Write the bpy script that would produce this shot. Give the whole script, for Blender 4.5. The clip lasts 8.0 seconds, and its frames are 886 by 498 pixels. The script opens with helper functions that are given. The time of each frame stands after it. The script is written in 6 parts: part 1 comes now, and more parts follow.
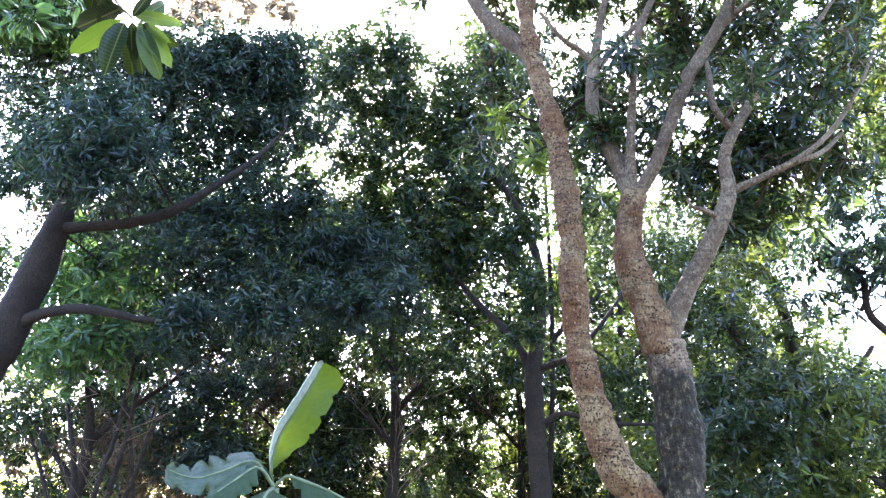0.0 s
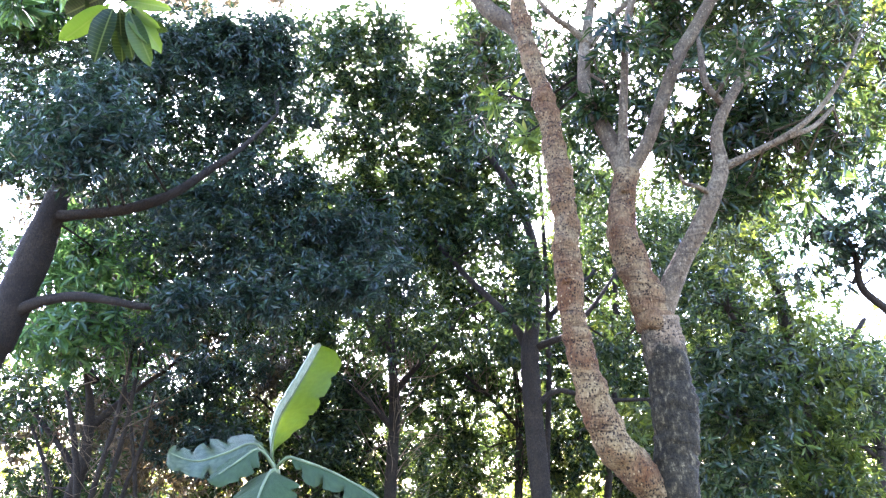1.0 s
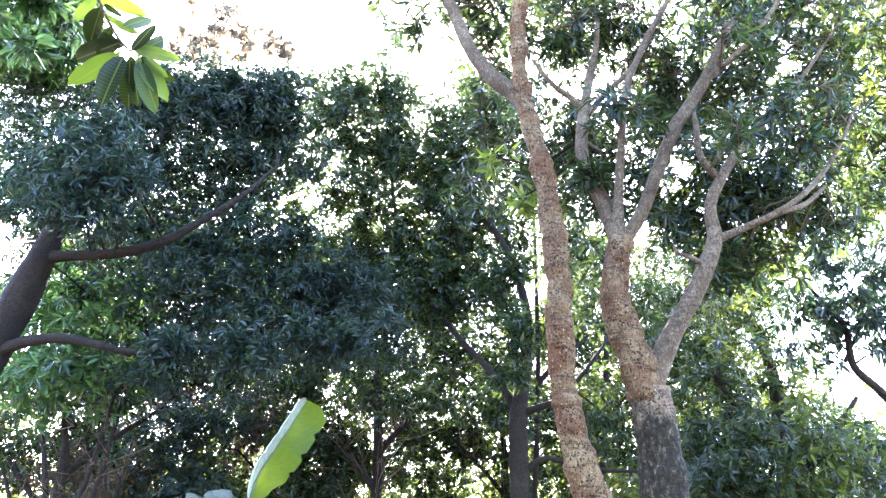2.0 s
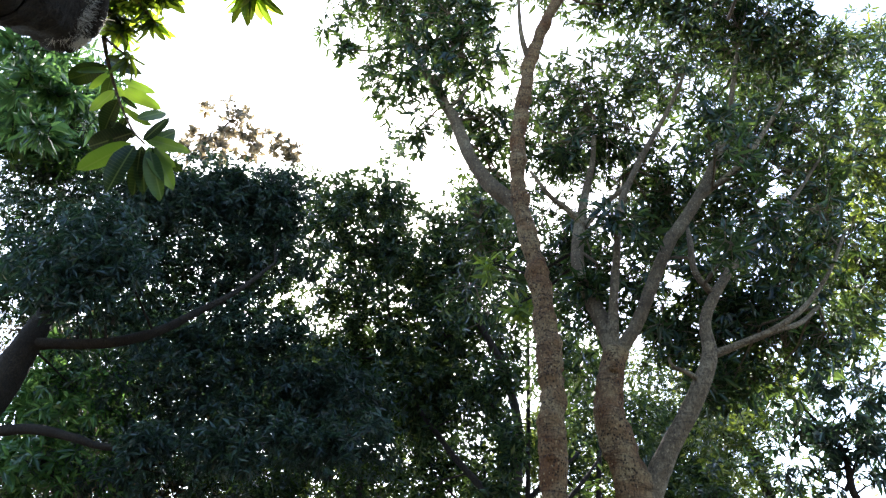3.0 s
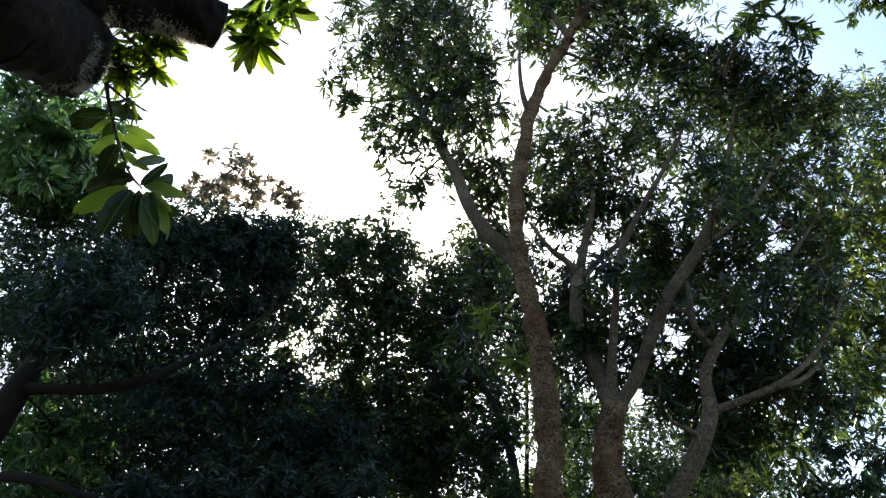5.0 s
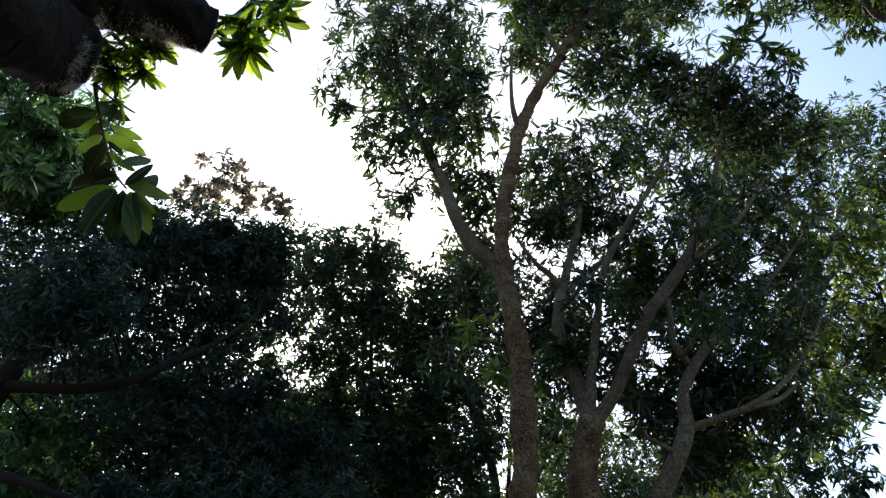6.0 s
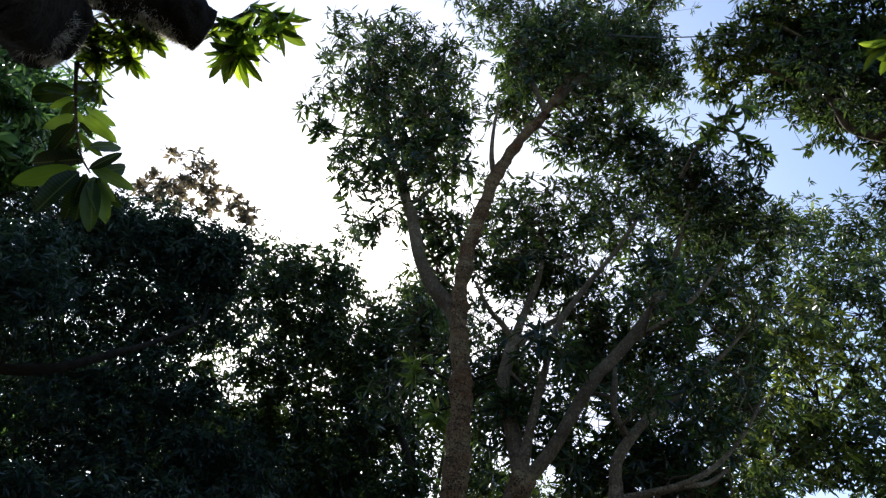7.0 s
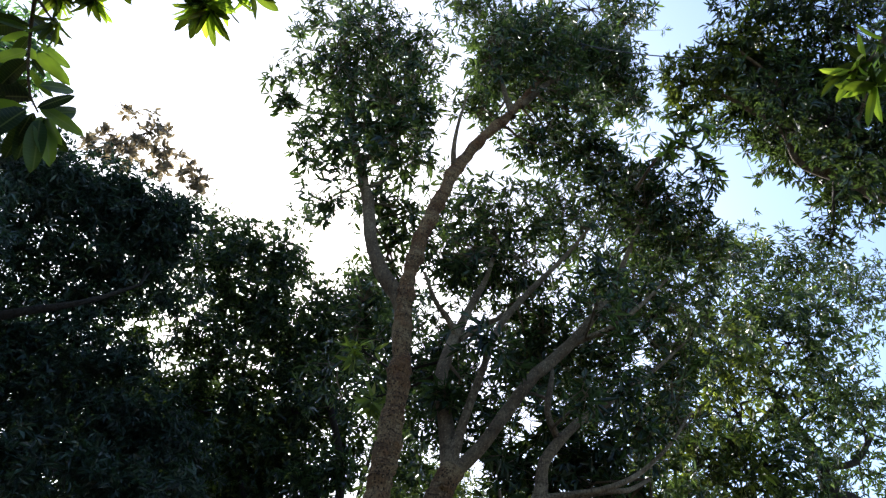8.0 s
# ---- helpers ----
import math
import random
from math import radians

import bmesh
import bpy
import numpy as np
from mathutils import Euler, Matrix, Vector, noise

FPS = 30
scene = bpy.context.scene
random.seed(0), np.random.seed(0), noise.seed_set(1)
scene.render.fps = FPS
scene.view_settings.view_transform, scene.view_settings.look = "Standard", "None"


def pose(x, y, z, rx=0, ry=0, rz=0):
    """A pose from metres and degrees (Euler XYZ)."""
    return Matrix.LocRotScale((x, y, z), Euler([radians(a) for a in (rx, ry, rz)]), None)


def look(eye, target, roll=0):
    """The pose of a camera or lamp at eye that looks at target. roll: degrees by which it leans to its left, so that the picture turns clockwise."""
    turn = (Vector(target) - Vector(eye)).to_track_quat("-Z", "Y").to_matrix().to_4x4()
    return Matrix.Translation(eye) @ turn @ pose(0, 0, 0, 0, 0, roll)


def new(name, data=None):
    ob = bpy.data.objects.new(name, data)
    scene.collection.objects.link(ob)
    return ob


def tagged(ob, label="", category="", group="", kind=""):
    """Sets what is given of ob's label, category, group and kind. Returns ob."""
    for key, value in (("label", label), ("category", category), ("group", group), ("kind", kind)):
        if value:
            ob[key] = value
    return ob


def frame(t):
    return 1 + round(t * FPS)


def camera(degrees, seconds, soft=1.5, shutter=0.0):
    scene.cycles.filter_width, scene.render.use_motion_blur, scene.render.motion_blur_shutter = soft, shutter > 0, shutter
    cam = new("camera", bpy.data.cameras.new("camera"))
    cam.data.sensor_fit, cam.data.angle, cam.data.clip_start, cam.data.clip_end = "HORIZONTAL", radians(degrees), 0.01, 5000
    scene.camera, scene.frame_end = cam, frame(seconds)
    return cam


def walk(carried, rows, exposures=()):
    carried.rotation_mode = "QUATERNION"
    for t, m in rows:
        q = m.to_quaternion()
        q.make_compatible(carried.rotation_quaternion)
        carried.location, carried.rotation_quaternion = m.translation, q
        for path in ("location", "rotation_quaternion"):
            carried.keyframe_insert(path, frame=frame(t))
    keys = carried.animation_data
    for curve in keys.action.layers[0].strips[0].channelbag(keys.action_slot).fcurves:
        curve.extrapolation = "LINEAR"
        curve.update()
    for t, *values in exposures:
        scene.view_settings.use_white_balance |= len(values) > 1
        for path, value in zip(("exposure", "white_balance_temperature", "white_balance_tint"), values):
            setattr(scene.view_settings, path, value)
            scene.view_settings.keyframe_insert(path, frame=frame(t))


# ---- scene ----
cam = camera(65.0, 8.0, soft=1.35)
PATH = [
    (0, (0.019, 0.015, 1.56), (0.015, 1.89, 2.256), 0.2),
    (0.5, (0.005, -0.021, 1.55), (-0.005, 1.853, 2.25), 0.6),
    (1, (0.021, -0.009, 1.553), (0.031, 1.884, 2.197), -1.0),
    (1.5, (0.029, 0.003, 1.553), (0.039, 1.884, 2.234), -0.0),
    (2, (0.021, -0.004, 1.555), (0.048, 1.828, 2.356), 1.5),
    (2.2, (0.021, -0.012, 1.548), (0.053, 1.784, 2.429), 2.2),
    (3.3, (0.011, 0.033, 1.51), (0.04, 1.704, 2.608), 4.4),
    (3.5, (0.028, 0.026, 1.508), (0.06, 1.694, 2.611), 4.5),
    (4, (0.035, 0.047, 1.518), (0.051, 1.704, 2.638), 4.1),
    (4.5, (0.041, 0.051, 1.523), (0.047, 1.676, 2.689), 4.9),
    (4.7, (0.044, 0.058, 1.531), (0.05, 1.662, 2.725), 4.9),
    (5.8, (0.101, 0.015, 1.512), (0.127, 1.623, 2.701), 6.9),
    (6, (0.126, 0.016, 1.495), (0.152, 1.598, 2.718), 6.8),
    (6.5, (0.127, 0.025, 1.501), (0.201, 1.557, 2.785), 10.4),
    (7, (0.104, 0.028, 1.521), (0.223, 1.529, 2.838), 13.5),
    (7.5, (0.112, 0.043, 1.486), (0.333, 1.53, 2.805), 15.4),
    (8, (0.117, 0.078, 1.482), (0.372, 1.546, 2.816), 16.0),
]
EXPOSURE = [
    (0, 4.02, 5850, 25), (1.0, 4.34, 5850, 25), (1.5, 4.47, 5850, 25), (2.0, 4.45, 5850, 25), (2.2, 4.29, 5850, 24), (3.3, 2.06, 6200, 8),
    (3.5, 1.95, 6200, 8), (4.0, 1.59, 6200, 8), (4.5, 1.45, 6200, 8), (6.0, 1.04, 6050, 9), (7.0, 0.85, 6050, 9), (7.5, 0.92, 6000, 9), (8.0, 1.39, 6050, 10),
]
walk(cam, [(t, look(eye, target, roll)) for t, eye, target, roll in PATH], EXPOSURE)

# ---- daylight ----
SUN_WAY = Vector((-0.073, 0.807, 0.585)).normalized()   # from the orchard towards the sun
world = bpy.data.worlds.new("sky")
scene.world = world
world.use_nodes = True
sky = world.node_tree.nodes.new("ShaderNodeTexSky")
sky.sky_type, sky.sun_disc = "NISHITA", False
sky.sun_elevation = math.asin(SUN_WAY.z)
sky.sun_rotation = math.atan2(SUN_WAY.x, SUN_WAY.y)
sky.dust_density, sky.air_density, sky.ozone_density = 1.4, 1.0, 1.0
back = world.node_tree.nodes["Background"]
back.inputs["Strength"].default_value = 0.15
world.node_tree.links.new(sky.outputs[0], back.inputs["Color"])
sun_data = bpy.data.lights.new("sun", "SUN")
sun_data.energy, sun_data.angle, sun_data.color = 3.6, radians(0.6), (1.0, 0.93, 0.82)
sun = new("sun", sun_data)
sun.matrix_world = look(SUN_WAY * 60, (0, 0, 0))


# ---- materials ----
def material(name):
    m = bpy.data.materials.new(name)
    m.use_nodes = True
    tree = m.node_tree
    tree.nodes.clear()
    out = tree.nodes.new("ShaderNodeOutputMaterial")
    return m, tree, out


def node(tree, kind, **inputs):
    n = tree.nodes.new(kind)
    for key, value in inputs.items():
        n.inputs[key.replace("_", " ")].default_value = value
    return n


def ramp(tree, source, *stops):
    n = tree.nodes.new("ShaderNodeValToRGB")
    e = n.color_ramp.elements
    e[0].position, e[0].color = stops[0][0], (*stops[0][1], 1)
    e[1].position, e[1].color = stops[-1][0], (*stops[-1][1], 1)
    for at, colour in stops[1:-1]:
        k = e.new(at)
        k.color = (*colour, 1)
    tree.links.new(source, n.inputs[0])
    return n.outputs[0]


def mixed(tree, how, factor, a, b):
    n = tree.nodes.new("ShaderNodeMix")
    n.data_type, n.blend_type = "RGBA", how
    for socket, value in ((n.inputs[0], factor), (n.inputs[6], a), (n.inputs[7], b)):
        if isinstance(value, (int, float)):
            socket.default_value = value
        elif isinstance(value, tuple):
            socket.default_value = (*value, 1)
        else:
            tree.links.new(value, socket)
    return n.outputs[2]


def leaf_material(name, dark, mid, light, glow, share=0.42, rough=0.36, single=False):
    """Waxy leaf: reflects dark green, lets sunlight through as yellow-green. Every leaf has its own shade."""
    m, t, out = material(name)
    if single:
        pick = node(t, "ShaderNodeObjectInfo").outputs["Random"]
    else:
        pick = node(t, "ShaderNodeNewGeometry").outputs["Random Per Island"]
    colour = ramp(t, pick, (0.0, dark), (0.55, mid), (0.9, light), (1.0, (light[0] * 1.6, light[1] * 0.6, light[2] * 0.9)))
    through_colour = ramp(t, pick, (0.0, tuple(c * (0.06 if single else 0.55) for c in glow)), (0.42, tuple(c * (0.16 if single else 0.85) for c in glow)), (0.62, glow), (0.88, tuple(min(1, c * 1.35) for c in glow)), (1.0, tuple(min(1, c * 2.4) for c in glow)))
    coords = node(t, "ShaderNodeTexCoord")
    patch = node(t, "ShaderNodeTexNoise", Scale=2.1, Detail=3.0)
    t.links.new(coords.outputs["Object"], patch.inputs["Vector"])
    tone = ramp(t, patch.outputs[0], (0.3, (0.72, 0.76, 0.8)), (0.7, (1.2, 1.12, 1.0)))
    colour = mixed(t, "MULTIPLY", 1.0, colour, tone)
    if single:
        split = node(t, "ShaderNodeSeparateXYZ")
        t.links.new(coords.outputs["Object"], split.inputs[0])
        side = node(t, "ShaderNodeMath")
        side.operation = "ABSOLUTE"
        t.links.new(split.outputs["X"], side.inputs[0])
        veins = node(t, "ShaderNodeTexWave", Scale=5.0, Distortion=0.8)
        veins.bands_direction = "Y"
        t.links.new(coords.outputs["Object"], veins.inputs["Vector"])
        rib = ramp(t, side.outputs[0], (0.006, (1, 1, 1)), (0.014, (0, 0, 0)))
        line = ramp(t, veins.outputs["Fac"], (0.9, (0, 0, 0)), (1.0, (0.35, 0.35, 0.35)))
        mark = mixed(t, "ADD", 1.0, rib, line)
        colour = mixed(t, "MIX", mark, colour, (0.2, 0.26, 0.08))
        through_colour = mixed(t, "MULTIPLY", mark, through_colour, (0.5, 0.55, 0.4))
    body = node(t, "ShaderNodeBsdfPrincipled", Roughness=rough)
    body.inputs["Specular IOR Level"].default_value = 0.45
    fine = node(t, "ShaderNodeTexNoise", Scale=55.0, Detail=2.0)
    t.links.new(coords.outputs["Object"], fine.inputs["Vector"])
    bump = node(t, "ShaderNodeBump", Strength=0.25, Distance=0.004)
    t.links.new(fine.outputs[0], bump.inputs["Height"])
    t.links.new(bump.outputs[0], body.inputs["Normal"])
    t.links.new(colour, body.inputs["Base Color"])
    pass_on = node(t, "ShaderNodeBsdfTranslucent")
    t.links.new(through_colour, pass_on.inputs["Color"])
    mix = t.nodes.new("ShaderNodeMixShader")
    mix.inputs[0].default_value = share
    t.links.new(body.outputs[0], mix.inputs[1])
    t.links.new(pass_on.outputs[0], mix.inputs[2])
    t.links.new(mix.outputs[0], out.inputs[0])
    return m


def bark_material(name, pale, brown, dark, spots=0.6, rings=0.5, moss=None):
    """Bark: broad pale and brown patches, fine fissures, dense dark pits, pale flecks and ring scars.
    moss: (height, colour) of the dark crust on the lower trunk."""
    m, t, out = material(name)
    coords = node(t, "ShaderNodeTexCoord").outputs["Object"]

    def squeezed(z, kind, **inputs):
        n = node(t, "ShaderNodeMapping")
        n.inputs["Scale"].default_value = (1.0, 1.0, z)
        t.links.new(coords, n.inputs["Vector"])
        made = node(t, kind, **inputs)
        t.links.new(n.outputs[0], made.inputs["Vector"])
        return made

    large = squeezed(1.0, "ShaderNodeTexNoise", Scale=2.6, Detail=5.0, Roughness=0.65)
    colour = ramp(t, large.outputs[0], (0.4, brown), (0.53, tuple((a + b) / 2 for a, b in zip(brown, pale))), (0.64, pale))
    grain = squeezed(0.5, "ShaderNodeTexNoise", Scale=60.0, Detail=6.0, Roughness=0.75)
    colour = mixed(t, "MULTIPLY", 0.9, colour, ramp(t, grain.outputs[0], (0.34, (0.35, 0.32, 0.3)), (0.62, (1.25, 1.22, 1.2))))
    bands = squeezed(5.0, "ShaderNodeTexNoise", Scale=2.4, Detail=5.0, Roughness=0.7)
    ring = ramp(t, bands.outputs[0], (0.56, (0, 0, 0)), (0.7, (rings, rings, rings)))
    colour = mixed(t, "MIX", ring, colour, tuple(c * 0.45 for c in brown))
    creases = squeezed(8.0, "ShaderNodeTexNoise", Scale=1.1, Detail=4.0, Roughness=0.55)
    crease = ramp(t, creases.outputs[0], (0.475, (0, 0, 0)), (0.5, (rings * 0.6,) * 3), (0.525, (0, 0, 0)))
    colour = mixed(t, "MIX", crease, colour, tuple(c * 0.3 for c in brown))
    pits = squeezed(1.0, "ShaderNodeTexVoronoi", Scale=46.0, Randomness=1.0)
    where = squeezed(1.6, "ShaderNodeTexNoise", Scale=3.4, Detail=4.0, Roughness=0.6)
    ragged = node(t, "ShaderNodeMath")
    ragged.operation = "MULTIPLY_ADD"
    t.links.new(grain.outputs[0], ragged.inputs[0])
    ragged.inputs[1].default_value = 0.95
    t.links.new(pits.outputs["Distance"], ragged.inputs[2])
    pit_mask = ramp(t, ragged.outputs[0], (0.73, (1, 1, 1)), (0.9, (0, 0, 0)))
    where_mask = ramp(t, where.outputs[0], (0.36, (0.12, 0.12, 0.12)), (0.52, (1, 1, 1)))
    spot = mixed(t, "MULTIPLY", 1.0, pit_mask, where_mask)
    colour = mixed(t, "MIX", mixed(t, "MULTIPLY", 1.0, spot, (spots, spots, spots)), colour, dark)
    flecks = squeezed(0.6, "ShaderNodeTexVoronoi", Scale=31.0, Randomness=1.0)
    fleck = ramp(t, flecks.outputs["Distance"], (0.1, (0.7, 0.7, 0.7)), (0.2, (0, 0, 0)))
    colour = mixed(t, "MIX", fleck, colour, tuple(min(1, c * 1.5) for c in pale))
    if moss:
        height, crust = moss
        split = node(t, "ShaderNodeSeparateXYZ")
        t.links.new(coords, split.inputs[0])
        edge = squeezed(1.0, "ShaderNodeTexNoise", Scale=5.0, Detail=5.0)
        lift = node(t, "ShaderNodeMath")
        lift.operation = "MULTIPLY_ADD"
        t.links.new(edge.outputs[0], lift.inputs[0])
        lift.inputs[1].default_value = 0.9
        t.links.new(split.outputs["Z"], lift.inputs[2])
        span = node(t, "ShaderNodeMapRange")
        span.inputs["From Min"].default_value, span.inputs["From Max"].default_value = height + 0.35, height + 0.55
        t.links.new(lift.outputs[0], span.inputs["Value"])
        blotch = squeezed(0.5, "ShaderNodeTexNoise", Scale=30.0, Detail=7.0, Roughness=0.75)
        crust_colour = ramp(t, blotch.outputs[0], (0.4, tuple(c * 0.35 for c in crust)), (0.55, crust), (0.66, tuple(min(1, c * 4.5) for c in crust)))
        colour = mixed(t, "MIX", span.outputs[0], crust_colour, colour)
    body = node(t, "ShaderNodeBsdfPrincipled", Roughness=0.85)
    body.inputs["Specular IOR Level"].default_value = 0.25
    bump = node(t, "ShaderNodeBump", Strength=1.0, Distance=0.02)
    relief = mixed(t, "SUBTRACT", 0.6, mixed(t, "SUBTRACT", 0.7, grain.outputs[0], crease), spot)
    t.links.new(relief, bump.inputs["Height"])
    t.links.new(bump.outputs[0], body.inputs["Normal"])
    t.links.new(colour, body.inputs["Base Color"])
    t.links.new(body.outputs[0], out.inputs[0])
    return m


LEAF_MANGO = leaf_material("mango_leaf", (0.006, 0.015, 0.011), (0.014, 0.031, 0.018), (0.044, 0.076, 0.036), (0.09, 0.14, 0.027), share=0.38, rough=0.23)
LEAF_DEEP = leaf_material("deep_green_leaf", (0.007, 0.018, 0.016), (0.013, 0.033, 0.025), (0.038, 0.07, 0.04), (0.045, 0.09, 0.028), share=0.28, rough=0.36)
# Mango leaf with sunlight put into its colour, for the lit clumps.
LEAF_BRIGHT = leaf_material("bright_leaf", (0.009, 0.024, 0.01), (0.022, 0.052, 0.014), (0.06, 0.1, 0.024), (0.2, 0.25, 0.028), share=0.44, rough=0.36)
# Lit spots put into the leaf colour, for small clumps and the far brush.
LEAF_LIME = leaf_material("sunlit_lime_leaf", (0.03, 0.07, 0.02), (0.07, 0.13, 0.03), (0.13, 0.2, 0.04), (0.34, 0.42, 0.04), share=0.48, rough=0.3)
LEAF_DRY = leaf_material("dry_brown_leaf", (0.03, 0.026, 0.018), (0.055, 0.045, 0.028), (0.12, 0.095, 0.06), (0.16, 0.12, 0.05), share=0.4)
# Sunlight on some clumps put into the colour: brighter than the mango leaf.
LEAF_SUNLIT = leaf_material("fresh_green_leaf", (0.018, 0.055, 0.022), (0.035, 0.1, 0.032), (0.08, 0.17, 0.05), (0.14, 0.26, 0.06), share=0.42, rough=0.26)
LEAF_FLUSH = leaf_material("young_flush_leaf", (0.05, 0.04, 0.025), (0.08, 0.06, 0.03), (0.11, 0.09, 0.04), (0.3, 0.24, 0.14), share=0.5)
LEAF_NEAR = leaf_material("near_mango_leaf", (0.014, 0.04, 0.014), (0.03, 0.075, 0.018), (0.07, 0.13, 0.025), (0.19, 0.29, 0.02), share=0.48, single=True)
# Brighter copy of near_mango_leaf: sun on the twig leaves put into the colour.
LEAF_NEAR_LIT = leaf_material("tender_mango_leaf", (0.035, 0.09, 0.02), (0.065, 0.14, 0.026), (0.11, 0.19, 0.035), (0.36, 0.5, 0.03), share=0.6, single=True)
BARK_MAIN = bark_material("speckled_tan_bark", (0.285, 0.21, 0.105), (0.14, 0.066, 0.024), (0.02, 0.013, 0.008), 0.9, 0.85)
BARK_CRUST = bark_material("crusted_grey_bark", (0.32, 0.245, 0.15), (0.2, 0.14, 0.08), (0.03, 0.025, 0.02), 0.9, 0.5, (2.62, (0.044, 0.036, 0.02)))
BARK_PALE = bark_material("pale_grey_bark", (0.24, 0.19, 0.115), (0.115, 0.08, 0.043), (0.045, 0.034, 0.026), 0.5, 0.55)
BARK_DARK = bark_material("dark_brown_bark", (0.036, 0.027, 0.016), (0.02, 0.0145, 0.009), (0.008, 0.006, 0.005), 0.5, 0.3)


# ---- makers ----
def mesh_object(name, verts, faces, mat, parent=None, smooth=True):
    """One mesh object from vertex and triangle or quad arrays."""
    me = bpy.data.meshes.new(name)
    verts, faces = np.asarray(verts, np.float32), np.asarray(faces, np.int32)
    me.vertices.add(len(verts))
    me.vertices.foreach_set("co", verts.ravel())
    size = faces.shape[1]
    me.loops.add(faces.size)
    me.loops.foreach_set("vertex_index", faces.ravel())
    me.polygons.add(len(faces))
    me.polygons.foreach_set("loop_start", np.arange(0, faces.size, size, dtype=np.int32))
    me.polygons.foreach_set("use_smooth", np.full(len(faces), smooth))
    me.update(calc_edges=True)
    me.materials.append(mat)
    ob = new(name, me)
    if parent:
        ob.parent = parent
    return ob


def glide(points, step):
    """Points along a smooth curve through the given rows (position and radius)."""
    p = np.array(points, float)
    p = np.vstack([2 * p[0] - p[1], p, 2 * p[-1] - p[-2]])
    out = []
    for a, b, c, d in zip(p[:-3], p[1:-2], p[2:-1], p[3:]):
        n = max(2, int(np.linalg.norm(c[:3] - b[:3]) / step))
        for s in np.arange(n) / n:
            out.append(0.5 * (2 * b + (c - a) * s + (2 * a - 5 * b + 4 * c - d) * s**2 + (3 * b - a - 3 * c + d) * s**3))
    out.append(p[-2])
    out = np.array(out)
    out[:, 3] = np.maximum(out[:, 3], 0.002)
    return out


def tube(points, sides, step, rng, rough=0.06, cut=False, knobs=0.0):
    """Vertices and quads of a limb: rings along the curve, swollen and knobbly. cut: a sawn flat end."""
    path = glide(points, step)
    way = np.gradient(path[:, :3], axis=0)
    way /= np.linalg.norm(way, axis=1)[:, None] + 1e-9
    side = np.cross(way, (0.31, 0.87, 0.12))
    side /= np.linalg.norm(side, axis=1)[:, None] + 1e-9
    other = np.cross(way, side)
    angle = np.arange(sides) / sides * 2 * np.pi
    lobes = 1 + rough * sum(np.sin(k * angle[None, :] + rng.uniform(0, 6.28) + np.arange(len(path))[:, None] * rng.uniform(-0.25, 0.25)) / k for k in (2, 3, 5))
    swell = 1 + rough * 0.8 * np.convolve(rng.normal(0, 1, len(path) + 6), np.ones(7) / 7, "valid") * 1.6
    grain = rng.normal(0, rough * 0.16, (len(path), sides))
    radius = path[:, 3:4] * (lobes * swell[:, None] + grain)
    ring = side[:, None] * np.cos(angle)[None, :, None] + other[:, None] * np.sin(angle)[None, :, None]
    verts = path[:, None, :3] + ring * radius[..., None]
    n = len(path)
    i, j = np.meshgrid(np.arange(n - 1), np.arange(sides), indexing="ij")
    k = (j + 1) % sides
    faces = np.stack([i * sides + j, i * sides + k, (i + 1) * sides + k, (i + 1) * sides + j], -1).reshape(-1, 4)
    verts = verts.reshape(-1, 3)
    if knobs:
        lump = ripple(verts, rng, 14.0) * 0.6 + ripple(verts, rng, 34.0) * 0.4
        ridge = np.zeros(n)
        for at in rng.uniform(0, n, max(3, n // 6)):
            ridge += rng.uniform(0.2, 0.7) * np.exp(-((np.arange(n) - at) / 0.9) ** 2)
        lump = lump + np.repeat(ridge, sides)
        verts = verts + unit(verts - np.repeat(path[:, :3], sides, 0)) * (lump * knobs)[:, None]
    if cut:
        rim = (n - 1) * sides
        tip = path[-1, :3] + way[-1] * path[-1, 3] * 0.12
        inner = tip + (verts[rim:] - path[-1, :3]) * 0.72
        verts = np.vstack([verts, inner, [tip] * 1])
        a = np.arange(sides)
        b = (a + 1) % sides
        faces = np.vstack([faces, np.stack([rim + a, rim + b, rim + sides + b, rim + sides + a], -1),
                           np.stack([rim + sides + a, rim + sides + b, np.full(sides, rim + 2 * sides), np.full(sides, rim + 2 * sides)], -1)[:, :4]])
    return verts, faces


LIMB_ROWS = {}


def tree(name, label, group="orchard trees"):
    ob = tagged(new(name), label, "tree", group)
    LIMB_ROWS[ob.name] = []
    return ob


def limb(owner, name, mat, points, cut=False, rough=0.06, label="", knobs=0.0):
    rng = np.random.default_rng(len(LIMB_ROWS[owner.name]) * 17 + len(owner.name))
    thick = max(p[3] for p in points)
    sides = 40 if knobs else 18 if thick > 0.09 else 12 if thick > 0.04 else 8
    verts, faces = tube(points, sides, 0.025 if knobs else 0.05 if thick > 0.05 else 0.07, rng, rough, cut, knobs)
    quads = faces
    ob = mesh_object(name, verts, quads, mat, owner)
    if label:
        ob["label"] = label
    LIMB_ROWS[owner.name].append(glide(points, 0.15))
    return ob


def unit(v):
    return v / (np.linalg.norm(v, axis=-1, keepdims=True) + 1e-9)


def rods(starts, ends, r0, r1, rng):
    """Thin three-sided twigs with a bend in the middle."""
    n = len(starts)
    way = unit(ends - starts)
    span = np.linalg.norm(ends - starts, axis=1, keepdims=True)
    side = unit(np.cross(way, rng.normal(0, 1, (n, 3))))
    other = np.cross(way, side)
    mid = (starts + ends) / 2 + (side * rng.normal(0, 0.08, (n, 1)) + other * rng.normal(0, 0.08, (n, 1))) * span
    rings = []
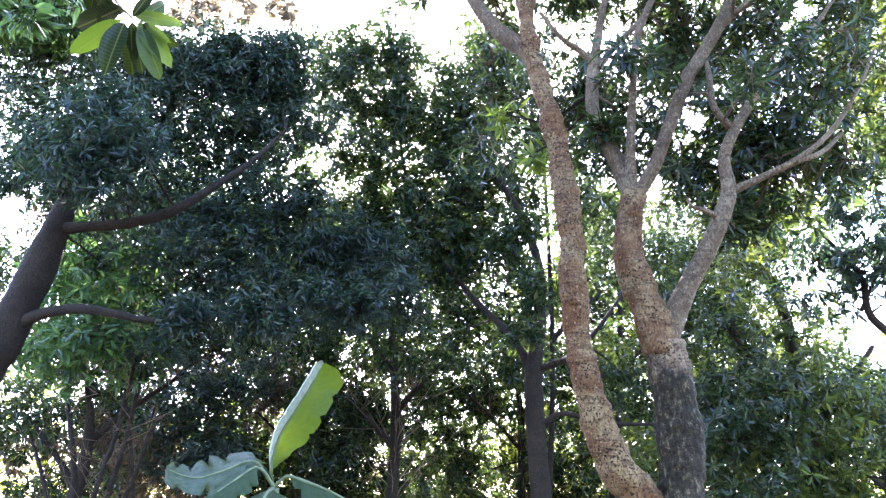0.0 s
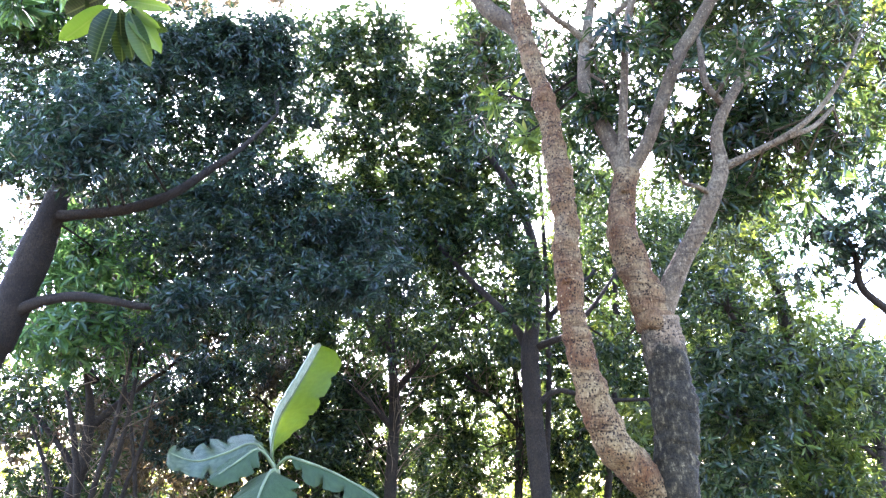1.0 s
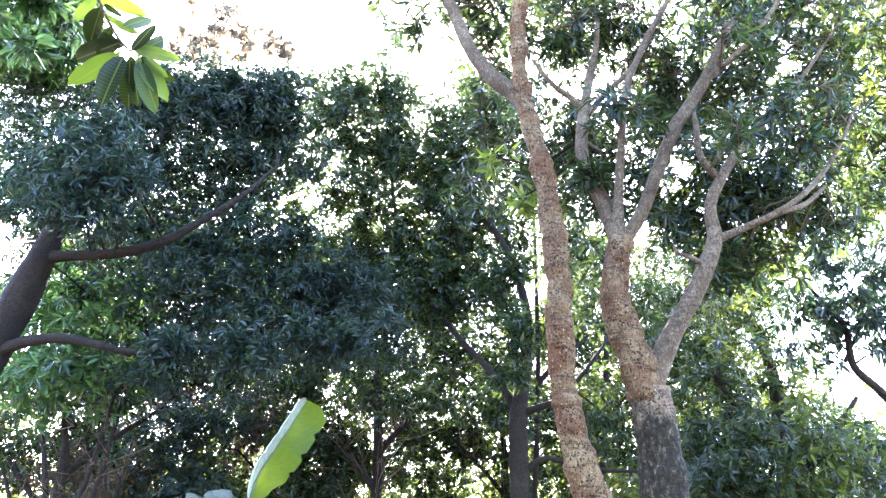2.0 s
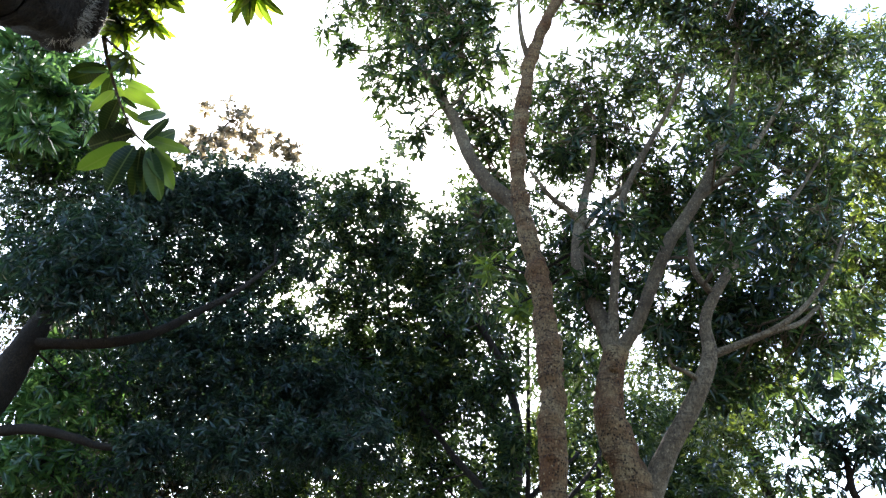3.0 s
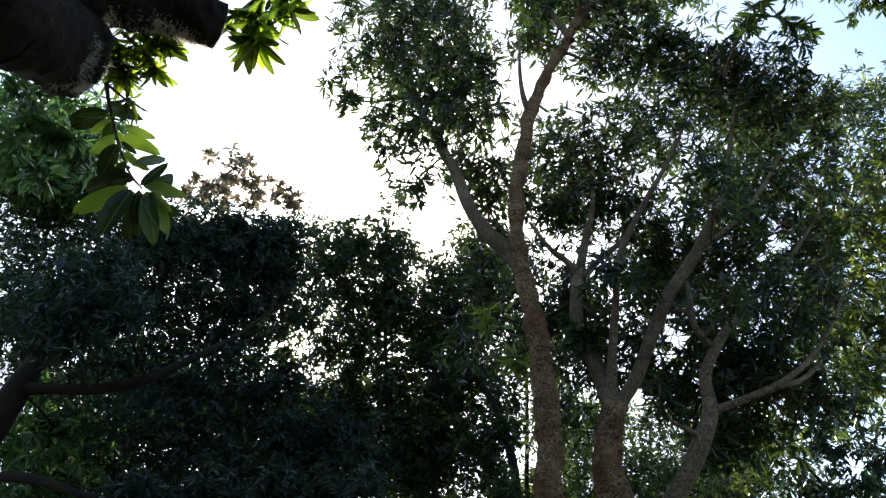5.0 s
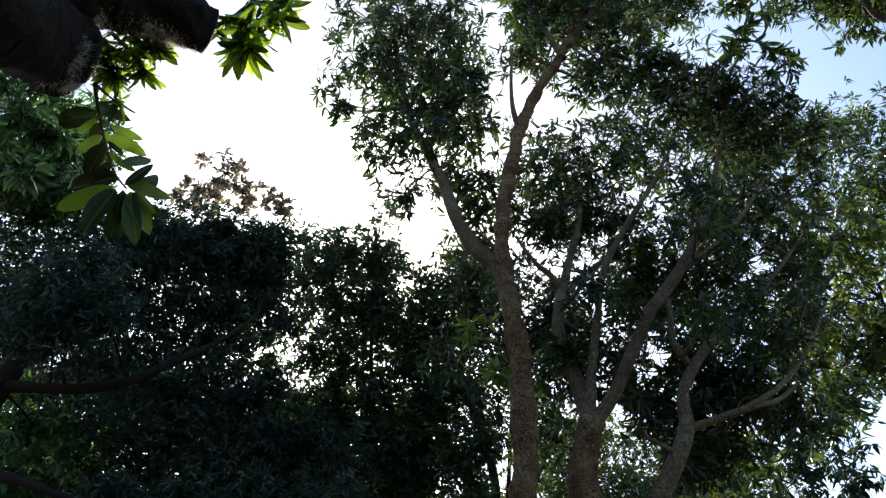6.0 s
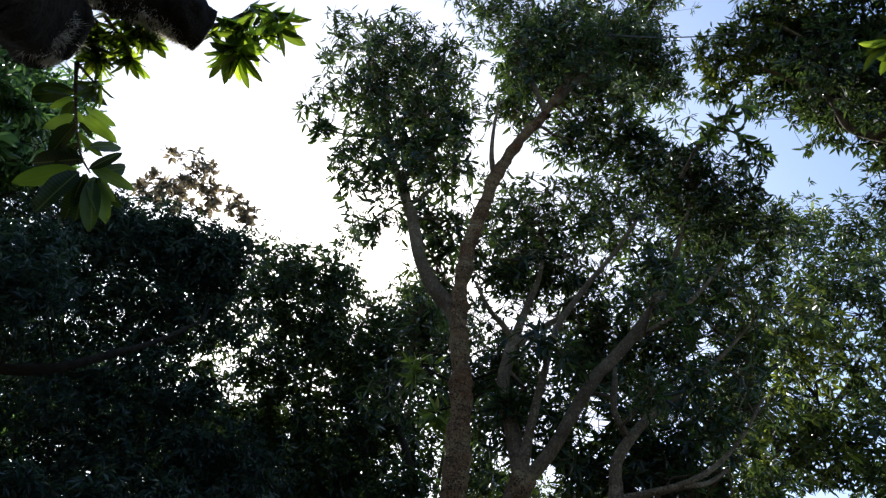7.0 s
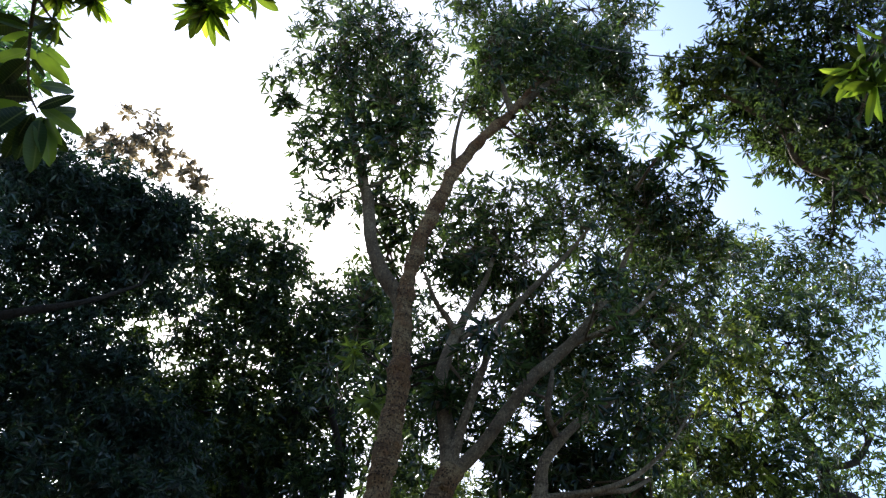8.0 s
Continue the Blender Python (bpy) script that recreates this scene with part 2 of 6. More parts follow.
    for at, r in ((starts, r0), (mid, (r0 + r1) / 2), (ends, r1)):
        for k in range(3):
            a = k * 2.0944
            rings.append(at + (side * math.cos(a) + other * math.sin(a)) * np.broadcast_to(np.reshape(r, (-1, 1)), (n, 1)))
    verts = np.stack(rings, 1).reshape(-1, 3)
    base = np.arange(n)[:, None] * 9
    pattern = np.array([[s * 3 + k, s * 3 + (k + 1) % 3, s * 3 + 3 + (k + 1) % 3, s * 3 + 3 + k] for s in (0, 1) for k in range(3)])
    return verts, (base[:, :, None] + pattern[None]).reshape(-1, 4)


def leaves(tips, axes, rng, per=9, length=0.19, width=0.21, droop=0.45, simple=False):
    """Whorls of long pointed leaves round twig tips: folded along the rib and bent down."""
    n = len(tips)
    count = rng.integers(max(3, per - 3), per + 4, n)
    owner = np.repeat(np.arange(n), count)
    total = len(owner)
    axis = axes[owner]
    side = unit(np.cross(axis, (0.37, 0.21, 0.9)))
    other = np.cross(axis, side)
    spin = rng.uniform(0, 6.283, n)[owner] + rng.uniform(0, 6.283, total)
    lean = rng.normal(1.15, 0.32, total)[:, None]
    out = side * np.cos(spin)[:, None] + other * np.sin(spin)[:, None]
    way = unit(axis * np.cos(lean) + out * np.sin(lean) - np.array((0, 0, 1)) * droop * rng.uniform(0.4, 1.5, (total, 1)))
    size = length * np.clip(rng.normal(1, 0.2, total), 0.5, 1.5)[:, None]
    flat = unit(np.cross(way, unit(axis + rng.normal(0, 0.35, (total, 3)))))
    up = np.cross(flat, way)
    half = size * width * 0.5 * rng.uniform(0.8, 1.25, (total, 1))
    base = tips[owner] - axis * rng.uniform(0, 0.09, (total, 1)) + way * 0.015
    mid = base + way * size * 0.48
    tip = base + way * size - up * size * rng.uniform(0.02, 0.28, (total, 1))
    if simple:
        verts = np.stack([base, mid + flat * half * 1.1 + up * half * 0.3, tip, mid - flat * half * 1.1 + up * half * 0.3], 1).reshape(-1, 3)
        i = np.arange(total)[:, None, None] * 4
        return verts, (i + np.array([[0, 1, 2], [0, 2, 3]])[None]).reshape(-1, 3)
    fold = up * half * rng.uniform(0.15, 0.6, (total, 1))
    low, high = base + way * size * 0.32 + (mid - base - way * size * 0.48), base + way * size * 0.7 + (tip - base - way * size) * 0.45
    verts = np.stack([base, low + flat * half + fold, low, low - flat * half + fold, high + flat * half * 0.8 + fold * 0.8, high, high - flat * half * 0.8 + fold * 0.8, tip], 1).reshape(-1, 3)
    i = np.arange(total)[:, None, None] * 8
    faces = (i + np.array([[0, 1, 2], [0, 2, 3], [1, 4, 5], [1, 5, 2], [2, 5, 6], [2, 6, 3], [4, 7, 5], [5, 7, 6]])[None]).reshape(-1, 3)
    return verts, faces


def ripple(p, rng, scale):
    """Slow waves in space between about -1 and 1, that leave gaps in a crown."""
    total = 0
    for k in range(5):
        total = total + np.sin(p @ rng.normal(0, scale, 3) + rng.uniform(0, 6.28))
    return total / 2.2


def foliage(owner, mat, puffs, seed, thick=2.0, length=0.19, per=9, droop=0.45, bark=None, gaps=-0.55, name="crown", shoots=True, simple=False, width=0.25, stem=0.022, limit=1.5):
    """The crown of a tree: leaf whorls through soft clumps, twigs that carry them and branchlets back to the limbs."""
    rng = np.random.default_rng(seed)
    rows = np.vstack(LIMB_ROWS[owner.name])
    tips, axes, starts, ends, r0, r1 = [], [], [], [], [], []
    for x, y, z, a, b, c, n in puffs:
        n = int(n * thick)
        centre, size = np.array((x, y, z)), np.array((a, b, c))
        way = rng.normal(0, 1, (n, 3))
        reach = np.linalg.norm(way, axis=1, keepdims=True)
        way = way / reach
        at = centre + way * size * np.minimum(reach * 0.62, 1.2 + rng.uniform(-0.2, 0.15, reach.shape))
        keep = (ripple(at, rng, 3.4) > gaps) & (ripple(at, rng, 10.0) > -0.8)
        at, way = at[keep], way[keep]
        if not len(at):
            continue
        tips.append(at)
        axes.append(unit(way + np.array((0, 0, 0.55)) + rng.normal(0, 0.45, at.shape)))
        # branchlet from the nearest limb to the heart of the clump, and side shoots
        gap = np.linalg.norm(rows[:, :3] - centre, axis=1) + 0.6 * np.maximum(0, rows[:, 2] - z)
        root = rows[np.argmin(gap)]
        knots = max(2, len(at) // 14)
        hubs = centre + unit(rng.normal(0, 1, (knots, 3))) * size * rng.uniform(0.2, 0.65, (knots, 1))
        thickness = min(stem, max(0.008, root[3] * 0.6))
        starts.append(np.tile(centre, (knots, 1)))
        ends.append(hubs)
        r0.append(np.full(knots, thickness * 0.6))
        r1.append(np.full(knots, 0.005))
        if np.min(gap) < limit:
            starts.append(root[None, :3])
            ends.append(centre[None])
            r0.append(np.full(1, thickness))
            r1.append(np.full(1, thickness * 0.6))
        if not shoots:
            continue
        near = np.argmin(np.linalg.norm(at[:, None] - hubs[None], axis=2), axis=1)
        starts.append(hubs[near])
        ends.append(at)
        r0.append(np.full(len(at), 0.005))
        r1.append(np.full(len(at), 0.0025))
    tips, axes = np.vstack(tips), np.vstack(axes)
    verts, faces = leaves(tips, axes, rng, per, length, width, droop, simple)
    crown = tagged(mesh_object(name, verts, faces, mat, owner, False), kind="stuff")
    verts, faces = rods(np.vstack(starts), np.vstack(ends), np.concatenate(r0), np.concatenate(r1), rng)
    tagged(mesh_object("twig_mass", verts, faces, bark or BARK_DARK, owner), kind="stuff")
    return crown


# ---- ground ----
def ground():
    rng = np.random.default_rng(3)
    ring = np.concatenate([[0.01], np.geomspace(0.6, 900, 44)])
    turn = np.arange(72) / 72 * 2 * np.pi
    x, y = ring[:, None] * np.cos(turn), ring[:, None] * np.sin(turn)
    z = 0.05 * np.sin(x * 0.7 + 1) * np.cos(y * 0.55) * (ring[:, None] < 60)
    verts = np.stack([x, y, z], -1).reshape(-1, 3)
    i, j = np.meshgrid(np.arange(len(ring) - 1), np.arange(72), indexing="ij")
    k = (j + 1) % 72
    faces = np.stack([i * 72 + j, i * 72 + k, (i + 1) * 72 + k, (i + 1) * 72 + j], -1).reshape(-1, 4)[:, ::-1]
    m, t, out = material("leaf_litter_soil")
    coords = node(t, "ShaderNodeTexCoord").outputs["Object"]
    big = node(t, "ShaderNodeTexNoise", Scale=0.6, Detail=6.0)
    small = node(t, "ShaderNodeTexVoronoi", Scale=14.0)
    for n in (big, small):
        t.links.new(coords, n.inputs["Vector"])
    soil = ramp(t, big.outputs[0], (0.38, (0.075, 0.05, 0.034)), (0.55, (0.11, 0.078, 0.048)), (0.68, (0.05, 0.065, 0.022)))
    tone = node(t, "ShaderNodeSeparateColor")
    t.links.new(small.outputs["Color"], tone.inputs[0])
    litter = ramp(t, tone.outputs[0], (0.0, (0.05, 0.035, 0.022)), (0.45, (0.11, 0.07, 0.038)), (0.8, (0.18, 0.118, 0.062)), (1.0, (0.11, 0.13, 0.05)))
    cover = node(t, "ShaderNodeTexNoise", Scale=1.7, Detail=4.0)
    t.links.new(coords, cover.inputs["Vector"])
    colour = mixed(t, "MIX", ramp(t, cover.outputs[0], (0.4, (0.15, 0.15, 0.15)), (0.6, (0.85, 0.85, 0.85))), soil, litter)
    body = node(t, "ShaderNodeBsdfPrincipled", Roughness=0.95)
    bump = node(t, "ShaderNodeBump", Strength=0.7, Distance=0.03)
    t.links.new(small.outputs["Distance"], bump.inputs["Height"])
    t.links.new(bump.outputs[0], body.inputs["Normal"])
    t.links.new(colour, body.inputs["Base Color"])
    t.links.new(body.outputs[0], out.inputs[0])
    tagged(mesh_object("ground", verts, faces, m), "brown leaf-littered orchard soil with grass patches", "ground", kind="structure")


ground()


# ---- the orchard's trees ----
main_tree = tree("mango_tree", "tall mango tree with two speckled tan trunks and pale spreading limbs")
limb(main_tree, "trunk", BARK_MAIN, [(1.61, 5.48, 1.45, 0.121), (1.47, 5.44, 1.63, 0.146), (1.29, 5.40, 1.86, 0.134), (1.15, 5.38, 2.28, 0.119), (1.08, 5.38, 2.72, 0.109), (1.06, 5.40, 3.19, 0.108), (1.08, 5.42, 3.64, 0.102), (1.05, 5.45, 4.17, 0.105), (0.98, 5.45, 4.79, 0.097), (0.88, 5.45, 5.25, 0.087), (0.80, 5.45, 5.79, 0.080), (0.80, 5.45, 6.47, 0.076), (0.87, 5.45, 7.10, 0.076), (0.93, 5.45, 7.58, 0.073), (1.07, 5.45, 8.10, 0.069), (1.22, 5.46, 8.55, 0.064), (1.44, 5.50, 9.15, 0.055), (1.72, 5.60, 10.18, 0.042), (2.05, 5.80, 11.65, 0.030)], knobs=0.014)
limb(main_tree, "trunk", BARK_CRUST, [(1.77, 5.50, -0.15, 0.270), (1.77, 5.50, 0.25, 0.210), (1.77, 5.50, 1.49, 0.176), (1.82, 5.50, 1.94, 0.166), (1.81, 5.50, 2.42, 0.157), (1.78, 5.50, 2.80, 0.152)], knobs=0.012)
limb(main_tree, "limb", BARK_MAIN, [(1.77, 5.50, 2.73, 0.150), (1.69, 5.50, 3.04, 0.144), (1.58, 5.52, 3.47, 0.126), (1.59, 5.55, 3.79, 0.112), (1.69, 5.58, 4.14, 0.099)], knobs=0.014)
limb(main_tree, "limb", BARK_PALE, [(0.84, 5.46, 5.32, 0.034), (0.74, 5.50, 5.61, 0.073), (0.54, 5.60, 5.88, 0.083), (0.32, 5.75, 6.37, 0.073), (0.14, 5.90, 7.00, 0.066), (-0.05, 6.00, 7.46, 0.058), (-0.36, 6.10, 8.17, 0.045), (-0.66, 6.20, 9.16, 0.034), (-0.88, 6.30, 9.70, 0.025), (-1.22, 6.40, 10.67, 0.016)])
limb(main_tree, "limb", BARK_PALE, [(1.68, 5.58, 4.12, 0.085), (1.56, 5.70, 4.62, 0.070), (1.46, 5.85, 5.07, 0.062), (1.51, 6.00, 5.62, 0.062), (1.65, 6.10, 6.32, 0.044), (1.78, 6.20, 6.87, 0.030), (1.89, 6.40, 7.71, 0.021)])
limb(main_tree, "limb", BARK_PALE, [(1.57, 6.00, 5.76, 0.042), (1.39, 5.95, 5.92, 0.036), (1.21, 5.90, 6.03, 0.027), (1.00, 5.90, 6.35, 0.019)])
limb(main_tree, "limb", BARK_PALE, [(1.58, 6.00, 5.75, 0.039), (1.79, 6.05, 6.06, 0.034), (2.16, 6.20, 6.54, 0.029), (2.39, 6.30, 7.09, 0.024)])
limb(main_tree, "limb", BARK_PALE, [(1.65, 5.56, 4.12, 0.055), (1.68, 5.50, 4.63, 0.040), (1.75, 5.45, 5.24, 0.034), (1.83, 5.45, 5.72, 0.036), (2.10, 5.50, 6.34, 0.033), (2.49, 5.60, 7.13, 0.025), (2.81, 5.70, 7.86, 0.017)])
limb(main_tree, "limb", BARK_PALE, [(1.69, 5.57, 4.10, 0.067), (1.87, 5.50, 4.39, 0.066), (2.05, 5.45, 4.82, 0.062), (2.26, 5.45, 5.29, 0.060), (2.35, 5.45, 5.42, 0.061), (2.68, 5.50, 5.97, 0.055), (3.06, 5.60, 6.79, 0.042), (3.38, 5.75, 7.73, 0.030), (3.67, 5.90, 8.69, 0.018)])
limb(main_tree, "limb", BARK_PALE, [(2.62, 5.48, 5.84, 0.038), (3.02, 5.40, 6.20, 0.032), (3.37, 5.40, 6.67, 0.023), (3.80, 5.50, 7.37, 0.016)])
limb(main_tree, "limb", BARK_PALE, [(1.79, 5.50, 2.83, 0.107), (2.00, 5.45, 3.24, 0.084), (2.18, 5.40, 3.54, 0.075), (2.32, 5.35, 3.82, 0.071), (2.42, 5.35, 4.08, 0.062), (2.42, 5.35, 4.37, 0.052), (2.54, 5.35, 4.64, 0.049), (2.77, 5.35, 4.98, 0.039), (3.10, 5.40, 5.36, 0.034), (3.09, 5.40, 5.37, 0.033), (3.62, 5.50, 5.97, 0.022), (4.17, 5.70, 6.72, 0.014)])
limb(main_tree, "limb", BARK_PALE, [(2.55, 5.36, 4.65, 0.037), (2.38, 5.30, 4.85, 0.030), (2.40, 5.35, 5.22, 0.025), (2.44, 5.45, 5.44, 0.016)])
limb(main_tree, "limb", BARK_PALE, [(2.40, 5.32, 5.00, 0.020), (2.26, 5.40, 5.06, 0.015), (2.19, 5.50, 5.09, 0.010)])
limb(main_tree, "limb", BARK_PALE, [(2.43, 5.35, 4.06, 0.041), (2.69, 5.25, 4.16, 0.032), (2.94, 5.15, 4.27, 0.026), (3.20, 5.10, 4.47, 0.022), (3.51, 5.10, 4.86, 0.016), (3.83, 5.20, 5.38, 0.013), (3.94, 5.30, 5.43, 0.009)])
limb(main_tree, "limb", BARK_PALE, [(2.92, 5.15, 4.25, 0.026), (3.20, 5.25, 4.38, 0.022), (3.51, 5.40, 4.65, 0.015)])
limb(main_tree, "limb", BARK_PALE, [(2.31, 5.35, 3.82, 0.024), (2.15, 5.25, 3.85, 0.021), (2.03, 5.20, 3.86, 0.016), (2.00, 5.20, 3.94, 0.009)])
limb(main_tree, "limb", BARK_PALE, [(0.93, 5.44, 7.56, 0.045), (0.84, 5.38, 7.78, 0.032), (0.79, 5.34, 8.20, 0.022), (0.78, 5.30, 8.86, 0.014)])
limb(main_tree, "limb", BARK_PALE, [(1.47, 5.50, 9.07, 0.052), (1.26, 5.50, 9.57, 0.034), (1.11, 5.60, 10.29, 0.024), (0.93, 5.70, 11.07, 0.017)])
limb(main_tree, "limb", BARK_PALE, [(1.55, 5.52, 9.40, 0.049), (1.98, 5.60, 10.47, 0.041), (2.58, 5.80, 11.31, 0.027)])
limb(main_tree, "limb", BARK_PALE, [(0.01, 5.95, 7.20, 0.033), (0.19, 6.00, 7.46, 0.024), (0.28, 6.10, 7.81, 0.014)])
limb(main_tree, "limb", BARK_PALE, [(-0.42, 6.10, 8.34, 0.033), (-0.37, 6.20, 8.92, 0.023), (-0.20, 6.30, 9.47, 0.016)])
limb(main_tree, "limb", BARK_PALE, [(-0.51, 6.15, 8.46, 0.022), (-0.91, 6.20, 8.38, 0.015), (-1.24, 6.20, 8.34, 0.011)])
puffs = [
    (-0.98, 6.10, 9.41, 0.46, 0.48, 0.61, 48),
    (-0.59, 6.20, 9.83, 0.64, 0.61, 0.72, 79),
    (0.02, 6.20, 9.97, 0.49, 0.59, 0.81, 68),
    (-0.16, 6.00, 8.45, 0.58, 0.52, 0.58, 57),
    (-0.57, 6.20, 7.97, 0.42, 0.41, 0.49, 43),
    (-0.19, 6.30, 7.34, 0.41, 0.38, 0.44, 34),
    (0.26, 5.90, 7.93, 0.48, 0.40, 0.41, 31),
    (-1.38, 6.20, 8.87, 0.33, 0.28, 0.30, 9),
    (-1.30, 6.20, 8.36, 0.20, 0.16, 0.16, 6),
    (0.56, 6.00, 7.19, 0.33, 0.27, 0.26, 10),
    (-1.39, 6.40, 10.59, 0.51, 0.42, 0.42, 29),
    (-0.59, 6.30, 10.88, 0.69, 0.50, 0.43, 40),
]
puffs += [
    (1.02, 5.70, 10.43, 0.49, 0.55, 0.73, 86),
    (1.66, 5.70, 11.04, 0.77, 0.65, 0.68, 135),
    (2.61, 5.80, 11.87, 0.82, 0.70, 0.73, 165),
    (3.15, 5.80, 11.30, 0.53, 0.52, 0.62, 85),
    (2.20, 5.60, 9.92, 0.79, 0.54, 0.40, 76),
    (1.00, 5.60, 8.95, 0.33, 0.31, 0.37, 25),
    (1.90, 5.60, 8.87, 0.44, 0.30, 0.22, 11),
    (1.01, 6.00, 12.36, 1.12, 0.76, 0.56, 129),
    (2.57, 6.00, 13.81, 1.13, 0.78, 0.61, 155),
    (3.51, 5.70, 10.21, 0.41, 0.32, 0.29, 14),
    (3.73, 5.20, 9.48, 0.38, 0.31, 0.30, 9),
    (4.00, 5.00, 8.87, 0.29, 0.24, 0.25, 6),
]
puffs += [
    (1.68, 6.30, 8.15, 0.61, 0.50, 0.48, 20),
    (3.09, 6.00, 9.21, 0.71, 0.53, 0.47, 58),
    (3.84, 5.90, 8.96, 0.70, 0.56, 0.54, 65),
    (2.60, 6.20, 8.23, 0.74, 0.59, 0.57, 51),
    (2.02, 6.50, 7.57, 0.77, 0.61, 0.60, 41),
    (4.34, 6.00, 8.54, 0.69, 0.52, 0.46, 55),
    (4.79, 6.00, 8.77, 0.39, 0.32, 0.31, 17),
    (1.40, 6.60, 7.34, 0.51, 0.46, 0.51, 18),
    (4.04, 6.20, 7.65, 0.81, 0.63, 0.59, 81),
    (2.11, 6.80, 6.88, 0.67, 0.60, 0.67, 39),
]
puffs += [
    (3.79, 6.40, 6.77, 0.84, 0.60, 0.49, 70),
    (0.41, 6.00, 8.82, 0.44, 0.40, 0.44, 30),
    (0.57, 6.20, 7.21, 0.34, 0.29, 0.30, 14),
    (0.66, 6.40, 6.77, 0.33, 0.30, 0.33, 17),
    (3.04, 6.80, 5.70, 0.78, 0.58, 0.52, 69),
    (3.80, 6.40, 5.51, 0.74, 0.58, 0.55, 56),
    (4.18, 6.00, 6.24, 0.56, 0.50, 0.56, 29),
    (4.62, 5.80, 7.19, 0.46, 0.41, 0.46, 16),
    (3.73, 6.00, 7.03, 0.73, 0.59, 0.59, 44),
    (2.82, 6.80, 6.82, 0.56, 0.54, 0.63, 48),
    (2.76, 7.00, 6.58, 0.40, 0.39, 0.47, 32),
    (3.36, 6.60, 5.08, 0.54, 0.43, 0.42, 39),
]
puffs += [
    (3.84, 6.20, 5.50, 0.47, 0.45, 0.52, 21),
    (2.88, 7.00, 5.02, 0.50, 0.40, 0.38, 32),
    (2.52, 7.20, 5.79, 0.40, 0.42, 0.53, 36),
    (1.96, 7.20, 6.18, 0.27, 0.30, 0.41, 15),
    (3.98, 6.20, 4.73, 0.34, 0.28, 0.28, 9),
    (1.94, 7.20, 5.21, 0.26, 0.32, 0.46, 14),
    (1.47, 5.60, 4.81, 0.14, 0.12, 0.11, 6),
    (1.66, 5.20, 5.28, 0.31, 0.24, 0.21, 6),
    (2.61, 5.00, 5.97, 0.39, 0.30, 0.28, 7),
]
puffs += [
    (2.92, 5.10, 6.40, 0.34, 0.28, 0.28, 7),
    (-0.58, 5.90, 9.02, 0.44, 0.37, 0.37, 11),
    (-0.17, 5.80, 7.57, 0.33, 0.27, 0.26, 6),
    (2.71, 6.60, 9.18, 0.62, 0.52, 0.53, 27),
    (3.78, 6.40, 9.65, 0.73, 0.62, 0.65, 57),
    (2.00, 6.60, 8.54, 0.54, 0.50, 0.54, 20),
    (1.52, 6.80, 7.55, 0.44, 0.42, 0.52, 15),
    (2.00, 7.20, 5.41, 0.39, 0.36, 0.39, 18),
    (2.78, 7.20, 5.31, 0.39, 0.35, 0.39, 18),
]
puffs += [
    (3.48, 6.80, 4.75, 0.48, 0.38, 0.36, 21),
    (1.29, 5.90, 9.37, 0.39, 0.38, 0.47, 34),
    (1.97, 5.90, 9.42, 0.55, 0.41, 0.35, 40),
    (2.66, 5.90, 9.59, 0.56, 0.38, 0.28, 29),
    (1.96, 7.20, 8.18, 0.85, 0.72, 0.76, 51),
    (2.95, 7.40, 7.44, 0.92, 0.79, 0.84, 61),
    (3.77, 7.40, 6.95, 0.84, 0.66, 0.61, 80),
    (2.32, 7.60, 6.20, 0.58, 0.52, 0.58, 46),
    (1.64, 8.00, 6.66, 0.38, 0.42, 0.54, 25),
]
puffs += [
    (3.39, 6.62, 4.71, 0.30, 0.25, 0.26, 15),
    (3.52, 6.20, 4.67, 0.29, 0.24, 0.25, 15),
    (3.11, 6.50, 4.32, 0.29, 0.24, 0.25, 15),
    (3.44, 6.46, 4.35, 0.29, 0.24, 0.25, 15),
    (3.93, 6.32, 4.88, 0.31, 0.25, 0.26, 15),
    (4.31, 6.39, 4.80, 0.31, 0.26, 0.27, 15),
    (4.83, 6.68, 5.30, 0.34, 0.28, 0.29, 15),
    (2.76, 6.39, 4.20, 0.28, 0.23, 0.24, 15),
    (2.41, 6.29, 4.97, 0.28, 0.23, 0.24, 15),
    (3.46, 6.62, 5.18, 0.31, 0.26, 0.27, 15),
    (3.90, 6.47, 5.26, 0.32, 0.26, 0.27, 15),
]
puffs += [
    (2.80, 5.12, 6.70, 0.25, 0.20, 0.22, 7),
    (2.90, 4.96, 5.90, 0.23, 0.19, 0.20, 7),
    (3.05, 5.03, 5.31, 0.22, 0.18, 0.19, 7),
    (3.34, 5.15, 4.95, 0.22, 0.18, 0.19, 7),
    (2.43, 4.62, 4.72, 0.20, 0.16, 0.17, 7),
    (3.40, 4.86, 5.38, 0.23, 0.18, 0.20, 7),
]
puffs += [
    (1.46, 6.60, 8.18, 0.38, 0.31, 0.33, 15),
    (2.22, 7.10, 8.58, 0.48, 0.40, 0.41, 10),
    (2.71, 7.19, 9.43, 0.48, 0.40, 0.42, 12),
    (3.29, 7.07, 8.89, 0.43, 0.35, 0.37, 15),
    (3.87, 6.79, 9.46, 0.45, 0.36, 0.39, 15),
    (4.52, 7.02, 9.03, 0.45, 0.37, 0.39, 15),
    (2.06, 6.78, 7.58, 0.44, 0.37, 0.38, 10),
    (4.84, 7.04, 9.96, 0.48, 0.39, 0.42, 15),
    (5.17, 6.77, 9.78, 0.47, 0.39, 0.41, 15),
    (6.06, 7.07, 10.24, 0.51, 0.42, 0.44, 15),
    (1.69, 7.19, 7.81, 0.46, 0.38, 0.40, 10),
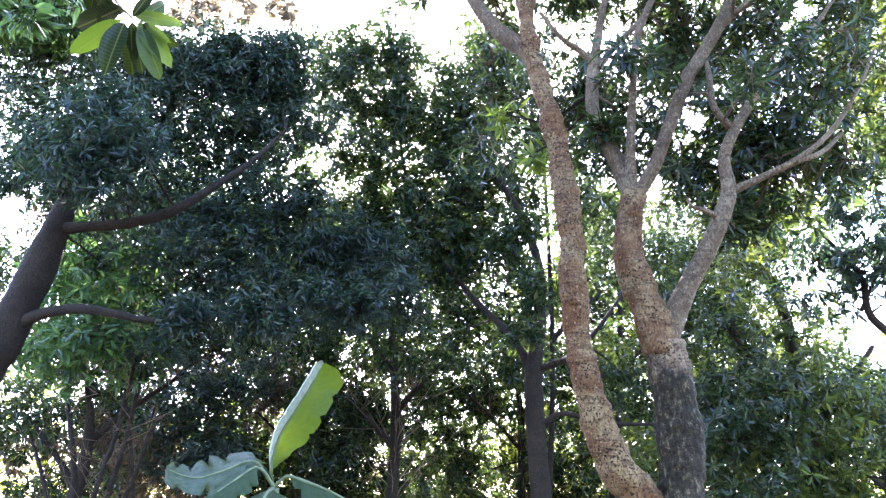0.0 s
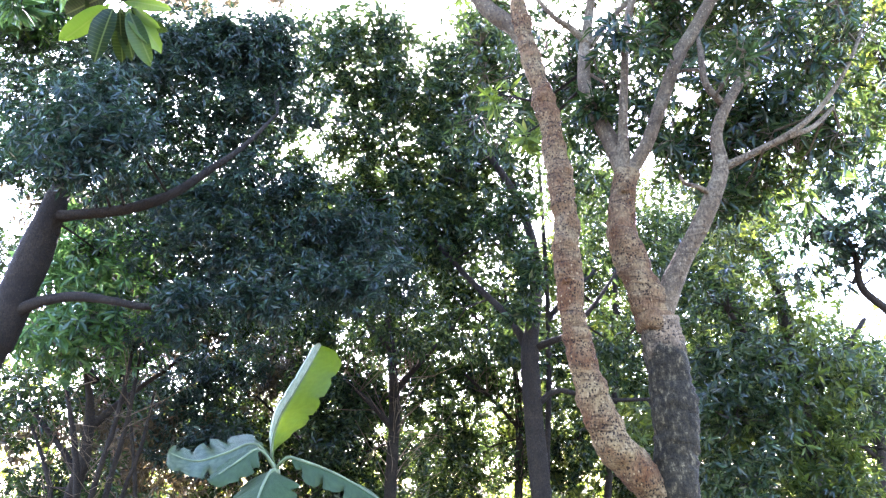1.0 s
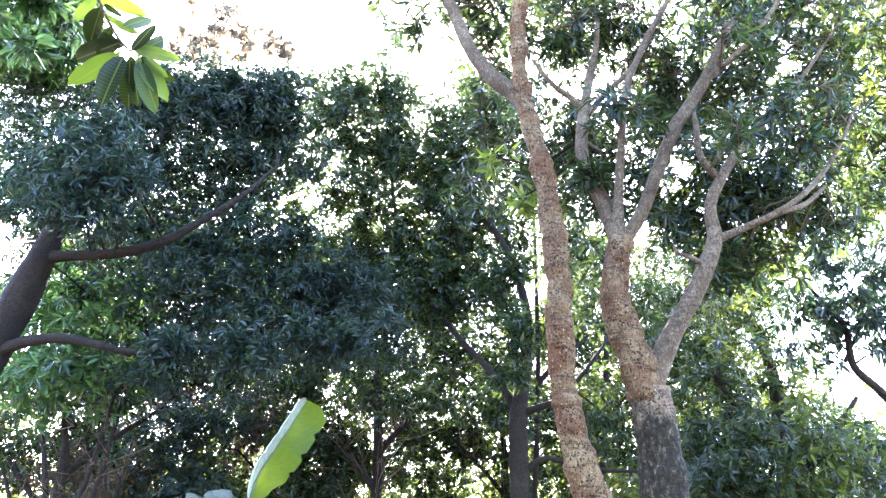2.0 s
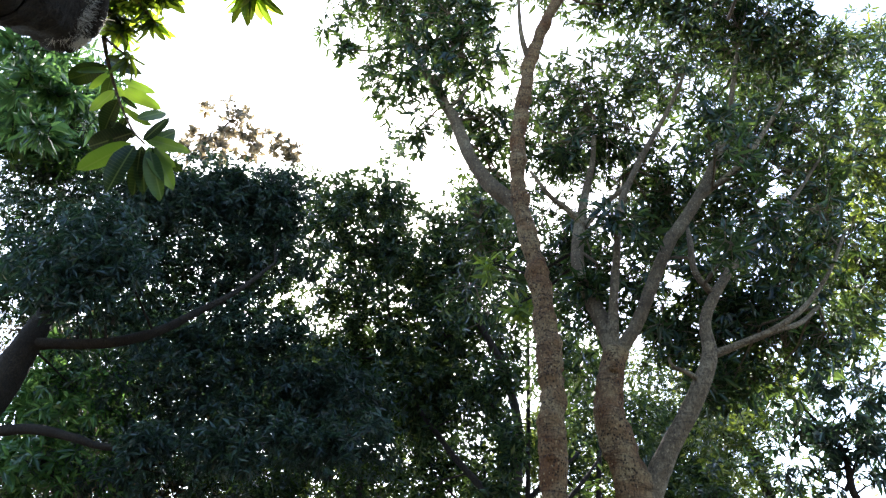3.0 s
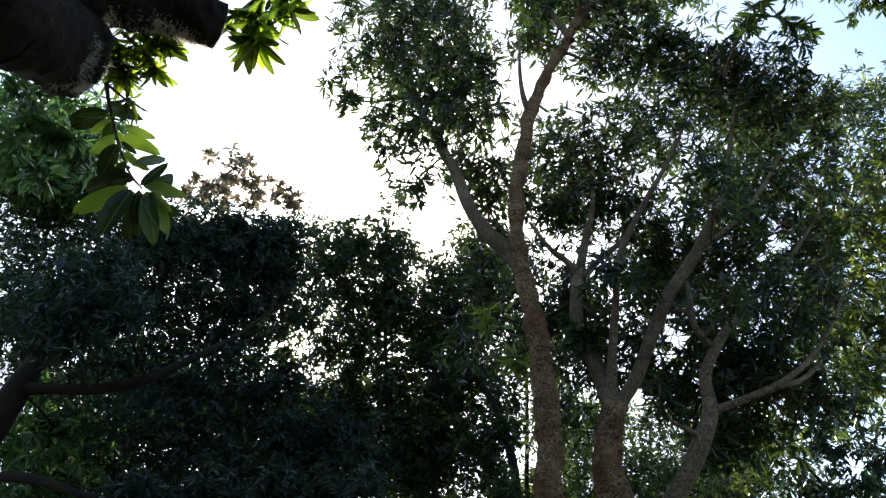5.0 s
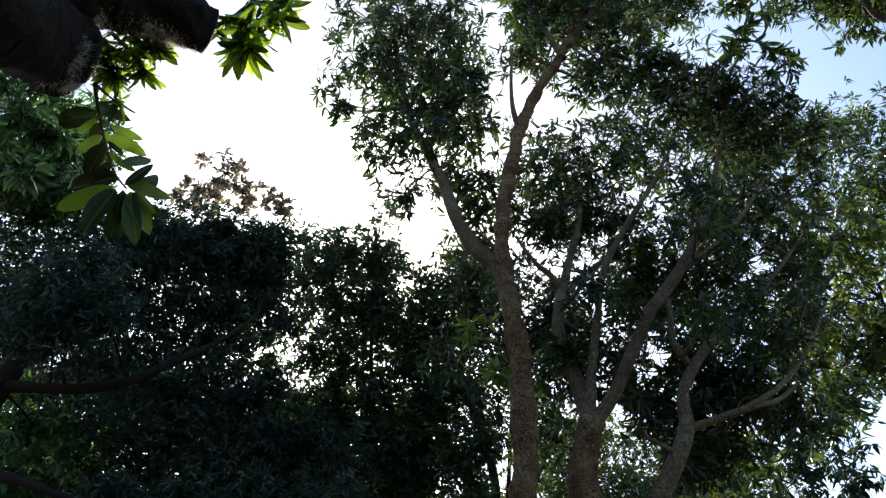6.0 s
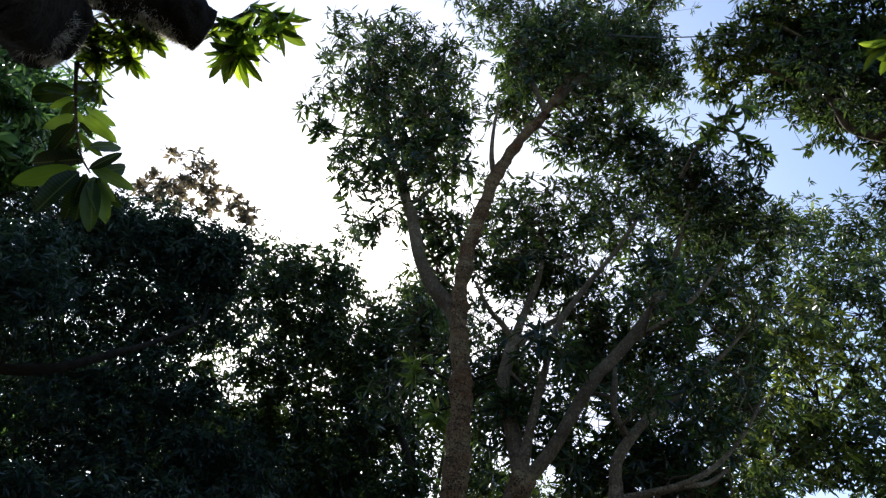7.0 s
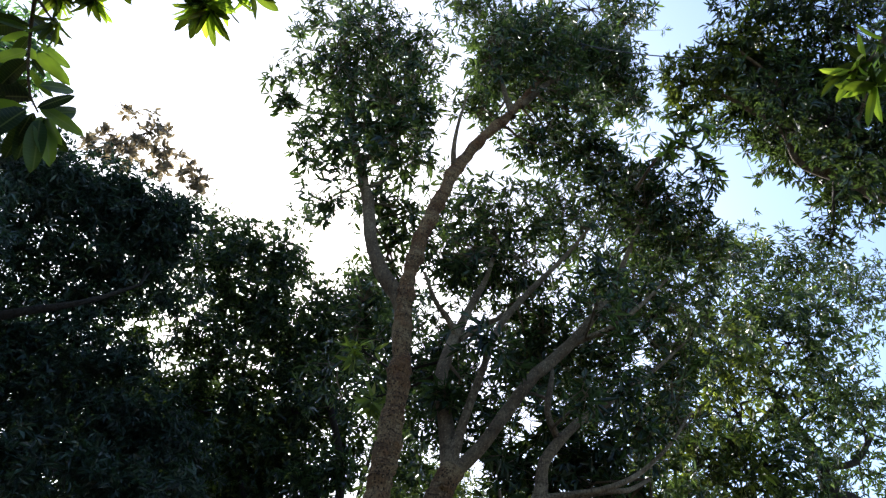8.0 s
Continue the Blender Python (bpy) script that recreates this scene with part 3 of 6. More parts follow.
    (3.78, 7.19, 8.32, 0.42, 0.35, 0.37, 15),
]
puffs += [
    (1.46, 7.75, 7.24, 0.49, 0.41, 0.42, 11),
    (1.66, 7.34, 6.52, 0.46, 0.38, 0.39, 11),
    (1.35, 7.69, 6.45, 0.47, 0.38, 0.41, 11),
    (1.80, 7.74, 6.18, 0.46, 0.38, 0.41, 11),
    (1.53, 7.54, 5.71, 0.45, 0.36, 0.38, 11),
    (0.68, 7.60, 6.34, 0.46, 0.38, 0.39, 11),
    (0.61, 7.44, 5.58, 0.43, 0.35, 0.36, 11),
    (0.99, 7.69, 5.91, 0.45, 0.36, 0.39, 11),
    (2.24, 7.88, 6.75, 0.49, 0.41, 0.42, 11),
    (0.51, 7.48, 6.77, 0.46, 0.38, 0.41, 11),
    (1.96, 7.58, 5.77, 0.45, 0.36, 0.39, 11),
]
puffs += [
    (1.37, 7.22, 9.51, 0.37, 0.30, 0.32, 7),
    (1.59, 6.55, 8.64, 0.33, 0.27, 0.29, 7),
    (1.21, 7.04, 8.48, 0.34, 0.28, 0.29, 7),
    (1.60, 6.88, 8.05, 0.33, 0.27, 0.28, 7),
    (1.46, 7.04, 8.85, 0.35, 0.28, 0.30, 7),
    (1.15, 6.53, 7.25, 0.30, 0.24, 0.26, 7),
    (1.01, 6.54, 7.53, 0.30, 0.25, 0.26, 7),
    (2.40, 6.64, 7.49, 0.31, 0.26, 0.27, 7),
    (3.11, 7.28, 8.12, 0.35, 0.29, 0.30, 7),
    (3.62, 6.78, 8.05, 0.32, 0.26, 0.28, 6),
    (4.17, 6.95, 8.59, 0.34, 0.28, 0.30, 6),
]
foliage(main_tree, LEAF_MANGO, puffs, 11, thick=3.5, length=0.145, gaps=-0.3, bark=BARK_PALE, width=0.21)
puffs = [
    (0.70, 6.60, 5.57, 0.15, 0.13, 0.14, 4),
    (0.98, 6.80, 5.19, 0.14, 0.14, 0.16, 4),
]
puffs += [
    (0.79, 6.63, 5.65, 0.14, 0.12, 0.13, 4),
    (5.67, 7.17, 7.46, 0.20, 0.16, 0.17, 4),
    (3.39, 7.04, 5.44, 0.16, 0.13, 0.14, 4),
]
foliage(main_tree, LEAF_LIME, puffs, 22, thick=2.4, length=0.16, gaps=-0.6)
leaning_tree = tree("mango_tree", "leaning dark-barked mango tree with a dense shaded crown")
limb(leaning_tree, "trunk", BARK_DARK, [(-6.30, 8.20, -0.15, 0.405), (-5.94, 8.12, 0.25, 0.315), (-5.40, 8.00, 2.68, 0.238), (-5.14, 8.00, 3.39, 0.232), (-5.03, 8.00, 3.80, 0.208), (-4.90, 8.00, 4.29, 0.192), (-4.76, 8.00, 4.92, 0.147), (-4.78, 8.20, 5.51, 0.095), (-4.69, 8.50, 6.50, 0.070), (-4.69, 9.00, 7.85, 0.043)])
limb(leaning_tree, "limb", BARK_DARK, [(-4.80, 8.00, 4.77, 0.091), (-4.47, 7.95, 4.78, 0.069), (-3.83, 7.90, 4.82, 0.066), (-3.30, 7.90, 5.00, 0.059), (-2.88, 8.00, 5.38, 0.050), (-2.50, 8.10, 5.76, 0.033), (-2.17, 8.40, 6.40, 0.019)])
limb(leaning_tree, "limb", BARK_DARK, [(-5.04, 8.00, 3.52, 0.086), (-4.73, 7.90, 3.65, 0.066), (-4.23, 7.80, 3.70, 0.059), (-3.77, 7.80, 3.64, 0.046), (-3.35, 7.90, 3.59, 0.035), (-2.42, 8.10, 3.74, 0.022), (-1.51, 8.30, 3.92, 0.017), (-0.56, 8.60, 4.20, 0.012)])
puffs = [
    (-6.09, 9.00, 8.07, 0.94, 0.73, 0.69, 112),
    (-3.82, 9.20, 7.87, 1.04, 0.78, 0.70, 125),
    (-2.78, 9.20, 7.90, 0.65, 0.57, 0.61, 68),
    (-5.75, 9.20, 6.92, 1.10, 0.80, 0.68, 128),
    (-4.40, 9.40, 6.91, 1.20, 0.85, 0.69, 143),
    (-3.24, 9.50, 7.04, 0.87, 0.67, 0.61, 91),
    (-5.74, 9.00, 5.99, 0.72, 0.51, 0.40, 50),
    (-6.22, 8.60, 8.68, 1.01, 0.72, 0.59, 103),
    (-2.61, 9.40, 7.08, 0.52, 0.47, 0.52, 37),
    (-2.31, 9.30, 7.50, 0.26, 0.35, 0.52, 18),
    (-2.09, 9.80, 7.30, 0.50, 0.47, 0.54, 23),
]
puffs += [
    (-2.24, 10.00, 6.01, 0.53, 0.44, 0.44, 32),
    (-1.60, 10.00, 5.34, 0.61, 0.51, 0.52, 49),
    (-4.47, 9.00, 7.45, 1.01, 0.80, 0.76, 106),
    (-3.00, 9.80, 6.22, 0.79, 0.59, 0.52, 57),
]
puffs += [
    (-4.28, 7.24, 5.21, 0.41, 0.34, 0.35, 20),
    (-4.05, 7.14, 5.49, 0.41, 0.33, 0.35, 20),
    (-4.02, 7.42, 6.12, 0.43, 0.35, 0.37, 20),
    (-4.34, 7.37, 5.93, 0.43, 0.35, 0.37, 20),
    (-3.59, 7.12, 5.55, 0.40, 0.33, 0.34, 20),
    (-3.85, 7.19, 5.12, 0.40, 0.33, 0.34, 20),
    (-4.81, 7.65, 5.81, 0.45, 0.37, 0.39, 20),
]
puffs += [
    (-4.84, 9.57, 8.24, 0.41, 0.33, 0.35, 26),
    (-4.29, 9.31, 8.19, 0.40, 0.32, 0.34, 26),
    (-3.95, 9.59, 8.40, 0.40, 0.33, 0.35, 26),
    (-3.30, 9.05, 8.14, 0.38, 0.31, 0.33, 26),
    (-2.96, 9.36, 8.39, 0.39, 0.32, 0.33, 26),
    (-2.48, 9.23, 8.24, 0.38, 0.31, 0.33, 26),
    (-4.40, 9.48, 7.72, 0.39, 0.32, 0.34, 26),
    (-3.66, 9.11, 7.50, 0.37, 0.30, 0.32, 26),
    (-3.21, 9.52, 7.88, 0.38, 0.31, 0.33, 26),
    (-2.56, 9.33, 7.78, 0.37, 0.30, 0.32, 26),
]
foliage(leaning_tree, LEAF_DEEP, puffs, 12, thick=6.4, length=0.12, gaps=-0.7, shoots=False, simple=True)
puffs = [
    (-6.00, 7.60, 9.34, 0.77, 0.58, 0.52, 89),
    (-6.15, 8.00, 8.41, 0.76, 0.60, 0.59, 107),
    (-5.38, 8.00, 8.83, 0.43, 0.43, 0.52, 46),
    (-5.65, 8.20, 8.19, 0.76, 0.53, 0.42, 55),
]
foliage(leaning_tree, LEAF_SUNLIT, puffs, 28, thick=3.6, length=0.165, gaps=-0.6, shoots=False)
puffs = [
    (-4.79, 9.40, 4.75, 0.88, 0.69, 0.64, 98),
    (-5.08, 9.80, 3.77, 1.05, 0.73, 0.57, 103),
]
foliage(leaning_tree, LEAF_SUNLIT, puffs, 29, thick=3.6, length=0.165, gaps=-0.6, shoots=False)
puffs = [
    (-4.64, 9.80, 6.06, 1.22, 0.82, 0.61, 128),
    (-3.31, 9.80, 5.76, 0.95, 0.74, 0.69, 113),
    (-3.68, 9.60, 4.97, 1.24, 0.85, 0.66, 141),
    (-2.38, 10.00, 5.36, 0.95, 0.74, 0.69, 114),
    (-1.33, 10.00, 4.97, 0.94, 0.70, 0.60, 97),
    (-2.76, 10.00, 4.46, 1.35, 0.84, 0.51, 118),
    (-1.15, 10.00, 4.35, 1.01, 0.61, 0.34, 41),
    (-3.79, 10.00, 3.88, 1.24, 0.78, 0.50, 106),
]
puffs += [
    (-2.85, 7.58, 3.65, 0.22, 0.18, 0.19, 9),
    (-2.54, 7.65, 3.50, 0.22, 0.18, 0.19, 9),
    (-2.20, 7.57, 3.60, 0.22, 0.18, 0.19, 9),
    (-1.86, 7.48, 3.51, 0.21, 0.17, 0.18, 9),
    (-1.57, 7.59, 3.67, 0.22, 0.18, 0.19, 9),
    (-1.26, 7.59, 3.73, 0.21, 0.18, 0.19, 9),
    (-0.88, 7.62, 3.83, 0.21, 0.18, 0.19, 9),
    (-0.55, 7.59, 3.95, 0.21, 0.18, 0.18, 9),
    (-2.99, 7.51, 3.47, 0.22, 0.18, 0.19, 9),
    (-1.99, 7.46, 3.73, 0.22, 0.18, 0.19, 9),
    (-1.38, 7.54, 3.81, 0.21, 0.18, 0.19, 9),
    (-1.00, 7.58, 3.65, 0.21, 0.17, 0.18, 9),
]
foliage(leaning_tree, LEAF_DEEP, puffs, 18, thick=6.6, length=0.115, gaps=-0.65, shoots=False, simple=True)
puffs = [
    (-4.33, 9.50, 9.50, 0.36, 0.33, 0.36, 5),
    (-3.83, 9.50, 9.87, 0.43, 0.39, 0.43, 9),
    (-3.92, 9.50, 9.30, 0.38, 0.34, 0.38, 7),
    (-3.25, 9.50, 9.42, 0.31, 0.28, 0.31, 5),
    (-2.89, 9.50, 9.68, 0.27, 0.25, 0.27, 4),
    (-2.66, 9.50, 9.25, 0.25, 0.22, 0.25, 4),
    (-4.23, 9.50, 9.05, 0.31, 0.28, 0.31, 4),
]
foliage(leaning_tree, LEAF_FLUSH, puffs, 13, thick=4.5, droop=-0.1, length=0.135, width=0.42)
middle_tree = tree("mango_tree", "mango tree with a straight dark trunk and hazy green crown")
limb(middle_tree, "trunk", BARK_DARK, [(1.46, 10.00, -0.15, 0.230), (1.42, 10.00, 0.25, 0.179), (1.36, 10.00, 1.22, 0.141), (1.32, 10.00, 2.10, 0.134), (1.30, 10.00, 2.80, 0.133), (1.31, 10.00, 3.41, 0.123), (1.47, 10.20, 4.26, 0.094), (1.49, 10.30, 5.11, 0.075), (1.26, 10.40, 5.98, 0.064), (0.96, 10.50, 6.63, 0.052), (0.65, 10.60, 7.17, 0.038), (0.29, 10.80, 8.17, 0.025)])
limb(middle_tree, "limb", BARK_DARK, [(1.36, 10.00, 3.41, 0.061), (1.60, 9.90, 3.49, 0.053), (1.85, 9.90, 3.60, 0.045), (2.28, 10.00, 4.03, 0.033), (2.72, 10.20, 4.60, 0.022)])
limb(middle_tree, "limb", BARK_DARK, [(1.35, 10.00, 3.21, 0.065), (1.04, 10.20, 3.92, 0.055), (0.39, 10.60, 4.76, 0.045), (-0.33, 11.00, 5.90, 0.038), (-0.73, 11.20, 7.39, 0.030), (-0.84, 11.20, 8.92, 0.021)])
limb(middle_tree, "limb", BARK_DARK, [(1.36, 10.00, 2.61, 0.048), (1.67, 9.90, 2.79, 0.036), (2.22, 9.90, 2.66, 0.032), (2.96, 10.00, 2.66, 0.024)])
puffs = [
    (-1.71, 11.00, 9.04, 0.57, 0.59, 0.73, 71),
    (-0.85, 11.20, 9.41, 0.34, 0.58, 0.96, 56),
    (-0.84, 11.20, 8.44, 0.73, 0.61, 0.62, 78),
    (-1.35, 11.20, 7.98, 0.51, 0.42, 0.41, 21),
    (-0.12, 11.00, 7.73, 0.76, 0.68, 0.76, 98),
    (0.50, 10.80, 8.28, 0.60, 0.63, 0.80, 83),
    (-0.52, 11.00, 6.63, 0.88, 0.75, 0.78, 119),
    (0.35, 10.80, 6.63, 0.58, 0.65, 0.87, 77),
    (-1.32, 11.20, 6.42, 0.59, 0.49, 0.49, 40),
    (-0.14, 11.00, 5.59, 0.95, 0.73, 0.67, 109),
    (0.60, 10.80, 5.20, 0.56, 0.50, 0.56, 42),
    (1.02, 10.60, 9.20, 0.51, 0.50, 0.61, 42),
]
puffs += [
    (1.55, 10.80, 7.37, 0.39, 0.44, 0.59, 14),
    (1.17, 10.80, 5.59, 0.47, 0.42, 0.47, 22),
    (1.19, 11.00, 3.73, 0.54, 0.45, 0.45, 29),
    (0.21, 11.50, 4.04, 0.86, 0.60, 0.48, 42),
    (2.70, 11.00, 5.43, 0.28, 0.38, 0.57, 14),
    (-0.74, 11.50, 4.06, 0.76, 0.60, 0.57, 44),
    (2.59, 10.60, 3.63, 0.52, 0.51, 0.61, 38),
    (-0.92, 11.20, 10.90, 0.33, 0.36, 0.47, 18),
    (-2.37, 11.00, 9.67, 0.32, 0.33, 0.42, 8),
    (1.56, 12.00, 10.19, 0.52, 0.54, 0.69, 49),
    (1.85, 12.00, 8.37, 0.55, 0.55, 0.66, 50),
    (2.47, 12.00, 7.75, 0.43, 0.54, 0.76, 45),
]
puffs += [
    (1.30, 11.50, 6.94, 0.51, 0.51, 0.62, 38),
    (2.93, 12.00, 6.80, 0.53, 0.53, 0.64, 46),
    (2.93, 12.00, 9.37, 0.45, 0.51, 0.68, 31),
    (3.98, 12.00, 5.76, 0.52, 0.47, 0.52, 37),
    (-2.13, 10.80, 8.56, 0.40, 0.46, 0.61, 21),
    (-2.17, 10.00, 6.40, 0.36, 0.28, 0.27, 8),
    (-1.59, 10.80, 7.42, 0.49, 0.40, 0.39, 20),
    (0.85, 11.00, 9.57, 0.66, 0.60, 0.66, 68),
    (0.44, 11.00, 8.49, 0.63, 0.57, 0.63, 61),
    (1.18, 11.00, 8.06, 0.52, 0.51, 0.62, 38),
    (-1.37, 11.00, 9.68, 0.66, 0.50, 0.44, 40),
]
puffs += [
    (-0.44, 11.00, 9.07, 0.65, 0.53, 0.54, 48),
    (-1.76, 10.60, 8.70, 0.52, 0.42, 0.41, 25),
    (-1.32, 11.00, 7.19, 0.60, 0.45, 0.40, 22),
    (-1.79, 11.00, 6.39, 0.58, 0.42, 0.34, 20),
    (0.67, 11.00, 7.26, 0.60, 0.63, 0.80, 65),
    (1.13, 11.00, 8.63, 0.52, 0.56, 0.72, 51),
    (1.55, 11.20, 6.47, 0.50, 0.53, 0.69, 29),
    (2.61, 12.00, 6.80, 0.42, 0.57, 0.85, 31),
    (1.97, 11.50, 9.57, 0.44, 0.49, 0.66, 24),
    (0.54, 11.20, 5.96, 0.59, 0.53, 0.59, 47),
]
puffs += [
    (-1.97, 11.78, 9.69, 0.62, 0.51, 0.54, 20),
    (-1.36, 11.79, 9.93, 0.62, 0.51, 0.54, 20),
    (-0.59, 11.61, 9.49, 0.60, 0.49, 0.52, 20),
    (0.09, 11.47, 9.04, 0.59, 0.48, 0.51, 20),
    (0.64, 11.33, 8.71, 0.58, 0.47, 0.50, 20),
    (-1.59, 11.53, 8.69, 0.59, 0.48, 0.51, 20),
    (-0.97, 11.54, 8.40, 0.58, 0.47, 0.50, 20),
    (-0.31, 11.33, 8.12, 0.56, 0.46, 0.49, 20),
    (0.33, 11.33, 7.84, 0.56, 0.46, 0.48, 20),
    (-1.25, 11.69, 7.50, 0.57, 0.46, 0.49, 20),
    (-0.63, 11.44, 7.10, 0.55, 0.45, 0.47, 20),
]
puffs += [
    (-0.01, 11.56, 7.07, 0.55, 0.45, 0.48, 20),
    (0.49, 11.88, 7.30, 0.57, 0.46, 0.49, 20),
    (-1.62, 11.84, 6.68, 0.56, 0.46, 0.48, 20),
    (-1.08, 11.81, 6.46, 0.55, 0.45, 0.48, 20),
    (-0.44, 11.54, 6.15, 0.53, 0.44, 0.46, 20),
    (0.16, 11.60, 6.30, 0.54, 0.44, 0.46, 20),
    (0.58, 11.71, 5.76, 0.53, 0.44, 0.46, 20),
    (-1.19, 11.34, 5.62, 0.52, 0.43, 0.45, 20),
    (-0.01, 11.46, 5.40, 0.52, 0.42, 0.45, 20),
]
puffs += [
    (1.16, 9.53, 3.92, 0.27, 0.22, 0.23, 12),
    (1.21, 9.04, 4.22, 0.25, 0.21, 0.22, 12),
    (1.10, 9.41, 4.70, 0.27, 0.22, 0.23, 12),
    (1.36, 9.14, 4.58, 0.26, 0.21, 0.23, 12),
    (0.89, 9.54, 5.22, 0.28, 0.23, 0.24, 12),
    (1.15, 9.52, 5.49, 0.28, 0.23, 0.24, 12),
]
puffs += [
    (-3.21, 11.44, 8.15, 0.44, 0.36, 0.38, 11),
    (-2.59, 11.23, 7.84, 0.42, 0.35, 0.36, 11),
    (-2.57, 11.15, 6.99, 0.41, 0.33, 0.35, 11),
    (-3.17, 11.30, 7.35, 0.42, 0.34, 0.36, 11),
    (-1.54, 10.92, 8.35, 0.42, 0.34, 0.36, 11),
    (-1.24, 10.99, 7.58, 0.40, 0.33, 0.35, 11),
]
puffs += [
    (-2.73, 11.29, 9.59, 0.43, 0.35, 0.37, 8),
    (-2.32, 11.12, 9.24, 0.42, 0.34, 0.36, 8),
    (-2.65, 10.83, 8.60, 0.40, 0.33, 0.35, 8),
    (-2.21, 10.96, 8.41, 0.40, 0.33, 0.34, 8),
    (-2.67, 10.76, 7.94, 0.39, 0.32, 0.34, 8),
    (-2.24, 10.87, 7.75, 0.39, 0.32, 0.33, 8),
    (-1.77, 10.88, 7.63, 0.38, 0.31, 0.33, 8),
    (-2.84, 10.71, 7.60, 0.38, 0.31, 0.33, 8),
    (-2.44, 11.21, 7.29, 0.39, 0.32, 0.34, 8),
    (-1.88, 11.24, 7.24, 0.39, 0.32, 0.33, 8),
    (-2.60, 11.01, 6.73, 0.38, 0.31, 0.33, 8),
    (-2.13, 11.08, 9.78, 0.42, 0.35, 0.37, 8),
]
puffs += [
    (-2.68, 11.06, 10.06, 0.43, 0.35, 0.37, 8),
]
foliage(middle_tree, LEAF_MANGO, puffs, 14, thick=4.6, length=0.135, gaps=-0.5, shoots=False, simple=True)
broad_tree = tree("mango_tree", "broad low mango tree with dense glossy green leaves")
limb(broad_tree, "trunk", BARK_DARK, [(5.61, 11.00, -0.15, 0.270), (5.57, 11.00, 0.25, 0.210), (5.51, 11.00, 1.11, 0.168), (5.59, 11.00, 2.25, 0.148), (5.61, 11.10, 3.31, 0.127), (5.67, 11.20, 4.45, 0.094), (5.50, 11.30, 5.49, 0.063), (5.41, 11.40, 6.49, 0.035)])
limb(broad_tree, "limb", BARK_DARK, [(5.61, 11.00, 2.59, 0.079), (6.28, 11.00, 3.28, 0.058), (7.00, 11.20, 4.04, 0.037)])
limb(broad_tree, "limb", BARK_DARK, [(5.57, 11.00, 3.12, 0.071), (4.90, 10.80, 3.63, 0.049), (4.43, 10.70, 4.34, 0.031)])
puffs = [
    (5.50, 11.00, 5.08, 0.33, 0.40, 0.57, 25),
    (4.54, 10.60, 4.13, 0.80, 0.68, 0.71, 97),
    (4.01, 10.40, 3.39, 0.60, 0.57, 0.68, 70),
    (4.83, 10.40, 3.21, 0.85, 0.69, 0.68, 99),
    (6.49, 10.60, 2.87, 0.68, 0.58, 0.60, 63),
    (4.20, 10.20, 2.38, 0.89, 0.69, 0.65, 99),
    (6.14, 10.20, 1.95, 0.64, 0.58, 0.64, 70),
    (4.48, 10.60, 1.53, 1.06, 0.70, 0.49, 90),
    (6.87, 11.00, 3.54, 0.45, 0.37, 0.36, 22),
    (2.96, 11.00, 3.34, 0.54, 0.48, 0.54, 39),
]
foliage(broad_tree, LEAF_MANGO, puffs, 15, thick=3.6, length=0.135, gaps=-0.1, shoots=False)
puffs = [
    (4.98, 11.00, 5.39, 0.57, 0.51, 0.57, 50),
    (5.62, 10.80, 4.16, 0.59, 0.55, 0.63, 57),
    (5.75, 10.40, 3.11, 0.76, 0.61, 0.59, 77),
    (5.23, 10.20, 2.20, 0.89, 0.69, 0.64, 98),
    (5.68, 10.60, 1.35, 0.98, 0.66, 0.49, 82),
    (2.94, 11.00, 2.30, 0.52, 0.51, 0.61, 43),
]
foliage(broad_tree, LEAF_BRIGHT, puffs, 25, thick=3.6, length=0.14, gaps=-0.1, shoots=False)
sparse_tree = tree("mango_tree", "open-crowned mango tree with crooked dark limbs against the sky")
limb(sparse_tree, "trunk", BARK_DARK, [(9.89, 8.50, -0.15, 0.260), (9.79, 8.50, 0.30, 0.200), (9.44, 8.35, 3.80, 0.170), (8.99, 8.20, 6.92, 0.173), (8.58, 8.20, 7.14, 0.149), (8.44, 8.20, 7.66, 0.126), (8.12, 8.20, 8.13, 0.092), (7.74, 8.20, 8.52, 0.066), (7.50, 8.20, 9.32, 0.044), (7.37, 8.20, 10.38, 0.031)])
limb(sparse_tree, "limb", BARK_DARK, [(8.44, 8.20, 7.66, 0.063), (9.01, 8.10, 7.92, 0.055), (9.55, 8.10, 8.63, 0.038)])
limb(sparse_tree, "limb", BARK_DARK, [(7.68, 8.20, 8.49, 0.047), (6.81, 8.10, 7.41, 0.039), (6.39, 8.10, 6.89, 0.025)])
limb(sparse_tree, "limb", BARK_DARK, [(6.25, 9.00, 3.32, 0.063), (5.81, 8.80, 3.63, 0.055), (5.43, 8.60, 3.88, 0.047), (5.42, 8.60, 4.38, 0.033), (5.14, 8.60, 4.82, 0.022), (4.82, 8.70, 5.28, 0.015)])
limb(sparse_tree, "limb", BARK_DARK, [(5.33, 8.60, 3.92, 0.025), (5.66, 8.60, 4.45, 0.019), (5.96, 8.70, 4.88, 0.011)])
puffs = [
    (6.88, 7.60, 10.14, 0.98, 0.75, 0.68, 46),
    (8.07, 7.60, 11.24, 0.94, 0.66, 0.52, 67),
    (9.51, 7.80, 11.94, 0.66, 0.50, 0.44, 30),
    (7.38, 7.40, 9.16, 1.01, 0.74, 0.64, 89),
    (8.08, 7.60, 8.47, 0.81, 0.61, 0.54, 53),
    (6.85, 7.60, 6.87, 0.89, 0.65, 0.56, 51),
    (8.95, 7.80, 8.69, 0.56, 0.50, 0.56, 32),
    (7.44, 7.60, 6.40, 0.63, 0.43, 0.31, 17),
]
puffs += [
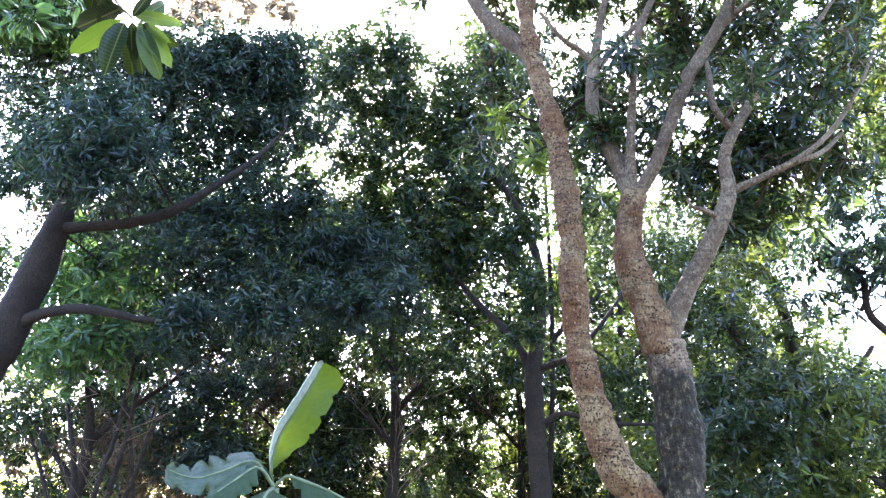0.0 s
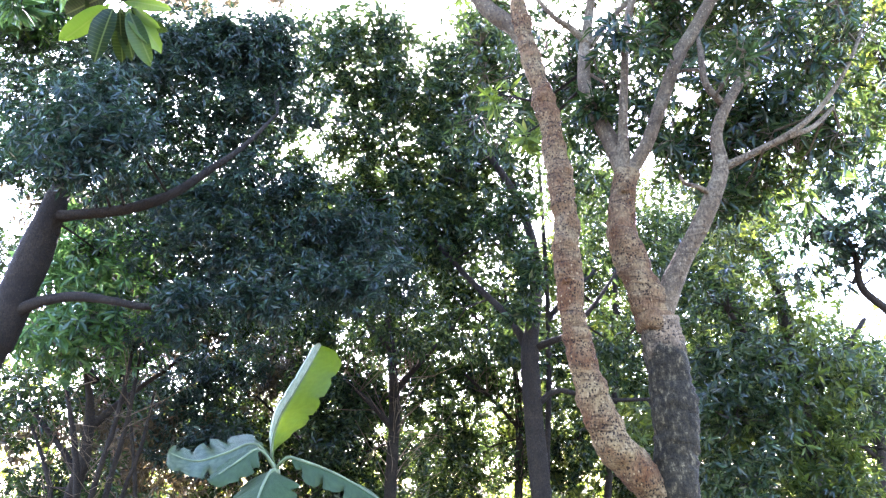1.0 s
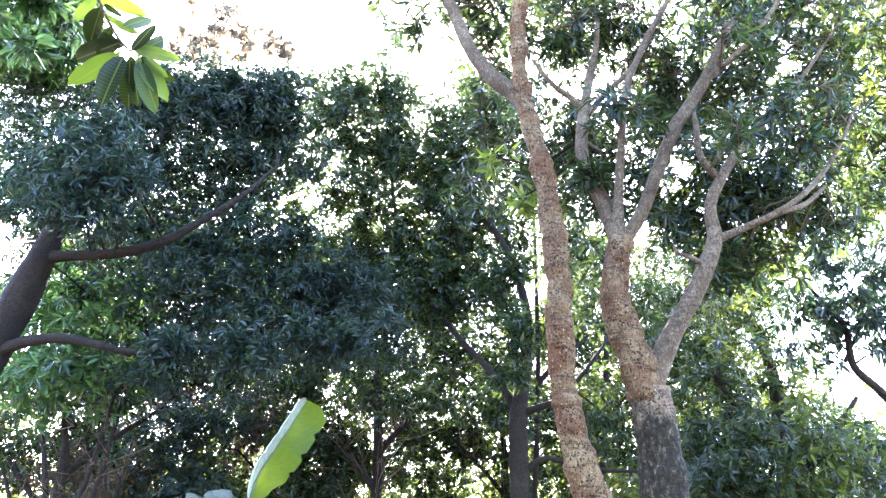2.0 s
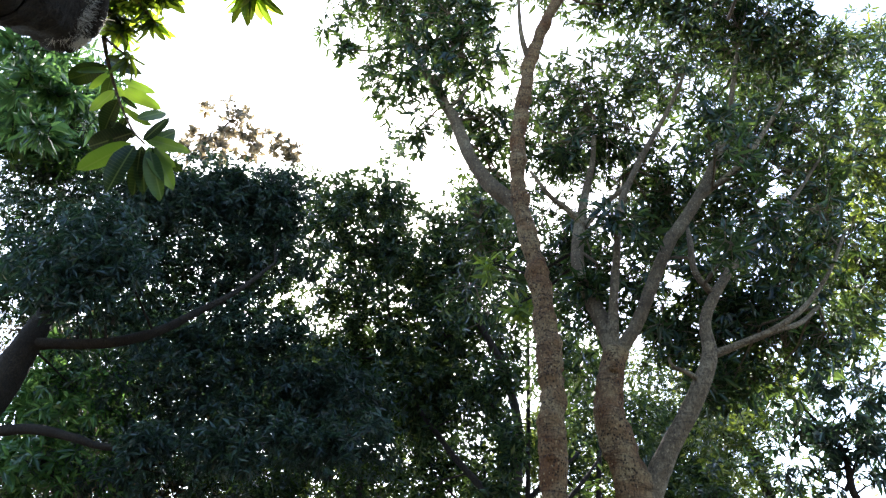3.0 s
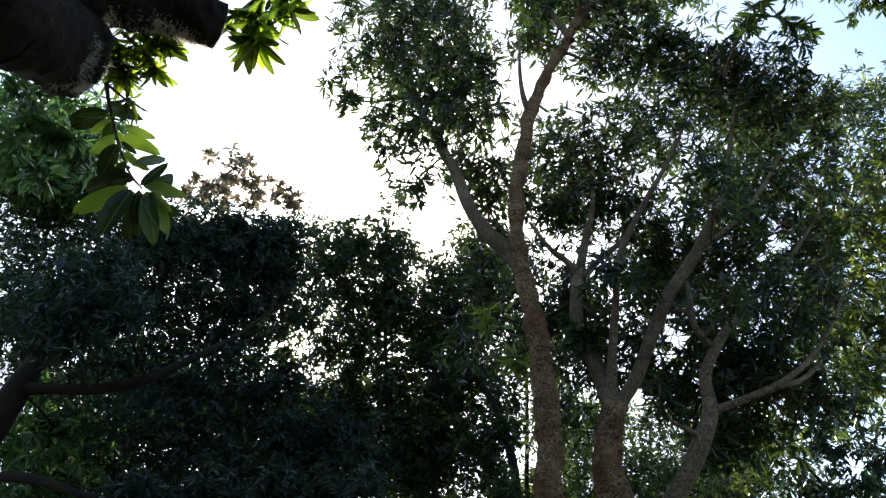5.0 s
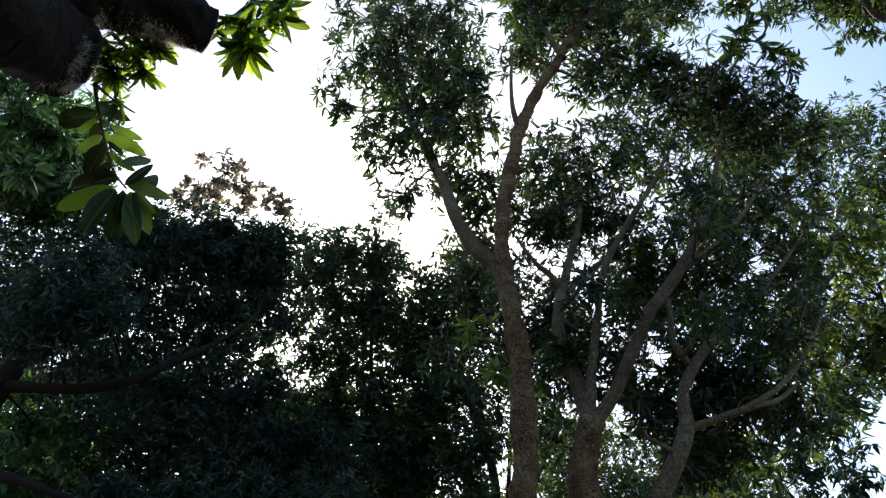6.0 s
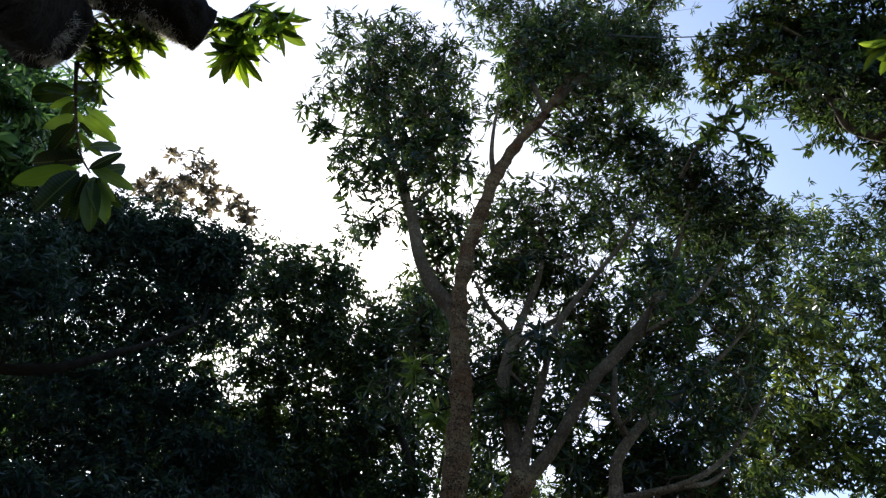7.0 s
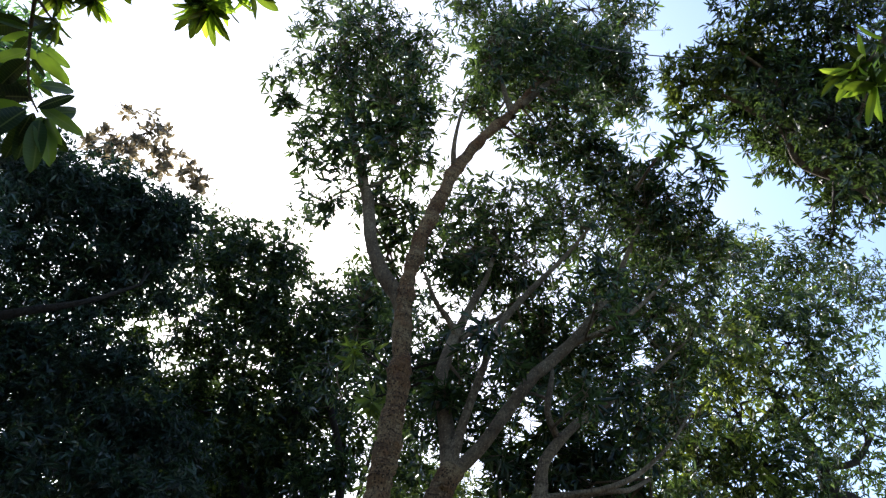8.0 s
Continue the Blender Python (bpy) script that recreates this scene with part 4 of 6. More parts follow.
    (5.42, 8.25, 11.13, 0.67, 0.55, 0.58, 13),
    (5.50, 8.67, 10.31, 0.66, 0.54, 0.57, 6),
    (5.16, 8.17, 8.62, 0.59, 0.48, 0.51, 6),
    (6.16, 9.29, 8.93, 0.65, 0.53, 0.56, 6),
    (6.13, 9.24, 7.40, 0.61, 0.50, 0.53, 13),
    (6.13, 8.52, 11.46, 0.71, 0.58, 0.61, 13),
    (5.79, 7.96, 9.43, 0.62, 0.51, 0.53, 6),
    (5.81, 7.92, 8.72, 0.60, 0.49, 0.51, 6),
]
puffs += [
    (6.45, 8.87, 6.78, 0.59, 0.49, 0.51, 13),
    (6.76, 7.99, 10.36, 0.67, 0.55, 0.58, 6),
    (6.94, 8.67, 8.08, 0.63, 0.52, 0.54, 6),
    (6.95, 8.53, 7.45, 0.61, 0.50, 0.53, 13),
    (6.50, 8.28, 6.72, 0.57, 0.47, 0.49, 13),
]
puffs += [
    (7.98, 8.58, 12.55, 0.79, 0.64, 0.68, 13),
    (7.34, 8.18, 9.95, 0.68, 0.55, 0.58, 6),
    (7.20, 8.25, 8.69, 0.64, 0.52, 0.55, 6),
    (7.42, 8.35, 7.62, 0.62, 0.51, 0.54, 13),
    (6.95, 8.03, 6.71, 0.58, 0.47, 0.50, 13),
    (8.38, 8.41, 10.85, 0.74, 0.60, 0.64, 13),
    (7.92, 8.15, 9.86, 0.69, 0.56, 0.60, 13),
    (7.62, 7.90, 8.71, 0.64, 0.52, 0.55, 13),
]
puffs += [
    (7.86, 7.99, 7.99, 0.63, 0.52, 0.55, 13),
    (7.82, 8.20, 7.59, 0.63, 0.51, 0.54, 13),
    (8.04, 8.48, 7.05, 0.63, 0.52, 0.54, 13),
    (9.87, 8.74, 12.65, 0.84, 0.69, 0.73, 13),
    (10.46, 9.27, 12.36, 0.87, 0.71, 0.75, 13),
    (10.07, 9.15, 11.07, 0.81, 0.67, 0.70, 13),
    (8.65, 8.24, 9.45, 0.70, 0.57, 0.61, 13),
    (9.10, 8.76, 9.09, 0.72, 0.59, 0.62, 13),
    (8.13, 8.04, 7.02, 0.62, 0.51, 0.53, 13),
    (11.34, 9.10, 13.76, 0.93, 0.76, 0.80, 13),
    (10.04, 8.45, 10.02, 0.76, 0.63, 0.66, 13),
]
puffs += [
    (10.54, 8.99, 9.77, 0.79, 0.65, 0.68, 13),
    (9.61, 8.35, 8.31, 0.70, 0.58, 0.61, 13),
    (9.85, 8.78, 7.90, 0.72, 0.59, 0.62, 13),
    (11.68, 8.61, 13.80, 0.93, 0.76, 0.80, 13),
    (10.82, 8.05, 11.74, 0.83, 0.68, 0.72, 13),
    (12.01, 8.96, 12.19, 0.90, 0.74, 0.78, 13),
    (11.60, 9.05, 10.91, 0.85, 0.70, 0.74, 13),
    (10.74, 8.58, 9.44, 0.78, 0.63, 0.67, 13),
    (10.35, 8.44, 8.60, 0.74, 0.60, 0.64, 13),
    (11.07, 9.23, 8.46, 0.78, 0.64, 0.67, 13),
]
foliage(sparse_tree, LEAF_MANGO, puffs, 16, thick=4.0, length=0.15, gaps=-0.35, shoots=False, simple=True)
puffs = [
    (5.48, 8.60, 4.46, 0.37, 0.37, 0.44, 22),
    (4.99, 8.70, 4.19, 0.30, 0.27, 0.30, 9),
    (5.60, 8.60, 3.99, 0.29, 0.26, 0.29, 10),
]
puffs += [
    (5.15, 8.72, 4.73, 0.38, 0.31, 0.33, 14),
    (5.57, 8.72, 4.54, 0.38, 0.31, 0.33, 14),
    (5.82, 8.54, 4.61, 0.39, 0.32, 0.33, 14),
]
puffs += [
    (5.16, 9.00, 5.77, 0.36, 0.29, 0.31, 5),
    (5.36, 8.72, 5.48, 0.35, 0.29, 0.30, 5),
    (5.93, 8.92, 5.76, 0.37, 0.30, 0.32, 5),
    (6.37, 9.02, 5.64, 0.38, 0.31, 0.33, 5),
    (5.11, 8.88, 4.95, 0.35, 0.28, 0.30, 5),
    (5.41, 8.83, 4.62, 0.35, 0.28, 0.30, 5),
    (6.03, 8.96, 5.01, 0.36, 0.30, 0.31, 5),
    (6.10, 8.93, 4.35, 0.36, 0.29, 0.31, 5),
    (5.07, 8.78, 4.20, 0.34, 0.28, 0.29, 5),
    (4.77, 8.84, 4.44, 0.34, 0.28, 0.29, 5),
]
puffs += [
    (4.75, 8.47, 5.56, 0.34, 0.28, 0.29, 7),
    (5.14, 8.36, 5.48, 0.34, 0.28, 0.29, 7),
    (4.49, 7.98, 4.82, 0.31, 0.26, 0.27, 7),
    (5.28, 8.40, 5.17, 0.34, 0.28, 0.29, 7),
    (5.84, 8.41, 5.61, 0.35, 0.29, 0.31, 7),
    (5.20, 8.11, 4.63, 0.33, 0.27, 0.28, 7),
    (5.71, 8.21, 5.03, 0.34, 0.28, 0.29, 7),
    (4.30, 8.26, 5.09, 0.32, 0.26, 0.28, 7),
    (4.63, 8.10, 4.46, 0.31, 0.26, 0.27, 7),
    (5.65, 8.27, 4.44, 0.34, 0.27, 0.29, 7),
]
foliage(sparse_tree, LEAF_DEEP, puffs, 36, thick=3.6, length=0.14, gaps=-0.1, droop=0.9)
puffs = [
    (5.97, 7.40, 8.45, 0.78, 0.62, 0.61, 65),
    (5.65, 7.60, 6.70, 0.86, 0.64, 0.55, 57),
    (5.85, 8.60, 6.82, 0.56, 0.54, 0.64, 21),
    (5.74, 8.80, 7.82, 0.59, 0.49, 0.51, 15),
    (6.04, 8.60, 5.84, 0.39, 0.38, 0.47, 12),
    (4.92, 8.80, 5.62, 0.47, 0.39, 0.39, 19),
    (6.11, 8.60, 6.37, 0.39, 0.46, 0.63, 15),
    (6.14, 8.40, 7.24, 0.40, 0.39, 0.48, 11),
]
puffs += [
    (6.69, 7.40, 10.96, 0.50, 0.41, 0.40, 16),
    (6.30, 7.40, 7.58, 0.91, 0.71, 0.66, 32),
    (5.69, 8.84, 9.83, 0.66, 0.54, 0.57, 4),
    (5.90, 8.95, 7.84, 0.61, 0.50, 0.52, 4),
    (6.03, 8.24, 8.11, 0.59, 0.49, 0.51, 4),
    (6.50, 9.11, 7.98, 0.63, 0.52, 0.54, 4),
    (5.73, 8.13, 6.81, 0.55, 0.45, 0.47, 10),
    (6.96, 8.25, 11.75, 0.73, 0.60, 0.63, 10),
    (6.76, 8.17, 9.75, 0.66, 0.54, 0.57, 4),
    (7.00, 8.85, 9.54, 0.68, 0.55, 0.58, 4),
    (7.06, 8.60, 8.82, 0.65, 0.53, 0.56, 4),
    (8.68, 9.19, 12.19, 0.81, 0.66, 0.70, 4),
]
puffs += [
    (7.86, 8.93, 9.91, 0.71, 0.58, 0.61, 4),
    (7.01, 8.17, 7.74, 0.61, 0.50, 0.52, 10),
    (9.19, 9.21, 12.49, 0.83, 0.68, 0.72, 10),
]
foliage(sparse_tree, LEAF_BRIGHT, puffs, 26, thick=3.6, length=0.14, gaps=-0.25)
overhead_tree = tree("mango_tree", "mango tree with pale crooked limbs reaching overhead")
limb(overhead_tree, "trunk", BARK_PALE, [(6.72, 1.91, -0.15, 0.300), (6.67, 1.96, 0.30, 0.250), (6.42, 2.31, 2.20, 0.200), (6.12, 2.81, 6.14, 0.170), (5.42, 3.51, 7.68, 0.070), (5.25, 3.76, 8.06, 0.058), (5.03, 3.98, 8.45, 0.052), (4.73, 4.15, 8.73, 0.043), (4.48, 4.07, 9.10, 0.034), (4.12, 4.17, 9.42, 0.031), (3.70, 4.29, 9.72, 0.018)])
limb(overhead_tree, "limb", BARK_PALE, [(4.93, 4.03, 8.49, 0.029), (4.86, 3.40, 8.71, 0.022), (4.68, 2.99, 9.01, 0.018), (4.42, 2.77, 9.40, 0.012)])
limb(overhead_tree, "limb", BARK_PALE, [(4.50, 4.09, 9.07, 0.034), (4.17, 3.74, 9.44, 0.027), (3.70, 3.74, 9.83, 0.017)])
puffs = [
    (4.28, 4.49, 9.99, 0.60, 0.47, 0.45, 41),
    (4.48, 3.69, 9.95, 0.63, 0.57, 0.63, 68),
    (4.66, 4.80, 9.61, 0.45, 0.41, 0.45, 28),
    (5.03, 4.39, 9.62, 0.59, 0.49, 0.51, 51),
    (5.12, 3.61, 9.45, 0.47, 0.55, 0.74, 60),
    (5.71, 4.35, 8.99, 0.49, 0.41, 0.42, 32),
    (4.41, 2.93, 10.14, 0.79, 0.54, 0.40, 54),
    (3.69, 3.44, 10.42, 0.49, 0.35, 0.28, 19),
    (3.67, 4.84, 9.89, 0.27, 0.24, 0.27, 6),
    (5.88, 4.87, 8.72, 0.36, 0.24, 0.18, 6),
    (5.56, 3.42, 9.07, 0.52, 0.67, 0.97, 87),
]
puffs += [
    (4.41, 3.50, 8.55, 0.55, 0.44, 0.43, 20),
    (4.75, 3.46, 7.95, 0.35, 0.29, 0.29, 8),
    (4.01, 3.56, 8.99, 0.51, 0.40, 0.38, 13),
]
foliage(overhead_tree, LEAF_MANGO, puffs, 17, thick=6.6, length=0.125, gaps=-0.5)
puffs = [
    (3.55, 4.41, 10.03, 0.41, 0.37, 0.41, 22),
    (3.85, 3.89, 10.16, 0.50, 0.42, 0.43, 37),
]
foliage(overhead_tree, LEAF_BRIGHT, puffs, 27, thick=6.0, length=0.125, gaps=-0.6)
back0_tree = tree("mango_tree", "slender mango tree with thin dark trunk and deep green leaves")
limb(back0_tree, "trunk", BARK_DARK, [(-5.28, 10.50, -0.15, 0.150), (-5.28, 10.50, 0.25, 0.116), (-5.28, 10.50, 1.40, 0.104), (-5.17, 10.50, 2.07, 0.091), (-5.20, 10.50, 2.78, 0.060), (-5.35, 10.50, 3.28, 0.028)])
limb(back0_tree, "limb", BARK_DARK, [(-5.17, 10.50, 1.72, 0.063), (-5.62, 10.57, 2.22, 0.045), (-6.27, 10.74, 2.82, 0.027)])
limb(back0_tree, "limb", BARK_DARK, [(-5.17, 10.50, 2.42, 0.063), (-4.72, 10.68, 2.92, 0.045), (-4.07, 10.94, 3.52, 0.027)])
limb(back0_tree, "limb", BARK_DARK, [(-5.17, 10.50, 3.12, 0.063), (-5.62, 10.64, 3.62, 0.045), (-6.27, 10.92, 4.22, 0.027)])
limb(back0_tree, "limb", BARK_DARK, [(-4.62, 9.70, -0.15, 0.054), (-4.62, 9.70, 0.25, 0.042), (-4.62, 9.70, 1.41, 0.037), (-4.42, 9.70, 2.45, 0.033), (-4.34, 9.80, 3.60, 0.020)])
limb(back0_tree, "limb", BARK_DARK, [(-4.50, 9.85, -0.15, 0.054), (-4.50, 9.85, 0.25, 0.042), (-4.50, 9.85, 1.40, 0.038), (-4.34, 9.85, 2.39, 0.033), (-4.30, 9.95, 3.46, 0.020)])
limb(back0_tree, "limb", BARK_DARK, [(-4.95, 10.00, -0.15, 0.070), (-4.95, 10.00, 0.25, 0.054), (-4.95, 10.00, 1.41, 0.050), (-5.08, 10.00, 2.15, 0.043), (-5.37, 10.10, 2.94, 0.026)])
limb(back0_tree, "limb", BARK_DARK, [(-4.41, 10.15, -0.15, 0.043), (-4.41, 10.15, 0.25, 0.033), (-4.41, 10.15, 1.39, 0.031), (-4.22, 10.15, 2.14, 0.027), (-4.16, 10.25, 2.93, 0.016)])
limb(back0_tree, "limb", BARK_DARK, [(-5.46, 10.30, -0.15, 0.054), (-5.46, 10.30, 0.25, 0.042), (-5.46, 10.30, 1.41, 0.039), (-5.63, 10.30, 1.94, 0.034), (-5.97, 10.40, 2.50, 0.021)])
limb(back0_tree, "limb", BARK_DARK, [(-4.34, 10.45, -0.15, 0.038), (-4.34, 10.45, 0.25, 0.029), (-4.34, 10.45, 1.38, 0.028), (-4.51, 10.45, 2.35, 0.025), (-4.84, 10.55, 3.41, 0.015)])
puffs = [
    (-7.46, 11.07, 5.22, 0.74, 0.59, 0.57, 72),
    (-7.94, 12.71, 4.24, 0.63, 0.59, 0.68, 84),
    (-7.08, 11.17, 3.02, 0.61, 0.51, 0.52, 63),
    (-6.82, 11.41, 1.56, 0.63, 0.49, 0.45, 56),
    (-6.24, 10.74, 5.65, 0.69, 0.57, 0.58, 68),
    (-6.24, 10.81, 4.86, 0.64, 0.47, 0.41, 45),
    (-6.89, 12.48, 3.88, 0.65, 0.55, 0.57, 73),
    (-6.20, 10.78, 2.83, 0.64, 0.53, 0.54, 68),
    (-6.25, 11.43, 1.63, 0.60, 0.47, 0.45, 54),
    (-7.13, 12.99, 1.29, 0.58, 0.52, 0.58, 67),
]
puffs += [
    (-5.71, 10.83, 5.54, 0.62, 0.50, 0.50, 53),
    (-5.59, 11.00, 5.22, 0.63, 0.55, 0.58, 63),
    (-6.00, 11.74, 4.00, 0.73, 0.55, 0.49, 71),
    (-5.64, 11.82, 3.07, 0.75, 0.57, 0.51, 76),
    (-5.76, 11.85, 1.76, 0.72, 0.56, 0.53, 75),
    (-6.14, 12.70, 1.46, 0.60, 0.54, 0.59, 70),
]
foliage(back0_tree, LEAF_MANGO, puffs, 30, thick=2.4, length=0.135, gaps=-0.65, shoots=False, simple=True)
puffs = [
    (-6.84, 10.70, 4.49, 0.63, 0.48, 0.43, 46),
    (-6.82, 11.39, 2.52, 0.71, 0.57, 0.57, 79),
    (-6.62, 10.83, 6.28, 0.64, 0.54, 0.56, 62),
    (-7.57, 12.84, 4.44, 0.63, 0.57, 0.64, 80),
    (-6.87, 12.81, 2.62, 0.64, 0.55, 0.58, 73),
    (-6.29, 11.25, 6.37, 0.68, 0.54, 0.52, 61),
    (-5.51, 10.95, 4.19, 0.64, 0.54, 0.55, 61),
    (-5.32, 11.04, 2.50, 0.54, 0.45, 0.46, 50),
]
foliage(back0_tree, LEAF_DRY, puffs, 60, thick=2.0, length=0.13, gaps=-0.65, shoots=False, simple=True)
back1_tree = tree("mango_tree", "slender mango tree with thin dark trunk and deep green leaves")
limb(back1_tree, "trunk", BARK_DARK, [(-6.17, 13.50, -0.15, 0.096), (-6.17, 13.50, 0.25, 0.075), (-6.17, 13.50, 1.33, 0.067), (-6.02, 13.50, 2.79, 0.059), (-6.06, 13.50, 4.36, 0.040), (-6.26, 13.50, 5.04, 0.018)])
limb(back1_tree, "limb", BARK_DARK, [(-6.02, 13.50, 2.44, 0.041), (-6.47, 13.42, 2.94, 0.030), (-7.12, 13.79, 3.54, 0.018)])
limb(back1_tree, "limb", BARK_DARK, [(-6.02, 13.50, 3.14, 0.041), (-5.57, 13.66, 3.64, 0.030), (-4.92, 13.69, 4.24, 0.018)])
limb(back1_tree, "limb", BARK_DARK, [(-6.02, 13.50, 3.84, 0.041), (-6.47, 13.60, 4.34, 0.030), (-7.12, 13.76, 4.94, 0.018)])
puffs = [
    (-7.61, 15.29, 8.39, 0.91, 0.78, 0.82, 127),
    (-7.60, 15.58, 6.52, 0.95, 0.75, 0.72, 118),
    (-7.29, 15.40, 5.23, 0.81, 0.70, 0.74, 104),
    (-6.26, 14.08, 3.23, 0.76, 0.63, 0.63, 95),
    (-6.81, 15.36, 2.56, 0.81, 0.68, 0.71, 113),
    (-6.87, 15.36, 1.12, 0.87, 0.70, 0.68, 116),
    (-6.90, 15.28, 8.43, 0.96, 0.73, 0.67, 111),
    (-6.04, 13.78, 6.03, 0.70, 0.57, 0.57, 69),
    (-5.94, 14.25, 5.27, 0.84, 0.68, 0.68, 97),
    (-6.29, 15.11, 3.52, 0.78, 0.60, 0.55, 85),
    (-6.55, 15.90, 2.90, 0.80, 0.68, 0.71, 112),
    (-6.34, 15.93, 1.22, 0.84, 0.73, 0.78, 130),
]
puffs += [
    (-4.59, 13.00, 3.28, 0.84, 0.61, 0.52, 90),
    (-4.00, 13.00, 3.69, 0.74, 0.52, 0.42, 64),
    (-4.17, 12.60, 2.35, 0.89, 0.62, 0.49, 76),
]
foliage(back1_tree, LEAF_DEEP, puffs, 31, thick=3.8, length=0.135, gaps=-0.65, shoots=False, simple=True)
puffs = [
    (-6.92, 13.73, 6.46, 0.84, 0.68, 0.67, 97),
    (-7.04, 15.28, 4.54, 0.95, 0.78, 0.78, 147),
    (-6.76, 15.23, 2.10, 0.88, 0.70, 0.67, 117),
    (-5.88, 13.82, 7.07, 0.80, 0.63, 0.60, 82),
    (-5.77, 14.64, 4.69, 0.79, 0.63, 0.61, 95),
    (-5.50, 14.55, 2.06, 0.85, 0.68, 0.65, 110),
    (-5.12, 13.20, 2.60, 0.83, 0.61, 0.52, 90),
]
foliage(back1_tree, LEAF_DRY, puffs, 61, thick=3.2, length=0.13, gaps=-0.65, shoots=False, simple=True)
back2_tree = tree("mango_tree", "slender mango tree with thin dark trunk and deep green leaves")
limb(back2_tree, "trunk", BARK_DARK, [(-2.48, 14.50, -0.15, 0.119), (-2.48, 14.50, 0.25, 0.093), (-2.48, 14.50, 1.24, 0.083), (-2.65, 14.50, 2.59, 0.073), (-3.06, 14.50, 4.02, 0.049), (-3.21, 14.50, 4.74, 0.022)])
limb(back2_tree, "limb", BARK_DARK, [(-2.65, 14.50, 2.24, 0.051), (-3.10, 14.57, 2.74, 0.036), (-3.75, 14.35, 3.34, 0.022)])
limb(back2_tree, "limb", BARK_DARK, [(-2.65, 14.50, 2.94, 0.051), (-2.20, 14.74, 3.44, 0.036), (-1.55, 14.00, 4.04, 0.022)])
limb(back2_tree, "limb", BARK_DARK, [(-2.65, 14.50, 3.64, 0.051), (-3.10, 14.26, 4.14, 0.036), (-3.75, 14.57, 4.74, 0.022)])
puffs = [
    (-5.82, 15.69, 8.22, 1.07, 0.80, 0.72, 133),
    (-5.17, 15.84, 6.26, 0.82, 0.76, 0.87, 123),
    (-5.27, 15.36, 5.34, 1.02, 0.77, 0.70, 123),
    (-4.85, 15.33, 3.31, 0.68, 0.61, 0.68, 91),
    (-4.61, 15.06, 2.49, 0.72, 0.59, 0.60, 85),
    (-4.77, 15.39, 0.95, 0.68, 0.62, 0.70, 94),
    (-4.51, 15.53, 7.77, 0.92, 0.75, 0.74, 117),
    (-4.22, 16.49, 5.72, 0.94, 0.71, 0.62, 101),
    (-4.32, 15.81, 4.79, 0.94, 0.76, 0.75, 140),
    (-4.40, 16.30, 2.93, 0.73, 0.69, 0.80, 115),
    (-3.94, 15.03, 2.27, 0.88, 0.73, 0.74, 129),
    (-4.12, 16.59, 0.41, 0.71, 0.60, 0.62, 86),
]
puffs += [
    (-3.51, 17.00, 8.38, 1.08, 0.92, 0.96, 179),
    (-3.16, 16.81, 5.78, 0.82, 0.69, 0.71, 100),
    (-3.52, 16.13, 4.72, 0.86, 0.68, 0.64, 109),
    (-3.07, 15.69, 2.81, 0.95, 0.70, 0.59, 112),
    (-3.17, 15.56, 2.04, 0.81, 0.71, 0.77, 124),
    (-2.81, 15.97, 0.46, 0.85, 0.65, 0.60, 101),
]
foliage(back2_tree, LEAF_MANGO, puffs, 32, thick=4.2, length=0.135, gaps=-0.65, shoots=False, simple=True)
puffs = [
    (-6.13, 16.91, 7.83, 1.16, 0.87, 0.77, 154),
    (-5.16, 15.37, 4.54, 0.89, 0.71, 0.68, 119),
    (-4.87, 16.18, 1.94, 0.88, 0.70, 0.68, 119),
    (-4.22, 15.75, 6.67, 0.75, 0.64, 0.67, 87),
    (-3.79, 15.15, 3.88, 0.79, 0.70, 0.76, 120),
    (-3.86, 15.05, 1.38, 0.78, 0.62, 0.60, 92),
    (-3.27, 16.18, 7.00, 1.05, 0.78, 0.68, 124),
    (-3.27, 14.83, 3.86, 0.77, 0.60, 0.56, 85),
    (-3.34, 15.86, 1.20, 0.71, 0.63, 0.70, 98),
]
foliage(back2_tree, LEAF_DRY, puffs, 62, thick=3.8, length=0.13, gaps=-0.65, shoots=False, simple=True)
back3_tree = tree("mango_tree", "slender mango tree with thin dark trunk and deep green leaves")
limb(back3_tree, "trunk", BARK_DARK, [(-0.93, 13.00, -0.15, 0.157), (-0.93, 13.00, 0.25, 0.122), (-0.93, 13.00, 1.25, 0.109), (-0.85, 13.00, 2.86, 0.097), (-0.97, 13.00, 4.60, 0.065), (-1.08, 13.00, 5.28, 0.030)])
limb(back3_tree, "limb", BARK_DARK, [(-0.85, 13.00, 2.51, 0.068), (-1.30, 12.85, 3.01, 0.048), (-1.95, 13.25, 3.61, 0.029)])
limb(back3_tree, "limb", BARK_DARK, [(-0.85, 13.00, 3.21, 0.068), (-0.40, 13.01, 3.71, 0.048), (0.25, 12.63, 4.31, 0.029)])
limb(back3_tree, "limb", BARK_DARK, [(-0.85, 13.00, 3.91, 0.068), (-1.30, 12.84, 4.41, 0.048), (-1.95, 12.87, 5.01, 0.029)])
puffs = [
    (-2.44, 14.74, 7.11, 0.91, 0.68, 0.60, 93),
    (-2.22, 14.87, 5.50, 0.93, 0.68, 0.57, 91),
    (-2.16, 13.52, 3.29, 0.78, 0.65, 0.67, 103),
    (-2.17, 14.69, 2.12, 0.67, 0.62, 0.71, 93),
    (-1.80, 13.28, 0.59, 0.65, 0.50, 0.47, 60),
    (-1.19, 14.27, 6.64, 0.87, 0.69, 0.66, 98),
    (-0.89, 13.57, 5.06, 0.70, 0.57, 0.57, 69),
    (-1.22, 14.29, 3.23, 0.83, 0.67, 0.67, 109),
